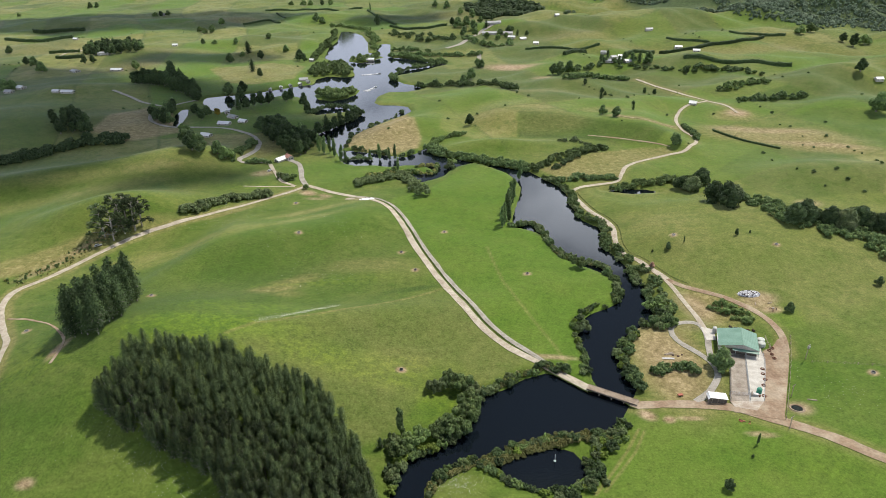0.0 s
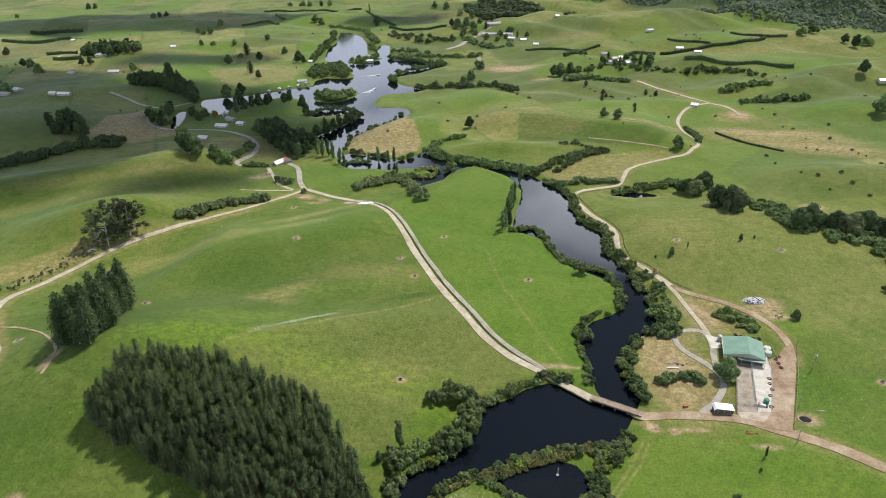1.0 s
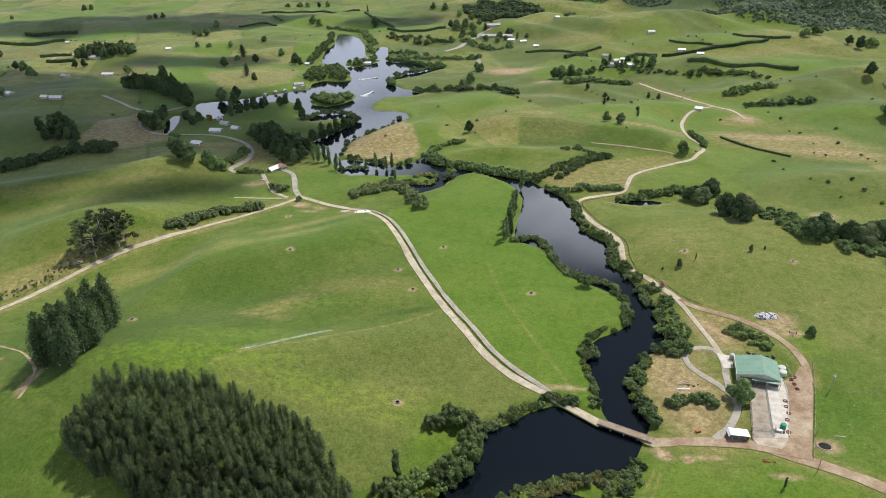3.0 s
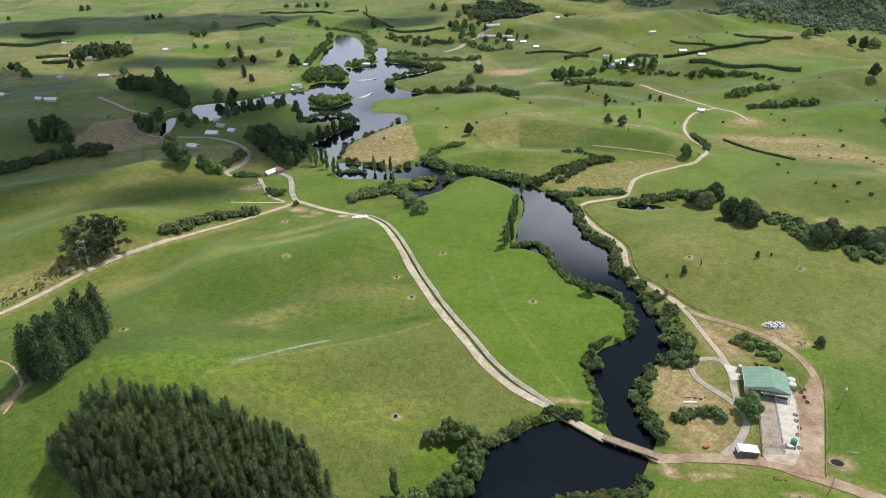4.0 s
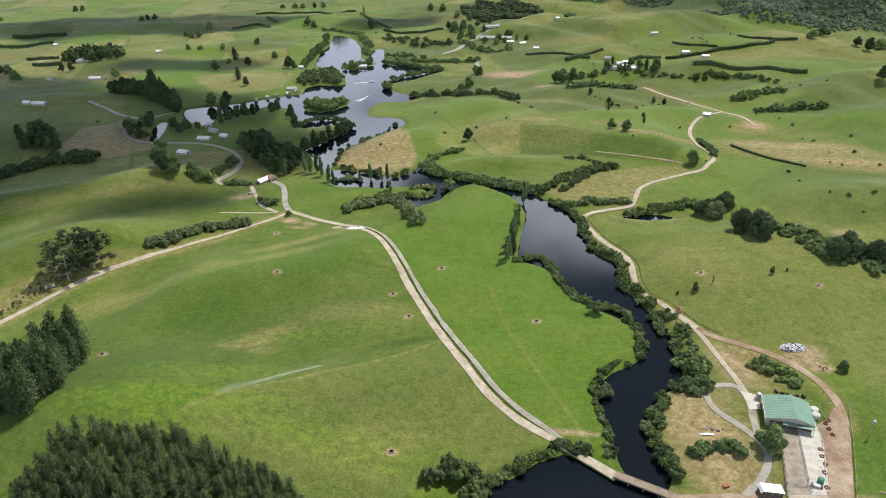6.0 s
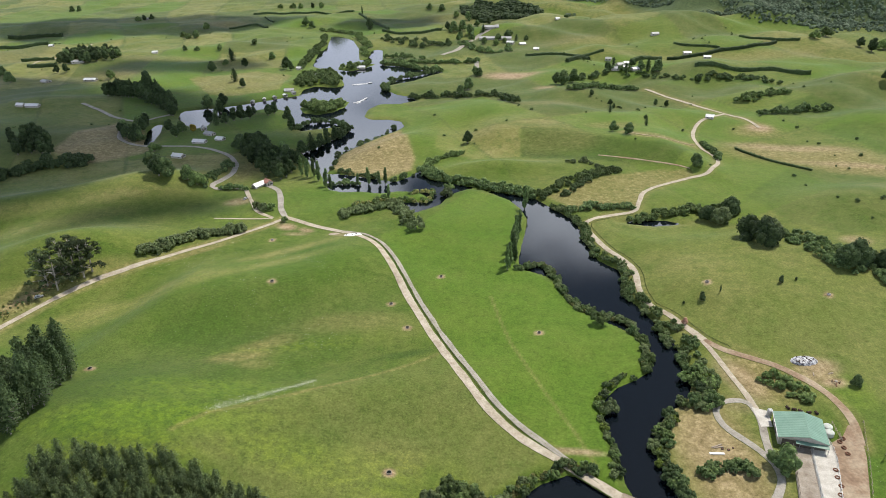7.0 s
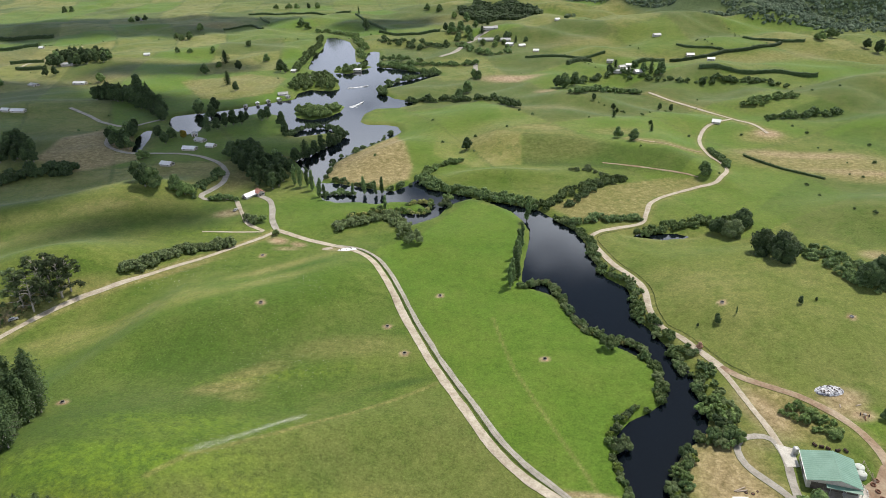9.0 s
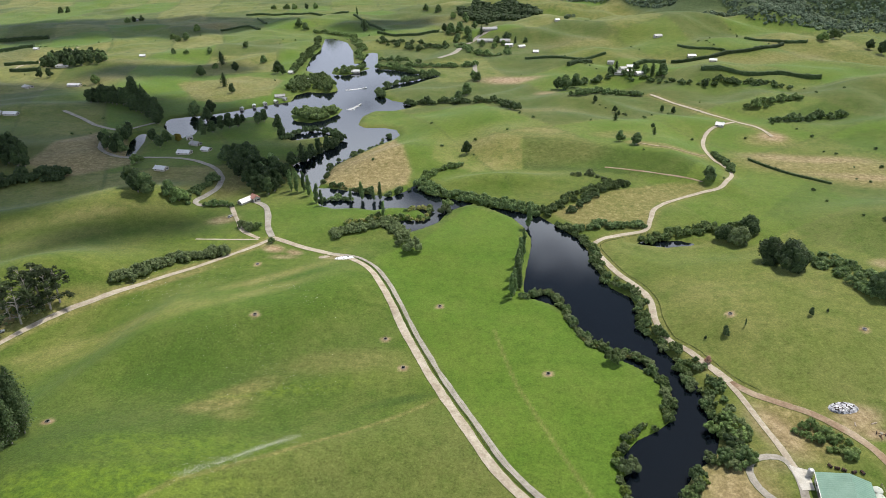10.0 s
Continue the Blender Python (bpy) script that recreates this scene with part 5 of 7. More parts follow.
road("road_20", EAST_ROAD[:9], 3.4, DIRT, "brown earth track from the yard up the slope", seed=20)
road("road_11", EAST_ROAD[8:], 3.4, GRAVEL, "winding gravel farm track beside the river", seed=11, middle=0.45)
road("road_12", RIDGE_ROAD, 3.4, GRAVEL, "distant gravel ridge track", seed=12)
road("road_13", CUT_TRACK, 2.2, DIRT, "bare earth track cut into the slope", seed=13)
road("road_14", LOW_TRACK, 1.6, DIRT, "faint earth track across pasture", seed=14)
road("road_15", VILLAGE_ROAD, 9.0, GREY_GRAVEL, "wide pale road into the distant village", seed=15)
road("road_16", FIELD_DRIVE, 6.0, GREY_GRAVEL, "straight pale drive to a distant farm", seed=16)
road("road_17", FOREST_TRACK, 1.1, DIRT, "worn dirt track curving past the pines", seed=17, ragged=0.8)
road("road_18", HILL_TRACK, 1.8, GRAVEL, "thin worn cattle track on grass", seed=18)
road("road_19", BARN_TRACK, 4.0, GRAVEL, "far straight farm track", seed=19)


# ---- trees ----
def tube(path, radii, sides=6):
    """A tapered limb along a broken line."""
    v, f = [], []
    for i, (p, r) in enumerate(zip(path, radii)):
        a = path[min(i + 1, len(path) - 1)] - path[max(i - 1, 0)]
        a = a / (np.linalg.norm(a) + 1e-9)
        s = np.cross(a, (0.3, 0.9, 0.1))
        s /= np.linalg.norm(s)
        t = np.cross(a, s)
        for k in range(sides):
            w = 2 * math.pi * k / sides
            v.append(p + r * (math.cos(w) * s + math.sin(w) * t))
        if i:
            for k in range(sides):
                f.append(((i - 1) * sides + k, (i - 1) * sides + (k + 1) % sides, i * sides + (k + 1) % sides, i * sides + k))
    return np.array(v), f


def join(pieces):
    v, f, at = [], [], 0
    for pv, pf in pieces:
        v.append(np.asarray(pv))
        f += [tuple(i + at for i in q) for q in pf]
        at += len(pv)
    return np.vstack(v), f


def leaf_spray(rng, centres, normals, size, slim=0.6):
    """A folded leaf clump at each centre: two triangles apart, turned about the outward way."""
    n = len(centres)
    d = normals + rng.normal(0, 0.34, (n, 3))
    d /= np.linalg.norm(d, axis=1)[:, None]
    a = np.cross(d, rng.normal(0, 1, (n, 3)))
    a /= np.linalg.norm(a, axis=1)[:, None] + 1e-9
    c = np.cross(d, a)
    s = (size * rng.uniform(0.6, 1.35, n))[:, None]
    v = np.stack([centres - a * s * slim - c * s * 0.5, centres + a * s * slim - c * s * 0.3 + d * s * 0.25, centres + a * s * 0.2 + c * s + d * s * 0.1, centres - a * s * slim * 0.9 + c * s * 0.4 - d * s * 0.15], 1)
    return v.reshape(-1, 3), [(4 * i, 4 * i + 1, 4 * i + 2, 4 * i + 3) for i in range(n)]


def lump(rng, at, size, rings=5, sides=8, rough=0.18):
    """An uneven closed lump, for the dense inside of a crown."""
    v, f = [np.array(at) + (0, 0, -size[2])], []
    for i in range(1, rings):
        w = math.pi * i / rings
        for k in range(sides):
            u = 2 * math.pi * (k + 0.5 * (i % 2)) / sides
            r = 1 + rng.uniform(-rough, rough)
            v.append(np.array(at) + (size[0] * r * math.sin(w) * math.cos(u), size[1] * r * math.sin(w) * math.sin(u), -size[2] * r * math.cos(w)))
    v.append(np.array(at) + (0, 0, size[2]))
    for k in range(sides):
        f.append((0, 1 + (k + 1) % sides, 1 + k))
        f.append((len(v) - 1, len(v) - 1 - sides + k, len(v) - 1 - sides + (k + 1) % sides))
    for i in range(rings - 2):
        for k in range(sides):
            a, b = 1 + i * sides + k, 1 + i * sides + (k + 1) % sides
            f.append((a, b, b + sides, a + sides))
    return np.array(v), f


def crown_of_lumps(rng, lumps, leaves, size, core=0.9):
    """Leaves over a group of lumps (x, y, z, rx, ry, rz), with a dense core in each."""
    pieces = []
    area = np.array([l[3] * l[5] for l in lumps])
    area = area / area.sum()
    for l, a in zip(lumps, area):
        k = max(8, int(leaves * a))
        n = rng.normal(0, 1, (k, 3))
        n[:, 2] = np.where(n[:, 2] < -0.9, -n[:, 2], n[:, 2])
        n /= np.linalg.norm(n, axis=1)[:, None]
        c = np.array(l[:3]) + n * np.array(l[3:]) * rng.uniform(0.8, 1.08, (k, 1))
        pieces.append(leaf_spray(rng, c, n, size))
        pieces.append(lump(rng, l[:3], [core * s for s in l[3:]]))
    return join(pieces)


def pine_shape(rng, h, spread, bare, top=0.62, droop=0.18, tuft=0.58):
    """Plantation pine: whorls of branch tufts on a straight stem, full to a blunt top, dead twigs below."""
    c, n = [], []
    levels = int(h * (1 - bare) / 0.62)
    for i in range(levels):
        k = i / max(1, levels - 1)
        z = h * (bare + (1 - bare) * k)
        r = spread * max(0.0, 1 - k ** 2.6) ** top * (0.62 + 0.38 * stretch(k, 0, 0.25)) * rng.uniform(0.8, 1.12) + 0.2
        m = max(5, int(11 * r / spread) + 3)
        for j in range(m):
            u = 2 * math.pi * (j + rng.uniform(-0.3, 0.3)) / m + i * 2.4
            reach = r * rng.uniform(0.5, 1.22)
            for q in (1.05, 0.82, 0.6, 0.35):
                c.append((reach * q * math.cos(u), reach * q * math.sin(u), z + rng.uniform(-0.4, 0.4) + (0.16 - droop) * reach * q))
                n.append((math.cos(u) * 0.8, math.sin(u) * 0.8, 0.5))
    leaves = leaf_spray(rng, np.array(c), np.array(n), tuft, 0.34)
    core = lump(rng, (0, 0, h * (bare + (1 - bare) * 0.46)), (spread * 0.42, spread * 0.42, h * (1 - bare) * 0.42), 6, 7)
    crown = join([leaves, core])
    stem = [tube([np.array((0, 0, -0.6)), np.array((0.1, 0, h * 0.5)), np.array((0, 0.1, h * 0.93))], [0.012 * h + 0.05, 0.009 * h, 0.04], 6)]
    for j in range(26):
        u, z = j * 2.4, h * rng.uniform(0.12, bare + 0.34)
        r = spread * rng.uniform(0.75, 1.15)
        stem.append(tube([np.array((0, 0, z)), np.array((r * 0.6 * math.cos(u), r * 0.6 * math.sin(u), z + 0.3)), np.array((r * math.cos(u), r * math.sin(u), z + rng.uniform(-0.2, 0.8)))], [0.08, 0.06, 0.025], 3))
    trunk = join(stem)
    return trunk, crown


def old_pine_shape(rng, h):
    """Old open pine: forked stem, flat clumps of needles on bare limbs."""
    lumps, limbs = [], [tube([np.array((0, 0, -0.6)), np.array((0.4, 0.2, h * 0.5)), np.array((0.2, 0.5, h * 0.95))], [0.5, 0.34, 0.1])]
    for i in range(26):
        z = h * rng.uniform(0.14, 0.97)
        u = i * 2.4 + rng.uniform(-0.4, 0.4)
        r = h * 0.26 * (1.2 - z / h) + rng.uniform(0.4, 2.2)
        tip = np.array((r * math.cos(u), r * math.sin(u), z + 0.12 * r))
        limbs.append(tube([np.array((0.3, 0.2, z - 0.6)), tip * (0.6, 0.6, 1), tip], [0.16, 0.1, 0.05], 5))
        s = rng.uniform(1.1, 2.2)
        lumps.append((*tip, s, s * 0.9, s * 0.6))
    return join(limbs), crown_of_lumps(rng, lumps, 1100, 0.5, 0.55)


def broad_shape(rng, h, spread, heads=10, leaves=800):
    """Round-headed tree: short forked trunk and an uneven, billowing crown."""
    lumps, limbs = [], [tube([np.array((0, 0, -0.5)), np.array((0.1, 0.05, h * 0.25)), np.array((0.1, 0.2, h * 0.62))], [0.03 * h + 0.08, 0.024 * h, 0.05])]
    for i in range(heads):
        u, k = i * 2.4 + rng.uniform(-0.5, 0.5), (i + 0.5) / heads
        r = spread * 0.7 * math.sqrt(k) * rng.uniform(0.6, 1.2)
        z = h * (0.68 - 0.52 * k + rng.uniform(-0.08, 0.12))
        s = spread * rng.uniform(0.26, 0.5)
        lumps.append((r * math.cos(u), r * math.sin(u), z, s, s, s * 0.95))
        if i % 2 == 0:
            limbs.append(tube([np.array((0, 0, h * 0.22)), np.array((r * math.cos(u) * 0.8, r * math.sin(u) * 0.8, z))], [0.014 * h, 0.04], 5))
    for z, s in ((0.26, 0.62), (0.44, 0.66)):
        lumps.append((rng.uniform(-0.1, 0.1) * spread, rng.uniform(-0.1, 0.1) * spread, h * z, spread * s, spread * s * 0.95, h * 0.2))
    return join(limbs), crown_of_lumps(rng, lumps, leaves, 0.045 * h + 0.1)


def poplar_shape(rng, h, spread):
    lumps = []
    for i in range(8):
        k = (i + 0.3) / 8
        s = spread * (0.55 + 0.5 * math.sin(math.pi * min(1, k * 0.9 + 0.15)))
        lumps.append((rng.uniform(-0.25, 0.25) * spread, rng.uniform(-0.25, 0.25) * spread, h * (0.12 + 0.84 * k), s * 0.8, s * 0.8, h * 0.105))
    return tube([np.array((0, 0, -0.5)), np.array((0, 0, h * 0.9))], [0.02 * h, 0.04]), crown_of_lumps(rng, lumps, 380, 0.55)


def bush_shape(rng, h, spread, leaves=260, size=0.36):
    lumps = []
    for i in range(14):
        u, r = i * 2.4 + rng.uniform(0, 1), spread * 0.8 * math.sqrt((i + 0.2) / 14)
        s = spread * rng.uniform(0.17, 0.36)
        lumps.append((r * math.cos(u), r * math.sin(u), h * rng.uniform(0.3, 0.74) * (1.1 - 0.4 * r / spread), s, s, h * rng.uniform(0.16, 0.3)))
    return tube([np.array((0, 0, -0.4)), np.array((0.1, 0, h * 0.5))], [0.12, 0.05], 5), crown_of_lumps(rng, lumps, leaves, size, 0.92)


def plant(name, shape, leaf, bark, label, category):
    """The first of a kind, to be copied: trunk and crown under an empty at the foot."""
    root = tagged(new(name), label, category)
    (tv, tf), (cv, cf) = shape
    mesh_object("trunk", tv, tf, bark, root, True)
    mesh_object("crown", cv, cf, leaf, root)
    root.location = (0, 0, -60)
    return root


def scatter(kinds, spots, rng, group="", low=0.8, high=1.2):
    """Copies of the kinds, turned and sized at random, standing on the ground at the spots (x, y[, size])."""
    if not len(spots):
        return
    xs, ys = np.array([s[0] for s in spots], float), np.array([s[1] for s in spots], float)
    zs = ground_height(xs, ys)
    for i, s in enumerate(spots):
        k = kinds[rng.randint(len(kinds))]
        size = rng.uniform(low, high) * (s[2] if len(s) > 2 else 1.0)
        ob = copy_thing(k, pose(xs[i], ys[i], max(zs[i], 0.05), rng.uniform(-3, 3), rng.uniform(-3, 3), rng.uniform(0, 360)) @ Matrix.Diagonal((size, size, size * rng.uniform(0.92, 1.1), 1)))
        if group:
            ob["group"] = group


def fill(poly, step, rng, jitter=0.4):
    """Spots on a shifted grid inside an outline."""
    p = np.array(poly)
    gx, gy = np.meshgrid(np.arange(p[:, 0].min(), p[:, 0].max(), step), np.arange(p[:, 1].min(), p[:, 1].max(), step))
    gx = gx + (np.arange(gx.shape[0]) % 2)[:, None] * step / 2
    gx, gy = gx.ravel() + rng.uniform(-jitter, jitter, gx.size) * step, gy.ravel() + rng.uniform(-jitter, jitter, gy.size) * step
    ok = inside(p, gx, gy)
    return list(zip(gx[ok], gy[ok]))


rng = np.random.RandomState(7)
PINE_SHAPES = [pine_shape(rng, h, s, b, 0.5, -0.3, 0.34) for h, s, b in ((14.6, 1.5, 0.4), (15.6, 1.7, 0.34), (14.0, 1.35, 0.46), (15.2, 1.55, 0.5), (14.4, 1.8, 0.34))]
PINES = [plant("pine_tree", shape, PINE_NEEDLES, PALE_BARK, "tall dark green plantation pine with bare lower trunk", "pine tree") for shape in PINE_SHAPES]
forest = fill(FOREST, 2.65, rng)
rim = to_line(np.array(FOREST), np.array([p[0] for p in forest]), np.array([p[1] for p in forest]), True)
forest_keep = rng.uniform(0, 1, len(forest)) > 0.07
forest = [(p[0], p[1], 0.9 + 0.1 * float(stretch(d, 0, 8)), d) for p, d, k in zip(forest, rim, forest_keep) if k]
forest.sort(key=lambda p: p[1] + 0.35 * p[0])
EDGE_PINES = [plant("pine_tree", pine_shape(rng, h, s, 0.06, 0.6, -0.1, 0.36), PINE_NEEDLES, PALE_BARK, "dark green pine branched low at the plantation's edge", "pine tree") for h, s in ((14.2, 2.1), (13.4, 2.3))]
low_pines = [p[:3] for p in forest[:285] if p[3] < 2.6]
scatter(EDGE_PINES, low_pines, rng, "pine plantation", 0.9, 1.05)
scatter(PINES, [p[:3] for p in forest[:285] if p[3] >= 2.6], rng, "pine plantation", 0.95, 1.02)
PLANTATION_REST = forest[285:]
KNOB_PINES = [plant("pine_tree", pine_shape(rng, h, 3.7, 0.1, 0.55, 0.1), CONIFER_LEAF, PALE_BARK, "broad dark green pine in a dense clump", "pine tree") for h in (19, 20.5, 17.5)]
scatter(KNOB_PINES, fill(PINE_KNOB, 4.8, rng), rng, "pine clump", 0.9, 1.12)


CONIFERS = [plant("conifer_tree", pine_shape(rng, h, s, 0.05, 0.8), CONIFER_LEAF, BARK, "dark dense shelter conifer", "conifer") for h, s in ((12, 3.6), (11, 3.9), (13, 3.8))]
DARKS = [plant("shelter_tree", broad_shape(rng, h, s, 12, 900), CONIFER_LEAF, BARK, "dark upright evergreen tree by the lake", "tree") for h, s in ((12, 3.6), (13, 3.2), (11, 4.0))]
OLDS = [plant("old_pine_tree", old_pine_shape(rng, 19), PINE_NEEDLES, PALE_BARK, "old open pine with bare grey limbs", "pine tree") for _ in range(3)]
BROADS = [plant("broadleaf_tree", broad_shape(rng, h, s), leaf, BARK, "round-headed dark green broadleaf tree in pasture", "tree") for h, s, leaf in ((10, 4.6, BROAD_LEAF), (11, 5.0, BROAD_LEAF), (9.5, 5.2, BUSH_LEAF))]
BIGS = [plant("gully_tree", broad_shape(rng, h, s, 15, 1500), leaf, BARK, "large dark spreading tree in a gully", "tree") for h, s, leaf in ((13, 7.0, CONIFER_LEAF), (14, 7.6, CONIFER_LEAF), (12, 7.2, GREY_LEAF))]
TALLS = [plant("poplar_tree", poplar_shape(rng, 15, s), BROAD_LEAF, BARK, "slender dark green poplar by the water", "poplar") for s in (1.7, 2.1)]
BUSHES = [plant("bank_bush", bush_shape(rng, h, s, 420, 0.3), leaf, BARK, label, "bush") for h, s, leaf, label in (
    (3.2, 2.3, BUSH_LEAF, "leafy green bush on the riverbank"), (3.8, 2.4, BROAD_LEAF, "dark green bush on the riverbank"), (2.6, 2.2, BUSH_LEAF, "leafy green bush on the riverbank"),
    (3.0, 2.5, GREY_LEAF, "pale grey-green bush on the riverbank"), (2.4, 1.9, BROAD_LEAF, "dark green bush on the riverbank"), (2.8, 2.1, LIME_LEAF, "fresh yellow-green bush on the riverbank"),
    (3.3, 2.5, CONIFER_LEAF, "deep green bush on the riverbank"), (3.1, 2.3, GREY_LEAF, "pale grey-green bush on the riverbank"))]
ROUNDS = [plant("willow_bush", bush_shape(rng, 6.4, 4.6, 700, 0.45), leaf, BARK, "large rounded grey-green willow bush by the water", "bush") for leaf in (GREY_LEAF, BUSH_LEAF)]
GOLDEN = plant("golden_tree", broad_shape(rng, 9, 4.2), YELLOW_LEAF, BARK, "golden-leaved garden tree beside the houses", "tree")
PINKISH = plant("dry_tree", broad_shape(rng, 5, 2.0), PINK_LEAF, BARK, "small pinkish dying tree beside the track", "tree")

scatter(DARKS[2:] + BROADS[:1], BROAD_TREES, rng, "", 0.95, 1.05)
scatter(BIGS, GULLY_TREES, rng, "gully trees", 0.92, 1.08)
scatter(BROADS + DARKS[2:], MORE_TREES, rng, "", 0.95, 1.05)
scatter(BROADS + CONIFERS[:1], VILLAGE_TREES, rng, "", 0.9, 1.15)
scatter(BROADS + DARKS[2:], FAR_TREES, rng, "", 0.95, 1.05)
scatter(DARKS[1:2], CONIFER_TREES[:1], rng, "", 0.92, 1.08)
scatter(DARKS + CONIFERS[:1], CONIFER_TREES[1:] + CONIFER_MORE, rng, "", 0.92, 1.08)
scatter(TALLS, POPLARS, rng, "poplars", 0.95, 1.1)
scatter(OLDS, OLD_PINES, rng, "old pines", 1.0, 1.2)
scatter(ROUNDS, BIG_BUSHES, rng, "", 0.95, 1.1)
scatter(DARKS + BROADS[:1], fill(CONIFER_WOOD, 7.5, rng), rng, "lakeside conifers", 0.95, 1.25)
scatter(BIGS[:1] + DARKS, fill(DULL_WOOD, 9, rng), rng, "bare-topped trees", 0.9, 1.2)
scatter(DARKS, fill(DARK_WOOD, 8.5, rng), rng, "farm wood", 1.0, 1.4)
scatter(BROADS[:1] + DARKS, fill(GROVE, 9.5, rng), rng, "grove", 1.0, 1.4)
scatter(DARKS + BROADS[:2], fill(HOUSE_WOOD, 8, rng), rng, "pond trees", 0.8, 1.2)
scatter(DARKS + CONIFERS[:1], fill(CONIFER_BLOCK, 6.5, rng), rng, "shelter conifers", 1.15, 1.5)
scatter(DARKS[:1], [(123.7, 325.1, 0.34), (114.5, 323.3, 0.2), (162.8, 329.9, 0.36), (171.1, 331.8, 0.2), (105.1, 169, 0.14)], rng, "", 0.95, 1.05)
scatter(TALLS[:1], [(132.5, 326.3, 0.26), (109.3, 175.2, 0.3)], rng, "", 0.95, 1.05)
scatter([GOLDEN], [(-231.6, 650.5)], rng)
scatter([PINKISH], [(110, 308.8)], rng)


def along(line, step, width, rng):
    """Spots strewn along a line, over a width."""
    mid = smooth_line(line, step)
    way = np.gradient(mid, axis=0)
    way /= np.linalg.norm(way, axis=1)[:, None] + 1e-9
    off = rng.uniform(-0.5, 0.5, len(mid)) * width
    return [(p[0] + w[1] * o, p[1] - w[0] * o) for p, w, o in zip(mid + rng.uniform(-0.4, 0.4, mid.shape) * step, way, off)]


bank_spots = []
for line, step, width, low, high in (
        (BELT_EAST, 1.9, 5, 0.8, 1.45), (BELT_THICK, 1.0, 13, 0.85, 1.6), (BELT_SHED, 1.4, 5, 0.8, 1.45), (BELT_WEST, 1.9, 3.0, 0.4, 1.0),
        (BELT_BEND, 2.0, 3, 0.5, 1.1), (BELT_DAM, 1.2, 6, 0.6, 1.2), (BELT_POND, 2.0, 3, 0.5, 1.0), (POND_SOUTH, 1.3, 3.5, 0.5, 1.0), (BELT_DOWN, 1.4, 4, 0.6, 1.15),
        (BANK_WEST[34:43], 1.5, 3, 0.7, 1.3), (BANK_EAST[3:12], 1.8, 2, 0.4, 0.9), (REEDS_DAM, 2.4, 5, 0.5, 1.0)):
    bank_spots += [(x, y, rng.uniform(low, high)) for x, y in along(line, step, width, rng)]
bank_spots.sort(key=lambda p: p[1])
scatter(BUSHES, bank_spots[:290], rng, "riverbank bushes", 0.95, 1.05)


def thicket(name, spots, kinds, leaf, label, low, high, rng, category="scrub"):
    """Scrub that nobody could count, one mesh."""
    if not len(spots):
        return
    xs, ys = np.array([s[0] for s in spots]), np.array([s[1] for s in spots])
    zs = np.maximum(ground_height(xs, ys), 0.0)
    v, f, at = [], [], 0
    for x, y, z in zip(xs, ys, zs):
        kv, kf = kinds[rng.randint(len(kinds))]
        s, u = rng.uniform(low, high), rng.uniform(0, 6.28)
        c, d = math.cos(u) * s, math.sin(u) * s
        q = np.column_stack([kv[:, 0] * c - kv[:, 1] * d + x, kv[:, 0] * d + kv[:, 1] * c + y, kv[:, 2] * s * rng.uniform(0.85, 1.15) + z])
        v.append(q)
        f += [tuple(i + at for i in face) for face in kf]
        at += len(kv)
    return tagged(mesh_object(name, np.vstack(v), f, leaf), label, category, kind="stuff")


thicket("pine_wood", PLANTATION_REST, [shape[1] for shape in PINE_SHAPES], PINE_NEEDLES, "dense dark green canopy of the pine plantation", 0.95, 1.02, rng, "pine wood")
for leaf, k in ((BUSH_LEAF, 0), (BROAD_LEAF, 1), (GREY_LEAF, 2)):
    thicket("riverbank_scrub", bank_spots[290:][k::3], [bush_shape(rng, 3.1, 2.35, 400, 0.3)[1] for _ in range(3)], leaf, "leafy green bushes along the upper riverbank", 0.7, 1.35, rng)
SMALL = [bush_shape(rng, 3.2, 2.5, 130, 0.5)[1] for _ in range(4)]
TUFTS = [bush_shape(rng, 2.0, 1.1, 90, 0.34)[1] for _ in range(3)]
FAR = [bush_shape(rng, 6.0, 4.2, 60, 1.0)[1] for _ in range(4)]
LUMPS = [join([lump(rng, (0, 0, 3.2), (5.5, 5.0, 4.4), 4, 7, 0.28), leaf_spray(rng, rng.normal(0, 1, (8, 3)) * (3, 3, 1) + (0, 0, 6), np.tile((0, 0, 1.0), (8, 1)), 2.0)]) for _ in range(4)]
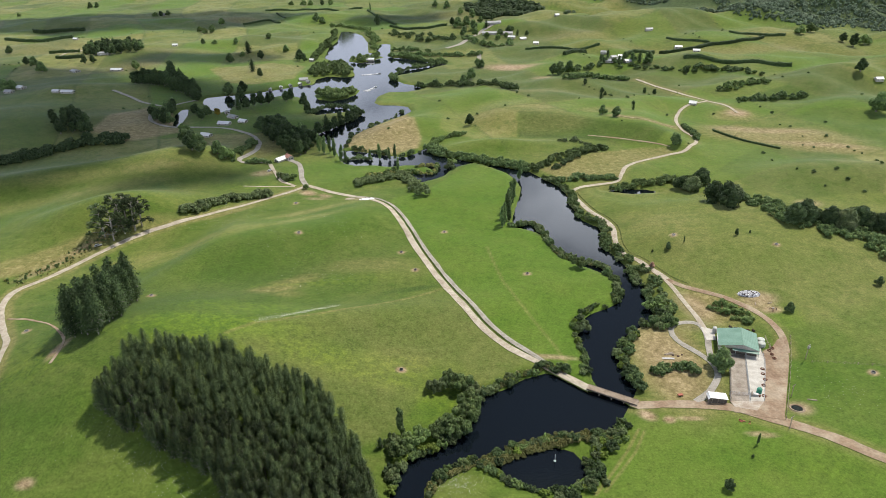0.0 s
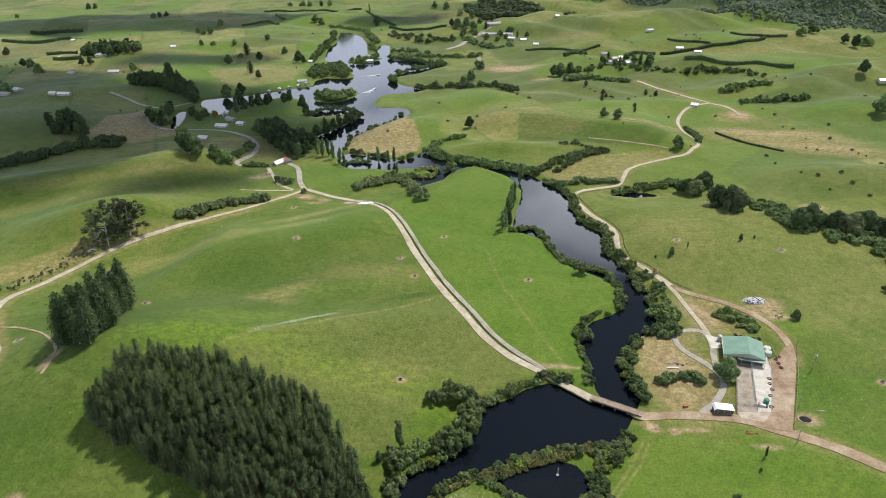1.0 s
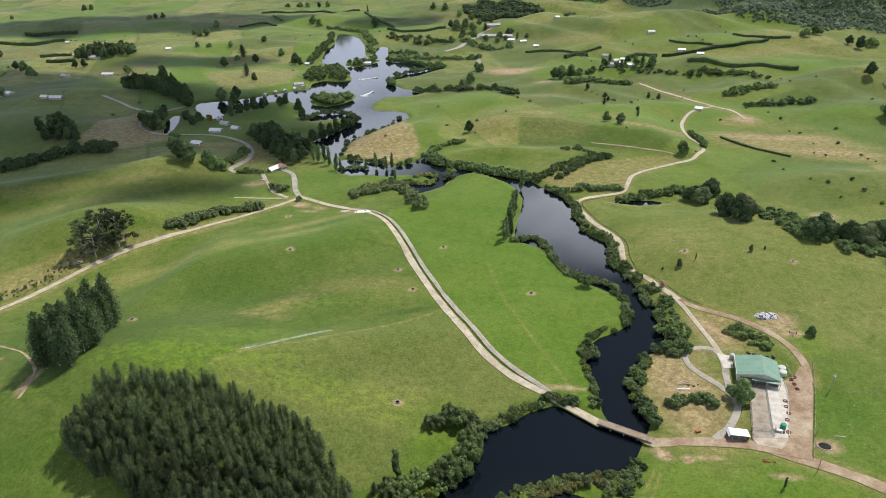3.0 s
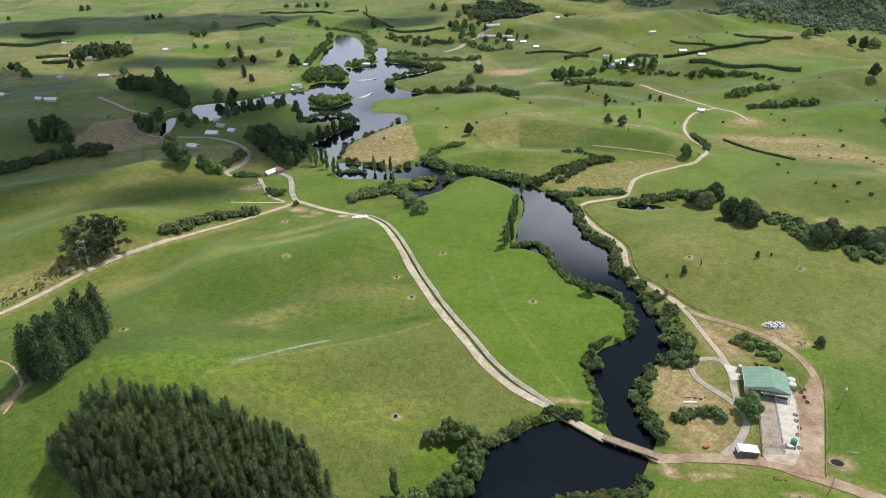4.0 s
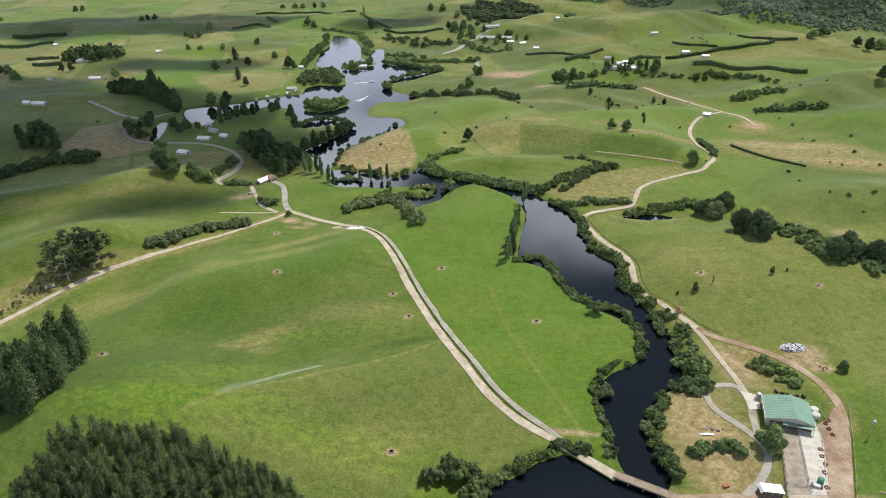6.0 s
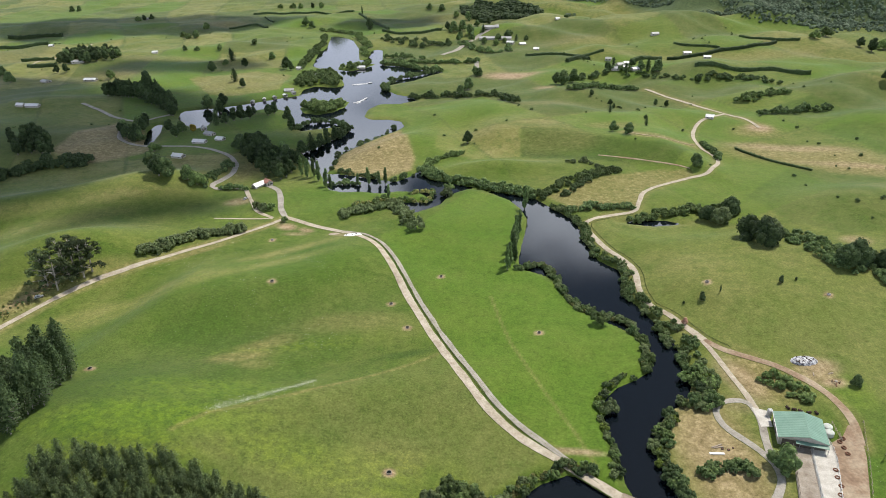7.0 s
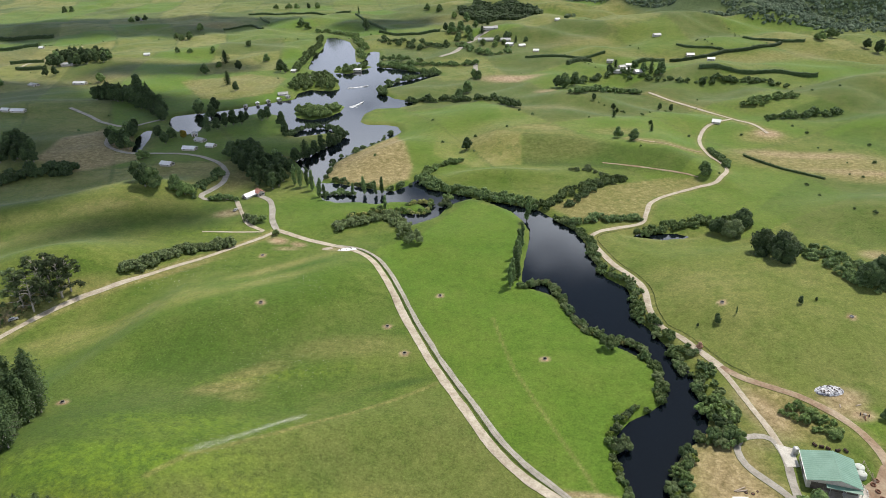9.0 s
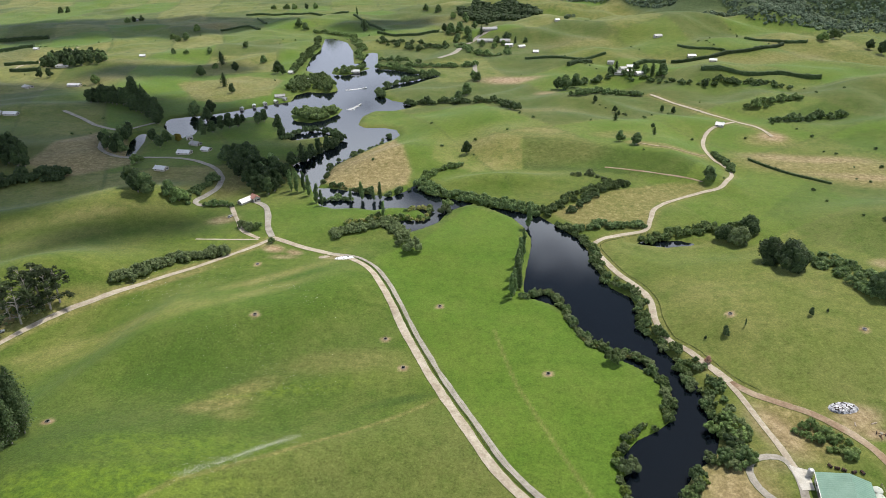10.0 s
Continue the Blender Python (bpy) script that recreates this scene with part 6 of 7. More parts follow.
for name, line, step, width, low, high, leaf in (
        ("creek_scrub", BELT_NORTH, 1.8, 8, 0.9, 1.7, BROAD_LEAF), ("creek_scrub", BELT_GULLY, 2.2, 8, 0.7, 1.4, BUSH_LEAF), ("creek_scrub", BELT_CREEK, 1.8, 9, 0.8, 1.5, BUSH_LEAF),
        ("creek_scrub", BELT_CREEKTWO, 2.5, 6, 0.7, 1.2, BROAD_LEAF), ("creek_scrub", BELT_RACE, 3, 8, 0.5, 1.2, GREY_LEAF), ("creek_scrub", BELT_BEND_N, 2.0, 6, 0.8, 1.5, BROAD_LEAF),
        ("willow_thicket", BELT_SPIT, 1.9, 9, 1.0, 1.7, GREY_LEAF), ("spit_scrub", BELT_SPITTWO, 3.0, 4, 0.5, 1.0, REED), ("spit_scrub", BELT_SPITTWO, 4.0, 5, 0.6, 1.2, BUSH_LEAF),
        ("bank_scrub", BELT_RIVERS, 2.0, 4, 0.6, 1.2, BROAD_LEAF), ("willow_hedge", BELT_ROAD, 1.8, 5, 1.2, 2.1, GREY_LEAF), ("gully_scrub", BELT_RIGHT, 1.9, 9, 0.8, 1.5, BUSH_LEAF),
        ("gully_scrub", BELT_RIGHTTWO, 0.9, 22, 0.6, 1.5, BROAD_LEAF), ("valley_scrub", BELT_LEFT, 1.3, 20, 1.1, 2.3, CONIFER_LEAF), ("roadside_bushes", BELT_TURN, 2.0, 5, 0.8, 1.4, BROAD_LEAF),
        ("shed_scrub", BELT_SCRUB, 0.9, 9, 0.5, 1.1, BUSH_LEAF), ("shed_scrub", BELT_SCRUBTWO, 1.0, 4, 0.5, 1.1, BROAD_LEAF), ("golden_shore_scrub", BELT_GOLD_S, 4.0, 3, 0.5, 1.4, BROAD_LEAF),
        ("golden_shore_scrub", BELT_GOLD, 5.0, 4, 0.5, 1.3, BROAD_LEAF), ("drive_shrubs", BELT_LOOP, 2.4, 8, 0.8, 1.5, BROAD_LEAF), ("drive_shrubs", BELT_HOUSES, 3, 5, 0.8, 1.4, BROAD_LEAF)):
    thicket(name, along(line, step, width, rng), SMALL, leaf, "dense mixed scrub along the bank", low, high, rng)
for line, step, width, leaf in ((BELT_LAKE_E, 4, 9, BROAD_LEAF), (BELT_LAKE_N, 4, 6, BROAD_LEAF), (BELT_POINT, 4, 5, BROAD_LEAF), (BELT_POINTTWO, 4, 5, BROAD_LEAF), (BELT_FARLAKE, 5, 10, BUSH_LEAF), (BELT_FARWEST, 5, 10, BUSH_LEAF),
                                (BELT_TOP, 4, 30, BROAD_LEAF), (BELT_TOPTWO, 4, 30, BROAD_LEAF), (BELT_PENIN, 4, 5, CONIFER_LEAF), (BELT_PENINS, 4, 6, CONIFER_LEAF), (BELT_FARR, 4, 10, BROAD_LEAF),
                                (BELT_FARRTWO, 5, 12, BROAD_LEAF), (BELT_FARRTHREE, 4, 9, BUSH_LEAF), (BELT_FARRFOUR, 5, 8, BROAD_LEAF), (BELT_HEAD, 5, 14, BROAD_LEAF)):
    thicket("far_scrub", along(line, step, width, rng), FAR, leaf, "far belt of dark trees and scrub", 0.55, 1.35, rng)
for poly, step, low, high, leaf in ((ISLAND_WOOD, 4.0, 0.8, 1.5, BUSH_LEAF), (LAKE_SCRUB, 7, 0.7, 1.4, BUSH_LEAF), (STRIP_WOOD, 6, 0.7, 1.2, BUSH_LEAF)):
    thicket("shore_wood", fill(poly, step, rng), FAR, leaf, "low mixed wood on the lake shore", low, high, rng)
verge = smooth_line(EAST_ROAD[7:21], 2.0)
verge_way = np.gradient(verge, axis=0)
verge_way /= np.linalg.norm(verge_way, axis=1)[:, None]
verge = verge + np.stack([verge_way[:, 1], -verge_way[:, 0]], 1) * 3.6
thicket("rank_grass", along(verge, 0.35, 0.6, rng), TUFTS, BROAD_LEAF, "rank dark grass along the track's fence line", 0.1, 0.2, rng, "grass")
between = race_mid + np.stack([-race_way[:, 1], race_way[:, 0]], 1) * (0.62 * apart_by)[:, None]
thicket("rank_grass", along(between[int(0.2 * len(between)):int(0.9 * len(between))], 0.35, 0.35, rng), TUFTS, BROAD_LEAF, "rank dark grass between the race and the track", 0.13, 0.22, rng, "grass")
thicket("reeds", along(REEDS_DAM, 0.2, 6.5, rng) + along(BELT_POND, 0.6, 4, rng) + along(BELT_WEST, 1.3, 2.5, rng) + along(BELT_DOWN, 0.9, 2.5, rng), TUFTS, REED, "yellowing reeds along the water's edge", 0.5, 1.1, rng, "reeds")
ROUGH_VERGE = [(-232, 298), (-226, 308), (-221, 317), (-215, 333), (-207, 347), (-196, 360)]
thicket("verge_scrub", along(ROUGH_VERGE, 1.2, 9, rng), TUFTS, BUSH_LEAF, "rough scrub on the eroded verge of the road", 0.3, 0.9, rng)
thicket("verge_grass", along(ROUGH_VERGE, 0.8, 12, rng), TUFTS, REED, "dry tussocks on the eroded verge of the road", 0.25, 0.6, rng, "grass")
thicket("field_shrubs", FIELD_BUSHES, FAR, BROAD_LEAF, "scattered dark shrubs in rolling pasture", 0.2, 0.42, rng)
bx, by = rng.uniform(-700, 900, 9000), rng.uniform(560, 1350, 9000)
bu = (bx * pc + by * ps) / 92 + 0.22 * np.sin(by / 110) + 0.1 * np.sin(bx / 60)
bv = (by * pc - bx * ps) / 120 + 0.2 * np.sin(bx / 130 + 1)
edge_row = (np.minimum(np.abs(bu - np.round(bu)) * 92, np.abs(bv - np.round(bv)) * 120) < 2.2) & (np.sin(np.round(bu) * 5.3 + np.round(bv) * 3.1 + bx / 60) > 0.55) & (from_water(bx, by) > 8) & (np.abs(bx) < 0.75 * by)
thicket("boundary_shrubs", list(zip(bx[edge_row], by[edge_row]))[:260], FAR, BROAD_LEAF, "low dark shrubs along far paddock boundaries", 0.2, 0.42, rng)
# bush on the ranges
hx, hy = rng.uniform(150, 1250, 60000), rng.uniform(1040, 2100, 60000)
back = behind_foot(hx, hy)
clump = np.sin(hx / 47 + 1.7 * np.sin(hy / 83)) + np.sin(hy / 39 + 1.3 * np.sin(hx / 57)) + 0.8 * np.sin(hx / 23 + hy / 31)
thick = stretch(hx / hy, 0.30, 0.46)
keep = (back > rng.uniform(-6, 14, back.size)) & (back < 480) & (clump > 1.2 * (1 - np.abs(np.sin(hx / 50 + hy / 260 + 0.9 * np.sin(hy / 150)))) + 0.1 - 2.1 * thick - 0.5 * stretch(back, 60, 10) * thick) & (hx < 0.78 * hy)
thicket("range_bush", list(zip(hx[keep], hy[keep]))[:22000], LUMPS, BUSH_DARK, "dark native bush on the steep hills", 0.22, 0.6, rng)
# dark wood on a rise beyond the village
wx, wy = rng.uniform(45, 215, 900), rng.uniform(1320, 1500, 900)
wood = (np.hypot((wx - 125) / 80, (wy - 1400) / 70) + 0.25 * np.sin(wx / 11) * np.sin(wy / 17) < 0.9)
thicket("hill_wood", list(zip(wx[wood], wy[wood])), LUMPS, CONIFER_LEAF, "dark conifer wood on a rise beyond the village", 0.7, 1.3, rng)


def hedge(line, width, height, name="hedge"):
    """A clipped shelter belt: a solid uneven hedge with leafy faces."""
    mid = smooth_line(line, 3.0)
    way = np.gradient(mid, axis=0)
    way /= np.linalg.norm(way, axis=1)[:, None] + 1e-9
    side = np.stack([way[:, 1], -way[:, 0]], 1)
    prof = ((-0.5, 0), (-0.52, 0.45), (-0.42, 0.92), (0, 1.02), (0.42, 0.92), (0.52, 0.45), (0.5, 0))
    v = []
    z0 = ground_height(mid[:, 0], mid[:, 1])
    for p, s, z in zip(mid, side, z0):
        grow = rng.uniform(0.85, 1.15)
        for a, h in prof:
            j = rng.uniform(-0.08, 0.08, 2)
            v.append((p[0] + s[0] * (a + j[0]) * width, p[1] + s[1] * (a + j[0]) * width, z - 0.4 + (h + j[1] * 0.6) * height * grow + 0.4 * (h > 0)))
    w = len(prof)
    f = [(i * w + k, i * w + k + 1, (i + 1) * w + k + 1, (i + 1) * w + k) for i in range(len(mid) - 1) for k in range(w - 1)]
    f += [tuple(range(w))[::-1], tuple((len(mid) - 1) * w + k for k in range(w))]
    pv = np.array(v)
    at = pv[rng.randint(0, len(pv), len(pv) * 2)] + rng.normal(0, 0.3, (len(pv) * 2, 3))
    body = join([(pv, f), leaf_spray(rng, at, np.tile((0, 0, 1.0), (len(at), 1)), 0.7)])
    return tagged(mesh_object(name, *body, CONIFER_LEAF), "long clipped dark green shelter hedge between fields", "hedge", "shelter hedges")


for line, w, h in ((HEDGE_A, 7, 6), (HEDGE_B, 6.5, 5), (HEDGE_C, 4, 3.5), (HEDGE_D, 6.5, 5.5), (HEDGE_E, 5, 4), (HEDGE_F, 7, 6), (HEDGE_G, 8, 8), (HEDGE_H, 7, 7), (HEDGE_I, 5, 6), (HEDGE_J, 5, 6), (HEDGE_K, 2.2, 2.0),
                   (HEDGE_L, 5, 4), (HEDGE_M, 4, 4), (HEDGE_N, 4, 4), (HEDGE_O, 6, 5), (HEDGE_P, 5, 5), (HEDGE_Q, 9, 6), (HEDGE_R, 5, 5)):
    hedge(line, 0.7 * w, 0.75 * h)


def flowers(line, width, count):
    """White flower heads in the grass."""
    p = smooth_line(line, 0.5)
    p = p[rng.randint(0, len(p), count)] + rng.normal(0, 1, (count, 2)) * width
    z = ground_height(p[:, 0], p[:, 1]) + 0.12
    v, f = leaf_spray(rng, np.column_stack([p, z]), np.tile((0, 0, 3.0), (count, 1)), 0.12)
    return tagged(mesh_object("wildflowers", v, f, WHITE_FLOWER), "scattered white wildflowers in grass", "flowers", kind="stuff")


flowers(FLOWERS, 0.7, 700)
flowers(FLOWERS, 2.0, 500)
flowers(FLOWERS_NEAR, 5, 260)
flowers(FLOWERS_RIGHT, 5, 110)
flowers(FLOWERS_POND, 2.5, 320)
flowers(FLOWERS_HILL, 7, 260)
flowers([(-95, 372), (-76, 370), (-58, 345)], 3.5, 160)
flowers([(-110, 330), (-80, 318), (-62, 300), (-85, 285)], 9, 260)
flowers([(-150, 392), (-165, 385), (-140, 408)], 5, 200)
flowers([(-112, 168), (-95, 160), (-82, 150)], 3, 220)


# ---- buildings ----
def box(bm, x0, y0, z0, x1, y1, z1, m=None):
    made = bmesh.ops.create_cube(bm, size=1.0, matrix=Matrix.Translation(((x0 + x1) / 2, (y0 + y1) / 2, (z0 + z1) / 2)) @ Matrix.Diagonal((x1 - x0, y1 - y0, z1 - z0, 1)))
    if m is not None:
        bmesh.ops.transform(bm, matrix=m, verts=made["verts"])
    return made["verts"]


def boxed(name, dims, mat, parent, label="", bevel=0.0):
    bm = bmesh.new()
    box(bm, *dims)
    if bevel:
        bmesh.ops.bevel(bm, geom=bm.edges[:], offset=bevel, segments=1, affect="EDGES")
    return part(name, bm, mat, parent, label)


def drum(name, r, z0, z1, mat, parent=None, dome=0.0, sides=20, at=(0, 0), label=""):
    bm = bmesh.new()
    rings = [(r, z0), (r, z1)] + ([(r * 0.92, z1 + dome * 0.4), (r * 0.55, z1 + dome * 0.85), (r * 0.15, z1 + dome)] if dome else [(r * 0.9, z1 + 0.03)])
    loops = [[bm.verts.new((at[0] + q * math.cos(2 * math.pi * k / sides), at[1] + q * math.sin(2 * math.pi * k / sides), z)) for k in range(sides)] for q, z in rings]
    for a, b in zip(loops, loops[1:]):
        for k in range(sides):
            bm.faces.new((a[k], a[(k + 1) % sides], b[(k + 1) % sides], b[k]))
    bm.faces.new(loops[-1])
    bm.faces.new(loops[0][::-1])
    return part(name, bm, mat, parent, label)


def roof_slope(x_low, x_high, z_low, z_high, y0, y1, mat, parent, rib=0.9):
    """One roof slope of ribbed sheet, falling along x."""
    bm = bmesh.new()
    n = max(3, int((y1 - y0) / rib))
    top, low = [], []
    for i in range(2 * n + 1):
        y = y0 + (y1 - y0) * i / (2 * n)
        lift = 0.06 if i % 2 else 0.0
        top.append((bm.verts.new((x_low, y, z_low + lift)), bm.verts.new((x_high, y, z_high + lift))))
        low.append((bm.verts.new((x_low, y, z_low - 0.12)), bm.verts.new((x_high, y, z_high - 0.12))))
    for i in range(2 * n):
        bm.faces.new((top[i][0], top[i][1], top[i + 1][1], top[i + 1][0]))
        bm.faces.new((low[i + 1][0], low[i + 1][1], low[i][1], low[i][0]))
        bm.faces.new((top[i][0], top[i + 1][0], low[i + 1][0], low[i][0]))
    for i in (0, 2 * n):
        bm.faces.new((top[i][0], low[i][0], low[i][1], top[i][1]))
    bmesh.ops.recalc_face_normals(bm, faces=bm.faces[:])
    return part("roof_slope", bm, mat, parent)


def gabled(name, x, y, w, d, h, turn, roof, wall, label, category="house", ridge=0.0, rise=1.6, windows=2, eave=0.45, fancy=True):
    """A gabled building; its ridge runs along its own y."""
    root = tagged(new(name), label, category)
    z = float(ground_height(np.array([x]), np.array([y]))[0])
    root.matrix_world = pose(x, y, z - 0.05, 0, 0, turn)
    bm = bmesh.new()
    t = 0.2
    pts = [(-w / 2, 0), (w / 2, 0), (w / 2, h), (ridge, h + rise), (-w / 2, h)]
    ends = [[bm.verts.new((px, yy, pz if pz else -0.6)) for px, pz in pts] for yy in (-d / 2, d / 2)]
    bm.faces.new(ends[0])
    bm.faces.new(ends[1][::-1])
    for k in (0, 1, 4):
        bm.faces.new((ends[0][k], ends[1][k], ends[1][(k + 1) % 5], ends[0][(k + 1) % 5]))
    bmesh.ops.recalc_face_normals(bm, faces=bm.faces[:])
    part("wall", bm, wall, root)
    sl, sr = rise / (w / 2 + ridge), rise / (w / 2 - ridge)
    roof_slope(-w / 2 - eave, ridge, h - sl * eave + 0.14, h + rise + 0.14, -d / 2 - eave, d / 2 + eave, roof, root)
    roof_slope(w / 2 + eave, ridge, h - sr * eave + 0.14, h + rise + 0.14, -d / 2 - eave, d / 2 + eave, roof, root)
    boxed("ridge_cap", (ridge - 0.16, -d / 2 - eave, h + rise + 0.16, ridge + 0.16, d / 2 + eave, h + rise + 0.26), roof, root)
    if fancy:
        door = boxed("door", (-w * 0.2 - 0.45, -d / 2 - 0.06, -0.1, -w * 0.2 + 0.45, -d / 2 + 0.02, 2.0), DARK_WALL, root)
        boxed("handle", (-w * 0.2 + 0.28, -d / 2 - 0.12, 0.95, -w * 0.2 + 0.38, -d / 2 - 0.06, 1.05), STEEL, door)
        for k in range(windows):
            px = w * (0.05 + 0.36 * (k + 0.5) / windows)
            frame_ = boxed("window", (px - 0.58, -d / 2 - 0.05, 0.82, px + 0.58, -d / 2 + 0.02, 1.98), TANK_WHITE, root)
            boxed("pane", (px - 0.5, -d / 2 - 0.07, 0.9, px + 0.5, -d / 2 - 0.054, 1.9), GLASS, frame_)
        for k in range(windows):
            py = d * (-0.3 + 0.6 * k / max(1, windows - 1))
            frame_ = boxed("window", (-w / 2 - 0.05, py - 0.68, 0.82, -w / 2 + 0.02, py + 0.68, 1.98), TANK_WHITE, root)
            boxed("pane", (-w / 2 - 0.07, py - 0.6, 0.9, -w / 2 - 0.054, py + 0.6, 1.9), GLASS, frame_)
    return root


# milking shed
SHED = gabled("milking_shed", 125.7, 234.6, 15.4, 13.0, 3.6, -18, GREEN_ROOF, CREAM_WALL, "milking shed with green ribbed steel roof", "farm shed", ridge=1.5, rise=1.9, fancy=False)
# dark panel over the wall: the open front's inner shade as colour
boxed("opening_shade", (-6.6, -6.56, -0.1, 7.2, -6.48, 2.9), DARK_WALL, SHED, "dark panel standing for the shade inside the open front")
bm = bmesh.new()
for p in ((-2.5, -6.9, 3.5), (8.0, -6.9, 3.3), (8.0, -8.3, 2.95), (-2.5, -8.3, 3.15), (-2.5, -6.9, 3.38), (8.0, -6.9, 3.18), (8.0, -8.3, 2.83), (-2.5, -8.3, 3.03)):
    bm.verts.new(p)
bm.verts.ensure_lookup_table()
for q in ((0, 3, 2, 1), (4, 5, 6, 7), (0, 1, 5, 4), (1, 2, 6, 5), (2, 3, 7, 6), (3, 0, 4, 7)):
    bm.faces.new([bm.verts[i] for i in q])
part("canopy", bm, GREEN_ROOF, SHED, "lean-to canopy in green steel")
for px in (-1.2, 3.2, 7.8):
    boxed("post", (px - 0.08, -8.2, -0.2, px + 0.08, -8.04, 2.9), STEEL, SHED)
boxed("side_door", (-7.78, -1.5, -0.1, -7.68, 1.2, 2.4), DARK_WALL, SHED)
boxed("side_window", (-7.78, 3.0, 1.0, -7.68, 4.6, 2.0), GLASS, SHED)
boxed("gutter", (-8.35, -6.9, 3.5, -8.18, 6.9, 3.66), STEEL, SHED)

# small white-roofed shed
LOW_SHED = gabled("calf_shed", 104, 199.7, 6.8, 3.3, 2.2, -6, WHITE_ROOF, DARK_WALL, "small white-roofed dark timber shed", "farm shed", ridge=-3.0, rise=0.5, fancy=False, eave=0.3)
for px in (-2.2, 0.0, 2.2):
    boxed("bay_post", (px - 0.07, -1.76, -0.1, px + 0.07, -1.62, 2.1), TIMBER, LOW_SHED)


def tank(x, y, r, h, mat, label, lid=TANK_WHITE):
    root = tagged(new("water_tank"), label, "tank")
    root.matrix_world = pose(x, y, float(ground_height(np.array([x]), np.array([y]))[0]) - 0.05, 0, 0, 20)
    drum("shell", r, 0, h, mat, root, dome=0.42)
    drum("hatch", 0.28, h + 0.3, h + 0.52, lid, root, sides=10, at=(r * 0.35, 0))
    for k in range(2):
        drum("hoop", r + 0.03, h * (0.3 + 0.35 * k), h * (0.3 + 0.35 * k) + 0.08, mat, root)
    return root


tank(137.5, 237.4, 1.6, 1.6, TANK_WHITE, "round pale plastic water tank beside the shed")
tank(136.5, 234.4, 1.6, 1.6, TANK_WHITE, "round pale plastic water tank beside the shed")
tank(120.2, 245.6, 1.0, 2.7, STEEL, "stainless steel milk vat beside the shed")
tank(121.6, 202.6, 1.0, 2.3, TANK_GREEN, "dark green plastic tank on the yard", TANK_GREEN)


def slab(name, poly, mat, label, lift, thick=0.3, category="pavement"):
    """A paved or trodden patch with a shallow edge."""
    p = np.array(poly)
    c = p.mean(0)
    pts = []
    for a, b in zip(p, np.roll(p, -1, 0)):
        n = max(2, int(np.linalg.norm(b - a) / 3))
        pts += [tuple(a + (b - a) * k / n) for k in range(n)]
    bm = bmesh.new()
    xs, ys = np.array([q[0] for q in pts]), np.array([q[1] for q in pts])
    zs = ground_height(xs, ys)
    top = [bm.verts.new((x, y, z + lift)) for x, y, z in zip(xs, ys, zs)]
    low = [bm.verts.new((x, y, z + lift - thick)) for x, y, z in zip(xs, ys, zs)]
    bm.faces.new(top)
    for k in range(len(top)):
        bm.faces.new((low[k], low[(k + 1) % len(top)], top[(k + 1) % len(top)], top[k]))
    bmesh.ops.triangulate(bm, faces=[f for f in bm.faces if len(f.verts) > 4])
    me = bpy.data.meshes.new(name)
    bm.to_mesh(me)
    bm.free()
    me.materials.append(mat)
    return tagged(new(name, me), label, category, kind="structure")


slab("pavement_1", YARD_DIRT, DIRT, "reddish trodden dirt cattle yard", 0.30)
slab("pavement_2", YARD_RACE, MUDDY, "stained concrete holding yard behind the shed", 0.42)
slab("pavement_3", YARD_PAD, CONCRETE, "pale concrete feed pad with cracked joints", 0.46)
slab("pavement_4", YARD_APRON, DUSTY, "pale concrete apron at the yard's end", 0.38)
slab("pavement_5", YARD_FRONT, CONCRETE, "pale concrete forecourt beside the shed", 0.30)


def rail_fence(points, height, rails, gap, mat, label, name="rail_fence", lift=0.35, thick=0.05):
    root = tagged(new(name), label, "fence")
    p = smooth_line(points, gap) if len(points) > 2 else np.array([np.array(points[0]) + (np.array(points[1]) - np.array(points[0])) * k for k in np.linspace(0, 1, max(2, int(np.linalg.norm(np.array(points[1]) - np.array(points[0])) / gap)))])
    z = ground_height(p[:, 0], p[:, 1]) + lift
    for (x, y), zz in zip(p, z):
        boxed("post", (x - 0.09, y - 0.09, zz - 0.6, x + 0.09, y + 0.09, zz + height), mat, root)
    for k in range(rails):
        h = height * (k + 1) / rails - 0.08
        v, f = tube([np.array((*q, zz + h)) for q, zz in zip(p, z)], [thick] * len(p), 4)
        mesh_object("rail", v, f, mat, root)
    return root


rail_fence([(127.2, 229.5), (116.4, 198.2)], 1.3, 3, 2.6, STEEL, "galvanised pipe rails beside the holding yard")
rail_fence([(121, 229.4), (109.4, 199.3)], 1.3, 3, 2.6, TIMBER, "timber rails along the holding yard")
rail_fence([(134.5, 231.6), (132.9, 223.1), (121.7, 198)], 1.1, 2, 2.6, STEEL, "pipe rails along the feed pad")
rail_fence([(110.1, 202.4), (116.6, 201.1)], 1.3, 3, 1.8, STEEL, "pipe gate across the holding yard")
rail_fence([(151.3, 239.1), (143.5, 222.1), (134.1, 204), (125, 187.3)], 1.1, 3, 4.0, TIMBER, "post and wire fence along the yard", thick=0.02)
rail_fence([(140.3, 234.7), (139, 230.8), (140.7, 240.2)], 1.0, 2, 2.5, TIMBER, "low timber fence beside the tanks")
rail_fence([(151.8, 221.3), (163.9, 218.8), (181.4, 216.5), (212, 214.3)], 1.1, 3, 5.0, TIMBER, "post and wire fence between the paddocks", lift=0.0, thick=0.015)

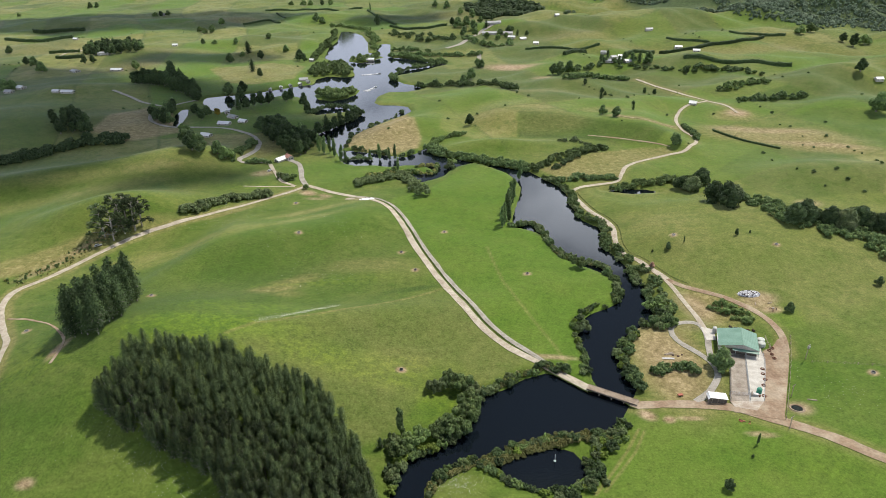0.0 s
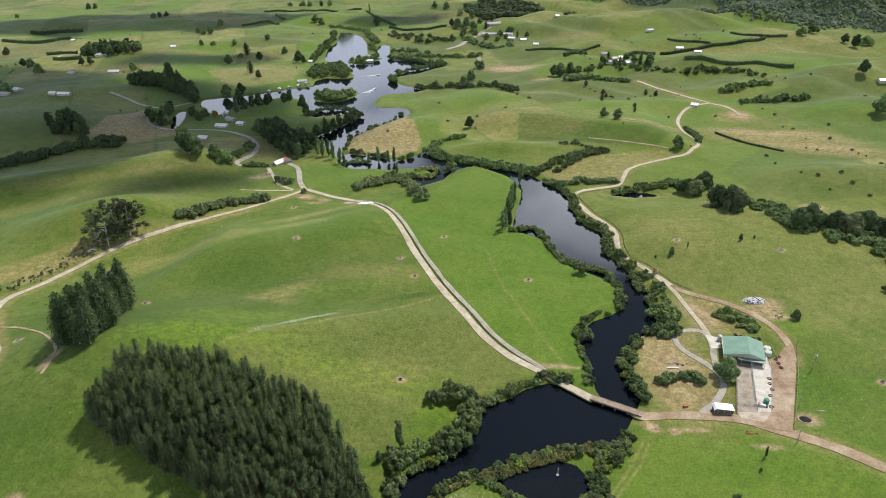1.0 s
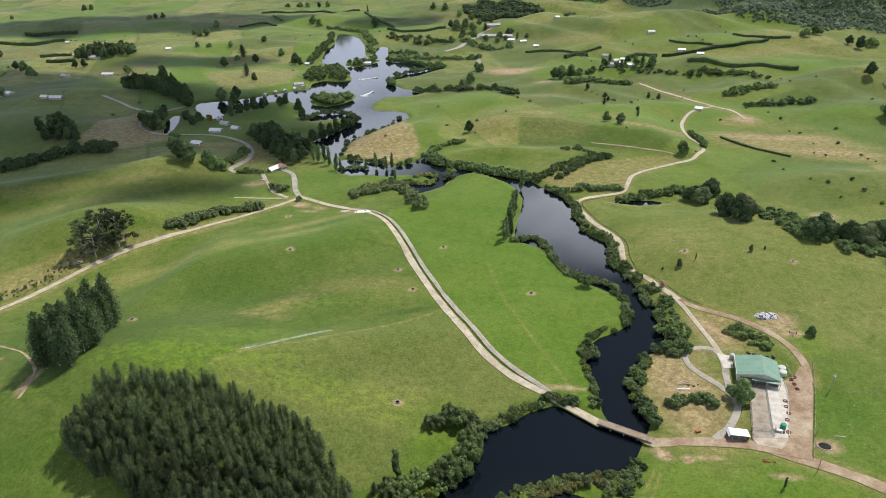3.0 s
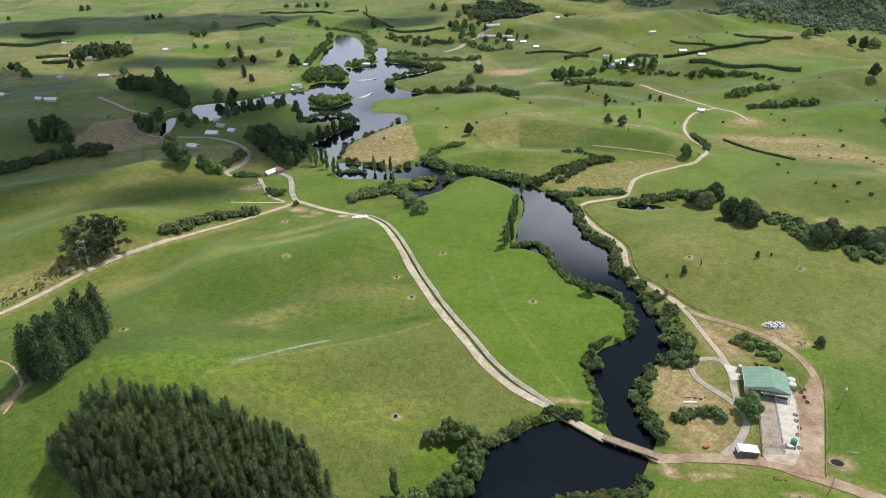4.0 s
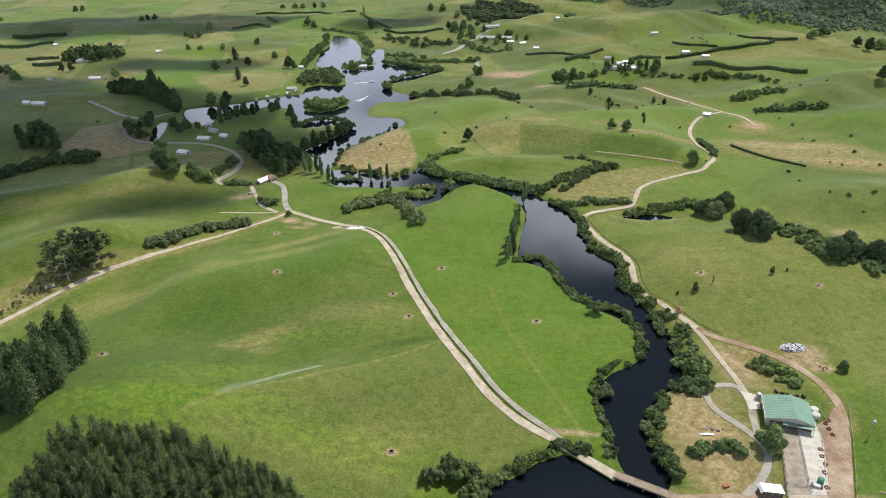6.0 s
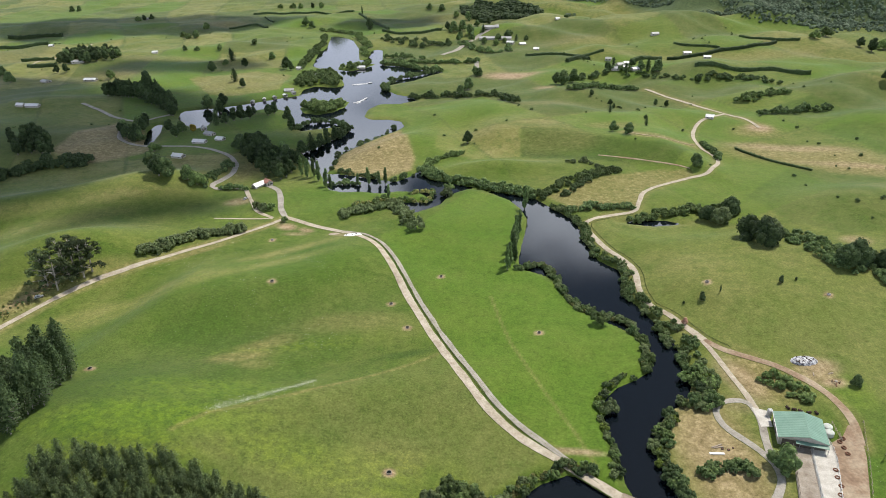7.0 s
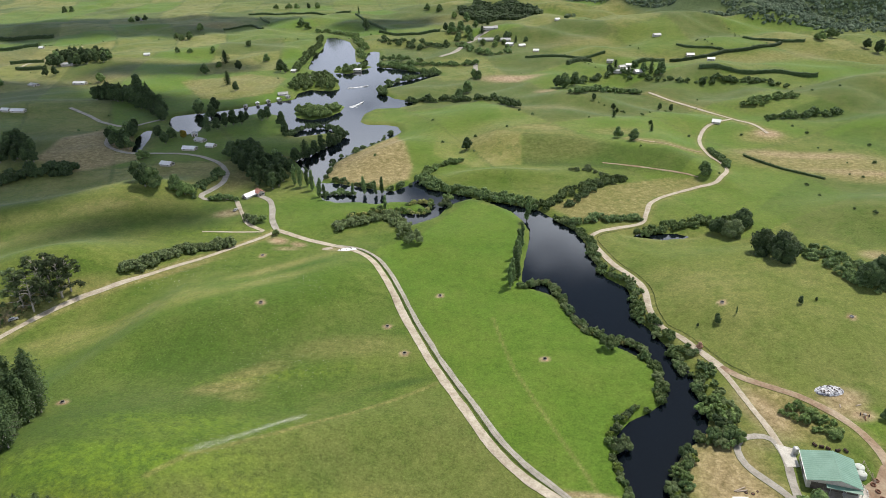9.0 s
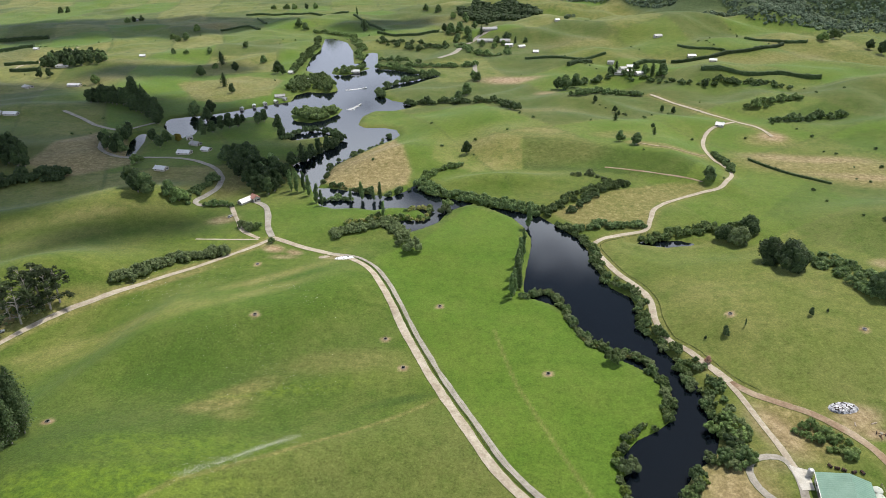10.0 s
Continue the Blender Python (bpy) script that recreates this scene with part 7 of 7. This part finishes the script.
# what lies about the yard
for i, (x, y) in enumerate(TYRES):
    bm = bmesh.new()
    big, small = 0.66, 0.24
    loops = []
    for k in range(18):
        a = 2 * math.pi * k / 18
        loops.append([bm.verts.new(((big + small * math.cos(2 * math.pi * j / 8)) * math.cos(a), (big + small * math.cos(2 * math.pi * j / 8)) * math.sin(a), small * math.sin(2 * math.pi * j / 8))) for j in range(8)])
    for k in range(18):
        for j in range(8):
            bm.faces.new((loops[k][j], loops[(k + 1) % 18][j], loops[(k + 1) % 18][(j + 1) % 8], loops[k][(j + 1) % 8]))
    me = bpy.data.meshes.new("tyre")
    bm.to_mesh(me)
    bm.free()
    me.materials.append(RUSTY)
    ob = tagged(new("tractor_tyre", me), "muddy tractor tyre lying on the dirt yard", "tyre", "yard tyres")
    ob.matrix_world = pose(x, y, float(ground_height(np.array([x]), np.array([y]))[0]) + 0.55, 6, 4, 40 * i)


def trough(x, y):
    root = tagged(new("water_trough"), "round concrete stock trough on bare earth", "trough", "stock troughs")
    root.matrix_world = pose(x, y, float(ground_height(np.array([x]), np.array([y]))[0]), 0, 0, 30)
    bm = bmesh.new()
    rings = [(0.95, -0.3), (0.95, 0.55), (0.78, 0.55), (0.74, 0.1)]
    loops = [[bm.verts.new((q * math.cos(2 * math.pi * k / 16), q * math.sin(2 * math.pi * k / 16), z)) for k in range(16)] for q, z in rings]
    for a, b in zip(loops, loops[1:]):
        for k in range(16):
            bm.faces.new((a[k], a[(k + 1) % 16], b[(k + 1) % 16], b[k]))
    bm.faces.new(loops[-1])
    part("basin", bm, MUDDY, root)
    drum("water_surface", 0.76, 0.3, 0.42, DARK_WATER, root, sides=16)


for x, y in TROUGHS:
    trough(x, y)


def pole(x, y, h=8.0):
    root = tagged(new("power_pole"), "grey timber power pole with a crossarm", "power pole", "power poles")
    root.matrix_world = pose(x, y, float(ground_height(np.array([x]), np.array([y]))[0]), 0, 0, 35)
    v, f = tube([np.array((0, 0, -0.8)), np.array((0, 0, h))], [0.17, 0.11], 8)
    mesh_object("shaft", v, f, TIMBER, root, True)
    boxed("crossarm", (-1.1, -0.07, h - 0.6, 1.1, 0.07, h - 0.42), TIMBER, root)
    for px in (-0.9, 0.0, 0.9):
        drum("insulator", 0.06, h - 0.42, h - 0.2, TANK_WHITE, root, sides=8, at=(px, 0))
    return root


pole(*POLES[0], 7.5)
for x, y in POLES[1:]:
    pole(x, y, 6.0)
boxed("transformer", (-0.45, -0.5, 5.6, 0.45, 0.3, 6.8), STEEL, bpy.data.objects["power_pole"], "pole-mounted transformer")


def heap(name, x, y, a, b, h, mat, label, category, bits, bit_mat):
    """A long mound under sheeting with things lying on it."""
    root = tagged(new(name), label, category)
    root.matrix_world = pose(x, y, float(ground_height(np.array([x]), np.array([y]))[0]) - 0.1, 0, 0, 4)
    bm = bmesh.new()
    n, m = 18, 9
    grid = []
    for i in range(n + 1):
        row = []
        for j in range(m + 1):
            u, w = -1 + 2 * i / n, -1 + 2 * j / m
            r = max(0.0, 1 - (u * u) ** 1.3) * max(0.0, 1 - (w * w) ** 1.3)
            row.append(bm.verts.new((u * a * math.sqrt(1 - 0.5 * w * w) * rng.uniform(0.95, 1.05), w * b * math.sqrt(1 - 0.5 * u * u) * rng.uniform(0.95, 1.05), h * r ** 0.6 + rng.uniform(-0.12, 0.12) * (r > 0.02) - 0.05)))
        grid.append(row)
    for i in range(n):
        for j in range(m):
            bm.faces.new((grid[i][j], grid[i + 1][j], grid[i + 1][j + 1], grid[i][j + 1]))
    part("sheet", bm, mat, root)
    for k in range(bits):
        u, w = rng.uniform(-0.7, 0.7), rng.uniform(-0.65, 0.65)
        r = max(0.0, 1 - (u * u) ** 1.3) * max(0.0, 1 - (w * w) ** 1.3)
        drum("old_tyre", 0.3, h * r ** 0.6 - 0.05, h * r ** 0.6 + 0.12, bit_mat, root, sides=9, at=(u * a, w * b))
    return root


heap("silage_stack", 148.7, 276.6, 5.8, 3.2, 1.2, SHEETING, "silage stack under torn white plastic with tyres", "silage stack", 16, RUBBER)
heap("silage_pit", -54.6, 409.6, 5.6, 2.6, 0.7, SHEET_CLEAN, "low silage pit under white plastic sheet", "silage stack", 6, RUBBER)
heap("stone_heap", -66.5, 414.0, 3.6, 1.8, 0.6, DUSTY, "pale heap of lime beside the race", "heap", 0, RUBBER)

# effluent sump with a rim
bm = bmesh.new()
rings = [(3.2, -0.2), (2.7, 0.4), (2.2, 0.3), (1.9, -0.3)]
loops = [[bm.verts.new((q * (1 + 0.06 * math.sin(3 * k)) * math.cos(2 * math.pi * k / 22), q * 0.8 * math.sin(2 * math.pi * k / 22), z)) for k in range(22)] for q, z in rings]
for a, b in zip(loops, loops[1:]):
    for k in range(22):
        bm.faces.new((a[k], a[(k + 1) % 22], b[(k + 1) % 22], b[k]))
sump = tagged(new("effluent_sump"), "round earth-banked effluent sump beside the yard", "sump")
sump.matrix_world = pose(132.2, 193.5, float(ground_height(np.array([132.2]), np.array([193.5]))[0]), 0, 0, -20)
part("bank", bm, DIRT, sump)
drum("sludge", 2.0, -0.6, 0.08, DARK_WATER, sump, sides=22)
# timber and scrap lying in the grass
for x, y, l, turn in ((95.2, 231.3, 4.5, 20), (95.7, 230.6, 3.8, 8), (98.1, 252.3, 2.5, 35), (92.9, 255.8, 3, -40), (140.4, 198.2, 3.5, -12), (148.5, 268.3, 2, 70), (155.4, 268.3, 2.4, 15)):
    root = tagged(new("timber_beam"), "weathered timber beam lying in the grass", "timber")
    root.matrix_world = pose(x, y, float(ground_height(np.array([x]), np.array([y]))[0]), 0, 0, turn)
    boxed("beam", (-l / 2, -0.22, -0.05, l / 2, 0.22, 0.3), TIMBER, root, bevel=0.03)
def at_ground(x, y):
    return float(ground_height(np.array([x]), np.array([y]))[0])


def barrel(x, y, turn):
    root = tagged(new("oil_drum"), "dark old steel drum lying behind the shed", "drum", "old drums")
    root.matrix_world = pose(x, y, at_ground(x, y) + 0.5, 90, 0, turn)
    drum("shell", 0.5, -0.75, 0.75, RUBBER, root, sides=14)
    for k in (-0.3, 0.3):
        drum("rib", 0.53, k - 0.04, k + 0.04, RUSTY, root, sides=14)


for x, y, turn in ((129, 249.3, 20), (130.8, 248.2, 75), (132.6, 247.2, 40), (135.3, 246.1, 100), (137.9, 245.7, 10)):
    barrel(x, y, turn)


def parked_car(x, y, turn, paint, label):
    root = tagged(new("car"), label, "car")
    root.matrix_world = pose(x, y, at_ground(x, y) + 0.05, 0, 0, turn)
    boxed("body", (-2.1, -0.85, 0.35, 2.1, 0.85, 0.95), paint, root, bevel=0.12)
    cabin = boxed("cabin", (-1.5, -0.75, 0.93, 0.75, 0.75, 1.5), paint, root, bevel=0.18)
    boxed("windscreen", (0.62, -0.62, 1.0, 0.77, 0.62, 1.38), GLASS, cabin)
    boxed("rear_window", (-1.52, -0.62, 1.0, -1.4, 0.62, 1.38), GLASS, cabin)
    for sy in (-0.77, 0.77):
        boxed("side_window", (-1.25, sy - 0.02, 1.02, 0.5, sy + 0.02, 1.36), GLASS, cabin)
        for sx in (-1.3, 1.3):
            bm = bmesh.new()
            bmesh.ops.create_cone(bm, cap_ends=True, segments=14, radius1=0.34, radius2=0.34, depth=0.22, matrix=Matrix.Translation((sx, sy, 0.34)) @ Matrix.Rotation(math.pi / 2, 4, "X"))
            part("wheel", bm, RUBBER, root)


parked_car(-205.4, 341, 40, STEEL, "grey car parked on the verge by the farm road")
parked_car(-137.5, 477, 75, GREY_ROOF, "grey car parked beside the farmhouse")
# sheet iron and scrap in the dry grass
iron = tagged(new("roofing_iron"), "stack of pale corrugated roofing iron on dry grass", "iron sheets")
iron.matrix_world = pose(94, 227.7, at_ground(94, 227.7), 0, 0, -4)
for k in range(3):
    boxed("sheet", (-2.6 + 0.2 * k, -0.5 - 0.06 * k, 0.02 + 0.1 * k, 2.6 - 0.1 * k, 0.5 - 0.06 * k, 0.09 + 0.1 * k), STEEL, iron)
for x, y, r in ((96.7, 229.9, 0.5), (98.7, 229.3, 0.6), (100.6, 230.2, 0.4)):
    root = tagged(new("tractor_tyre"), "old dark tyre lying in the dry grass", "tyre")
    root.matrix_world = pose(x, y, at_ground(x, y), 0, 0, 30)
    drum("rim", r * 0.5, -0.05, 0.2, RUSTY, root, sides=12)
    drum("tread", r, -0.05, 0.16, RUBBER, root, sides=16)
pile = tagged(new("scrap_pile"), "low pile of red-brown scrap beside the lane", "scrap")
pile.matrix_world = pose(109.9, 186.6, at_ground(109.9, 186.6), 0, 0, -20)
for k in range(9):
    px, py = rng.uniform(-2.6, 2.6), rng.uniform(-0.6, 0.6)
    boxed("piece", (px - rng.uniform(0.2, 0.6), py - 0.15, -0.03, px + rng.uniform(0.2, 0.6), py + 0.15, rng.uniform(0.15, 0.4)), RED_PAINT if k % 2 else RUSTY, pile, bevel=0.03)
rake = tagged(new("hay_rake"), "rusty farm implement standing on bare earth", "implement")
rake.matrix_world = pose(153.9, 261.7, at_ground(153.9, 261.7), 0, 0, 65)
boxed("drawbar", (-2.4, -0.12, 0.45, 1.2, 0.12, 0.65), RUSTY, rake, bevel=0.03)
boxed("axle", (0.9, -1.4, 0.45, 1.15, 1.4, 0.65), RUSTY, rake, bevel=0.03)
boxed("seat_box", (0.4, -0.5, 0.65, 1.4, 0.5, 1.15), MUDDY, rake, bevel=0.06)
for sy in (-1.45, 1.3):
    bm = bmesh.new()
    bmesh.ops.create_cone(bm, cap_ends=True, segments=14, radius1=0.55, radius2=0.55, depth=0.18, matrix=Matrix.Translation((1.0, sy + 0.08, 0.55)) @ Matrix.Rotation(math.pi / 2, 4, "X"))
    part("wheel", bm, RUBBER, rake)
wreck = tagged(new("farm_trailer"), "small red farm trailer parked in grass", "trailer")
wreck.matrix_world = pose(91.1, 203.2, float(ground_height(np.array([91.1]), np.array([203.2]))[0]), 0, 0, 15)
boxed("tray", (-1.0, -0.6, 0.4, 1.0, 0.6, 0.75), RED_PAINT, wreck, bevel=0.03)
for px in (-0.5, 0.5):
    boxed("wheel", (px - 0.25, -0.75, 0.0, px + 0.25, -0.6, 0.5), RUBBER, wreck, bevel=0.08)
pump = tagged(new("yard_machinery"), "cluster of grey pumping machinery on the feed pad", "machinery")
pump.matrix_world = pose(119.6, 200.9, 2.85, 0, 0, -20)
boxed("housing", (-0.9, -0.6, -0.1, 0.9, 0.6, 0.9), STEEL, pump, bevel=0.05)
boxed("frame", (-1.6, -0.9, -0.1, -1.1, 0.9, 1.2), MUDDY, pump, bevel=0.04)
drum("motor", 0.35, -0.1, 0.8, RUSTY, pump, at=(1.4, -0.3), sides=12)

# bridge
WAY = Vector((BRIDGE_LINE[1][0] - BRIDGE_LINE[0][0], BRIDGE_LINE[1][1] - BRIDGE_LINE[0][1], 0))
bridge = tagged(new("bridge"), "narrow timber farm bridge over the dark river", "bridge")
bridge.matrix_world = pose((BRIDGE_LINE[0][0] + BRIDGE_LINE[1][0]) / 2, (BRIDGE_LINE[0][1] + BRIDGE_LINE[1][1]) / 2, 0, 0, 0, math.degrees(math.atan2(WAY.y, WAY.x)))
BL = WAY.length / 2 + 2.5
boxed("deck", (-BL, -1.5, 1.45, BL, 1.5, 1.75), BRIDGE_DECK, bridge)
for s in (-1, 1):
    boxed("kerb", (-BL, s * 1.55 - 0.09, 1.5, BL, s * 1.55 + 0.09, 1.9), BRIDGE_DECK, bridge, bevel=0.03)
    boxed("beam", (-BL, s * 1.2 - 0.2, 0.95, BL, s * 1.2 + 0.2, 1.45), DARK_WALL, bridge)
for px in (-5.0, 0.0, 5.0):
    for s in (-1.1, 0.0, 1.1):
        boxed("pile", (px - 0.16, s - 0.16, -3.0, px + 0.16, s + 0.16, 0.98), TIMBER, bridge)
    boxed("crosshead", (px - 0.2, -1.5, 0.7, px + 0.2, 1.5, 0.96), TIMBER, bridge)

# houses and barns, near to far
for (x, y), w, d, h, turn, roof, label in zip(DAIRY_ROW, (5.5, 7, 8, 7, 7, 6, 9, 8, 6, 6, 8, 9, 10, 6, 4), (11.5, 12, 14, 9, 12, 9, 14, 12, 10, 18, 19, 22, 14, 9, 6), (2.8, 3, 3, 2.8, 2.8, 2.8, 4, 3.5, 3, 3, 3.5, 4, 3, 3, 2.4), (-35, 70, 80, 70, 60, 20, 60, 75, 80, 82, 85, 85, 60, 80, 80),
                                              (WHITE_ROOF, WHITE_ROOF, WHITE_ROOF, WHITE_ROOF, GREY_ROOF, GREY_ROOF, WHITE_ROOF, GREY_ROOF, WHITE_ROOF, WHITE_ROOF, WHITE_ROOF, GREY_ROOF, GREY_ROOF, WHITE_ROOF, WHITE_ROOF),
                                              ("white-roofed farmhouse at the road junction", "white-roofed cottage behind a dark tree", "long white-roofed lakeside house", "white-roofed lakeside house near the road", "grey-roofed lakeside house among trees", "grey-roofed lakeside house among trees", "white-roofed hay barn in pasture", "grey-roofed farm shed in pasture",
                                               "white-roofed implement shed on grass", "long white-roofed implement shed on grass", "long white-roofed barn in shadowed pasture", "long grey-roofed barn beside a grove", "low grey-roofed farm buildings", "small white-roofed hut in pasture", "small white hut on the peninsula")):
    gabled("house" if "house" in label or "cottage" in label else "barn", x, y, 0.85 * w, 0.8 * d, 0.62 * h, turn, roof, CREAM_WALL, label, "house" if "house" in label else "barn")
gabled("house", -128.2, 505, 5, 6, 2.6, 40, RUST_ROOF, CREAM_WALL, "faded red-roofed wing beside the farmhouse", "house")
for i, (x, y) in enumerate(FAR_ROOFS):
    big = i in (10, 13)
    roof = (WHITE_ROOF, GREY_ROOF, WHITE_ROOF)[i % 3]
    gabled("farm_building", x, y, 12 if big else 5.5 + i % 3, (48 if i == 10 else 26) if big else 6.5 + (i * 4) % 5, 1.9 + 0.5 * (i % 2), 60 + (i * 37) % 50, roof, CREAM_WALL, "distant %s-roofed farm building among fields" % ("white" if roof == WHITE_ROOF else "grey"), "farm building", windows=2)

for i, (x, y) in enumerate(LAKE_HUTS):
    gabled("boat_hut", x, y, 3.2, 4.2, 2.2, 15 * i, WHITE_ROOF if i % 2 else GREY_ROOF, CREAM_WALL, "small boat hut on the lake shore", "hut", rise=0.9, windows=1)
# pale float post in the pond
float_post = tagged(new("pond_pump"), "white pump pipe standing in the dark pond", "pump")
float_post.matrix_world = pose(36.5, 170.6, 0, 0, 0, 0)
drum("pipe", 0.14, -1.0, 3.2, TANK_WHITE, float_post, sides=10)
drum("float", 0.5, -0.1, 0.25, TANK_WHITE, float_post, sides=14)

# water-ski boats and the foam behind them
for (x, y), turn in zip(BOATS, (20, 65)):
    boat = tagged(new("motor_boat"), "small white motor boat on the lake", "boat", "boats")
    boat.matrix_world = pose(x, y, 0.05, 0, 0, turn)
    bm = bmesh.new()
    sec = [(-2.6, 0.9, 0.7), (0.0, 1.05, 0.75), (1.6, 0.8, 0.85), (2.9, 0.05, 1.05)]
    rows = [[bm.verts.new(p) for p in ((px, -w, h), (px, -w * 0.6, -0.1), (px, w * 0.6, -0.1), (px, w, h))] for px, w, h in sec]
    for a, b in zip(rows, rows[1:]):
        for k in range(3):
            bm.faces.new((a[k], a[k + 1], b[k + 1], b[k]))
        bm.faces.new((a[3], a[0], b[0], b[3]))
    bm.faces.new(rows[0])
    part("hull", bm, WHITE_ROOF, boat)
    boxed("windscreen", (0.4, -0.7, 0.75, 0.55, 0.7, 1.25), GLASS, boat)
    n = 500
    u = rng.uniform(0, 1, n) ** 1.3
    p = np.column_stack([-3 - u * 19, rng.normal(0, 1, n) * (0.6 + 1.3 * u), np.full(n, 0.06)])
    v, f = leaf_spray(rng, p, np.tile((0, 0, 6.0), (n, 1)), 0.55)
    mesh_object("wake_foam", v, f, FOAM, boat, label="white foam of the wake")


# ---- broken cloud above, which shades the far fields ----
def cloud(x, y, a, b, turn, lumps, high=2600.0):
    """A cumulus over the ground it shades, out of sight above."""
    root = SUN_FROM * (high / SUN_FROM.z)
    pieces = []
    c, s = math.cos(radians(turn)), math.sin(radians(turn))
    for k in range(lumps):
        u, r = k * 2.4, math.sqrt((k + 0.5) / lumps)
        px, py = a * r * math.cos(u), b * r * math.sin(u)
        size = min(a, b) * rng.uniform(0.35, 0.6) * (1.15 - 0.55 * r)
        pieces.append(lump(rng, (px * c - py * s, px * s + py * c, rng.uniform(-10, 30)), (size, size * rng.uniform(0.7, 1), size * 0.5), 6, 10, 0.25))
    v, f = join(pieces)
    ob = mesh_object("cloud", v, f, CLOUD_WHITE, smooth=True)
    ob.location = (x + root.x, y + root.y, high)
    return tagged(ob, "white cumulus cloud drifting over the farmland", "cloud", "clouds", kind="structure")


CLOUDS = [(-410, 660, 220, 140, 4, 260), (-335, 600, 90, 60, 0, 120), (-345, 475, 85, 62, 25, 110), (-600, 800, 200, 110, 0, 90), (-190, 455, 62, 20, 25, 60), (-175, 585, 85, 60, 0, 90), (-290, 560, 90, 45, 10, 90), (-650, 1400, 380, 130, 5, 110), (-350, 960, 110, 40, 10, 70), (-90, 1340, 90, 60, 0, 60), (820, 1420, 330, 150, 0, 150)]
for x, y, a, b, turn, n in CLOUDS:
    cloud(x, y, a, b, turn, n)

# the first of each kind has served its turn
for first in PINES + EDGE_PINES + KNOB_PINES + CONIFERS + DARKS + OLDS + BROADS + BIGS + TALLS + BUSHES + ROUNDS + [GOLDEN, PINKISH]:
    for ob in first.children_recursive:
        bpy.data.objects.remove(ob)
    bpy.data.objects.remove(first)
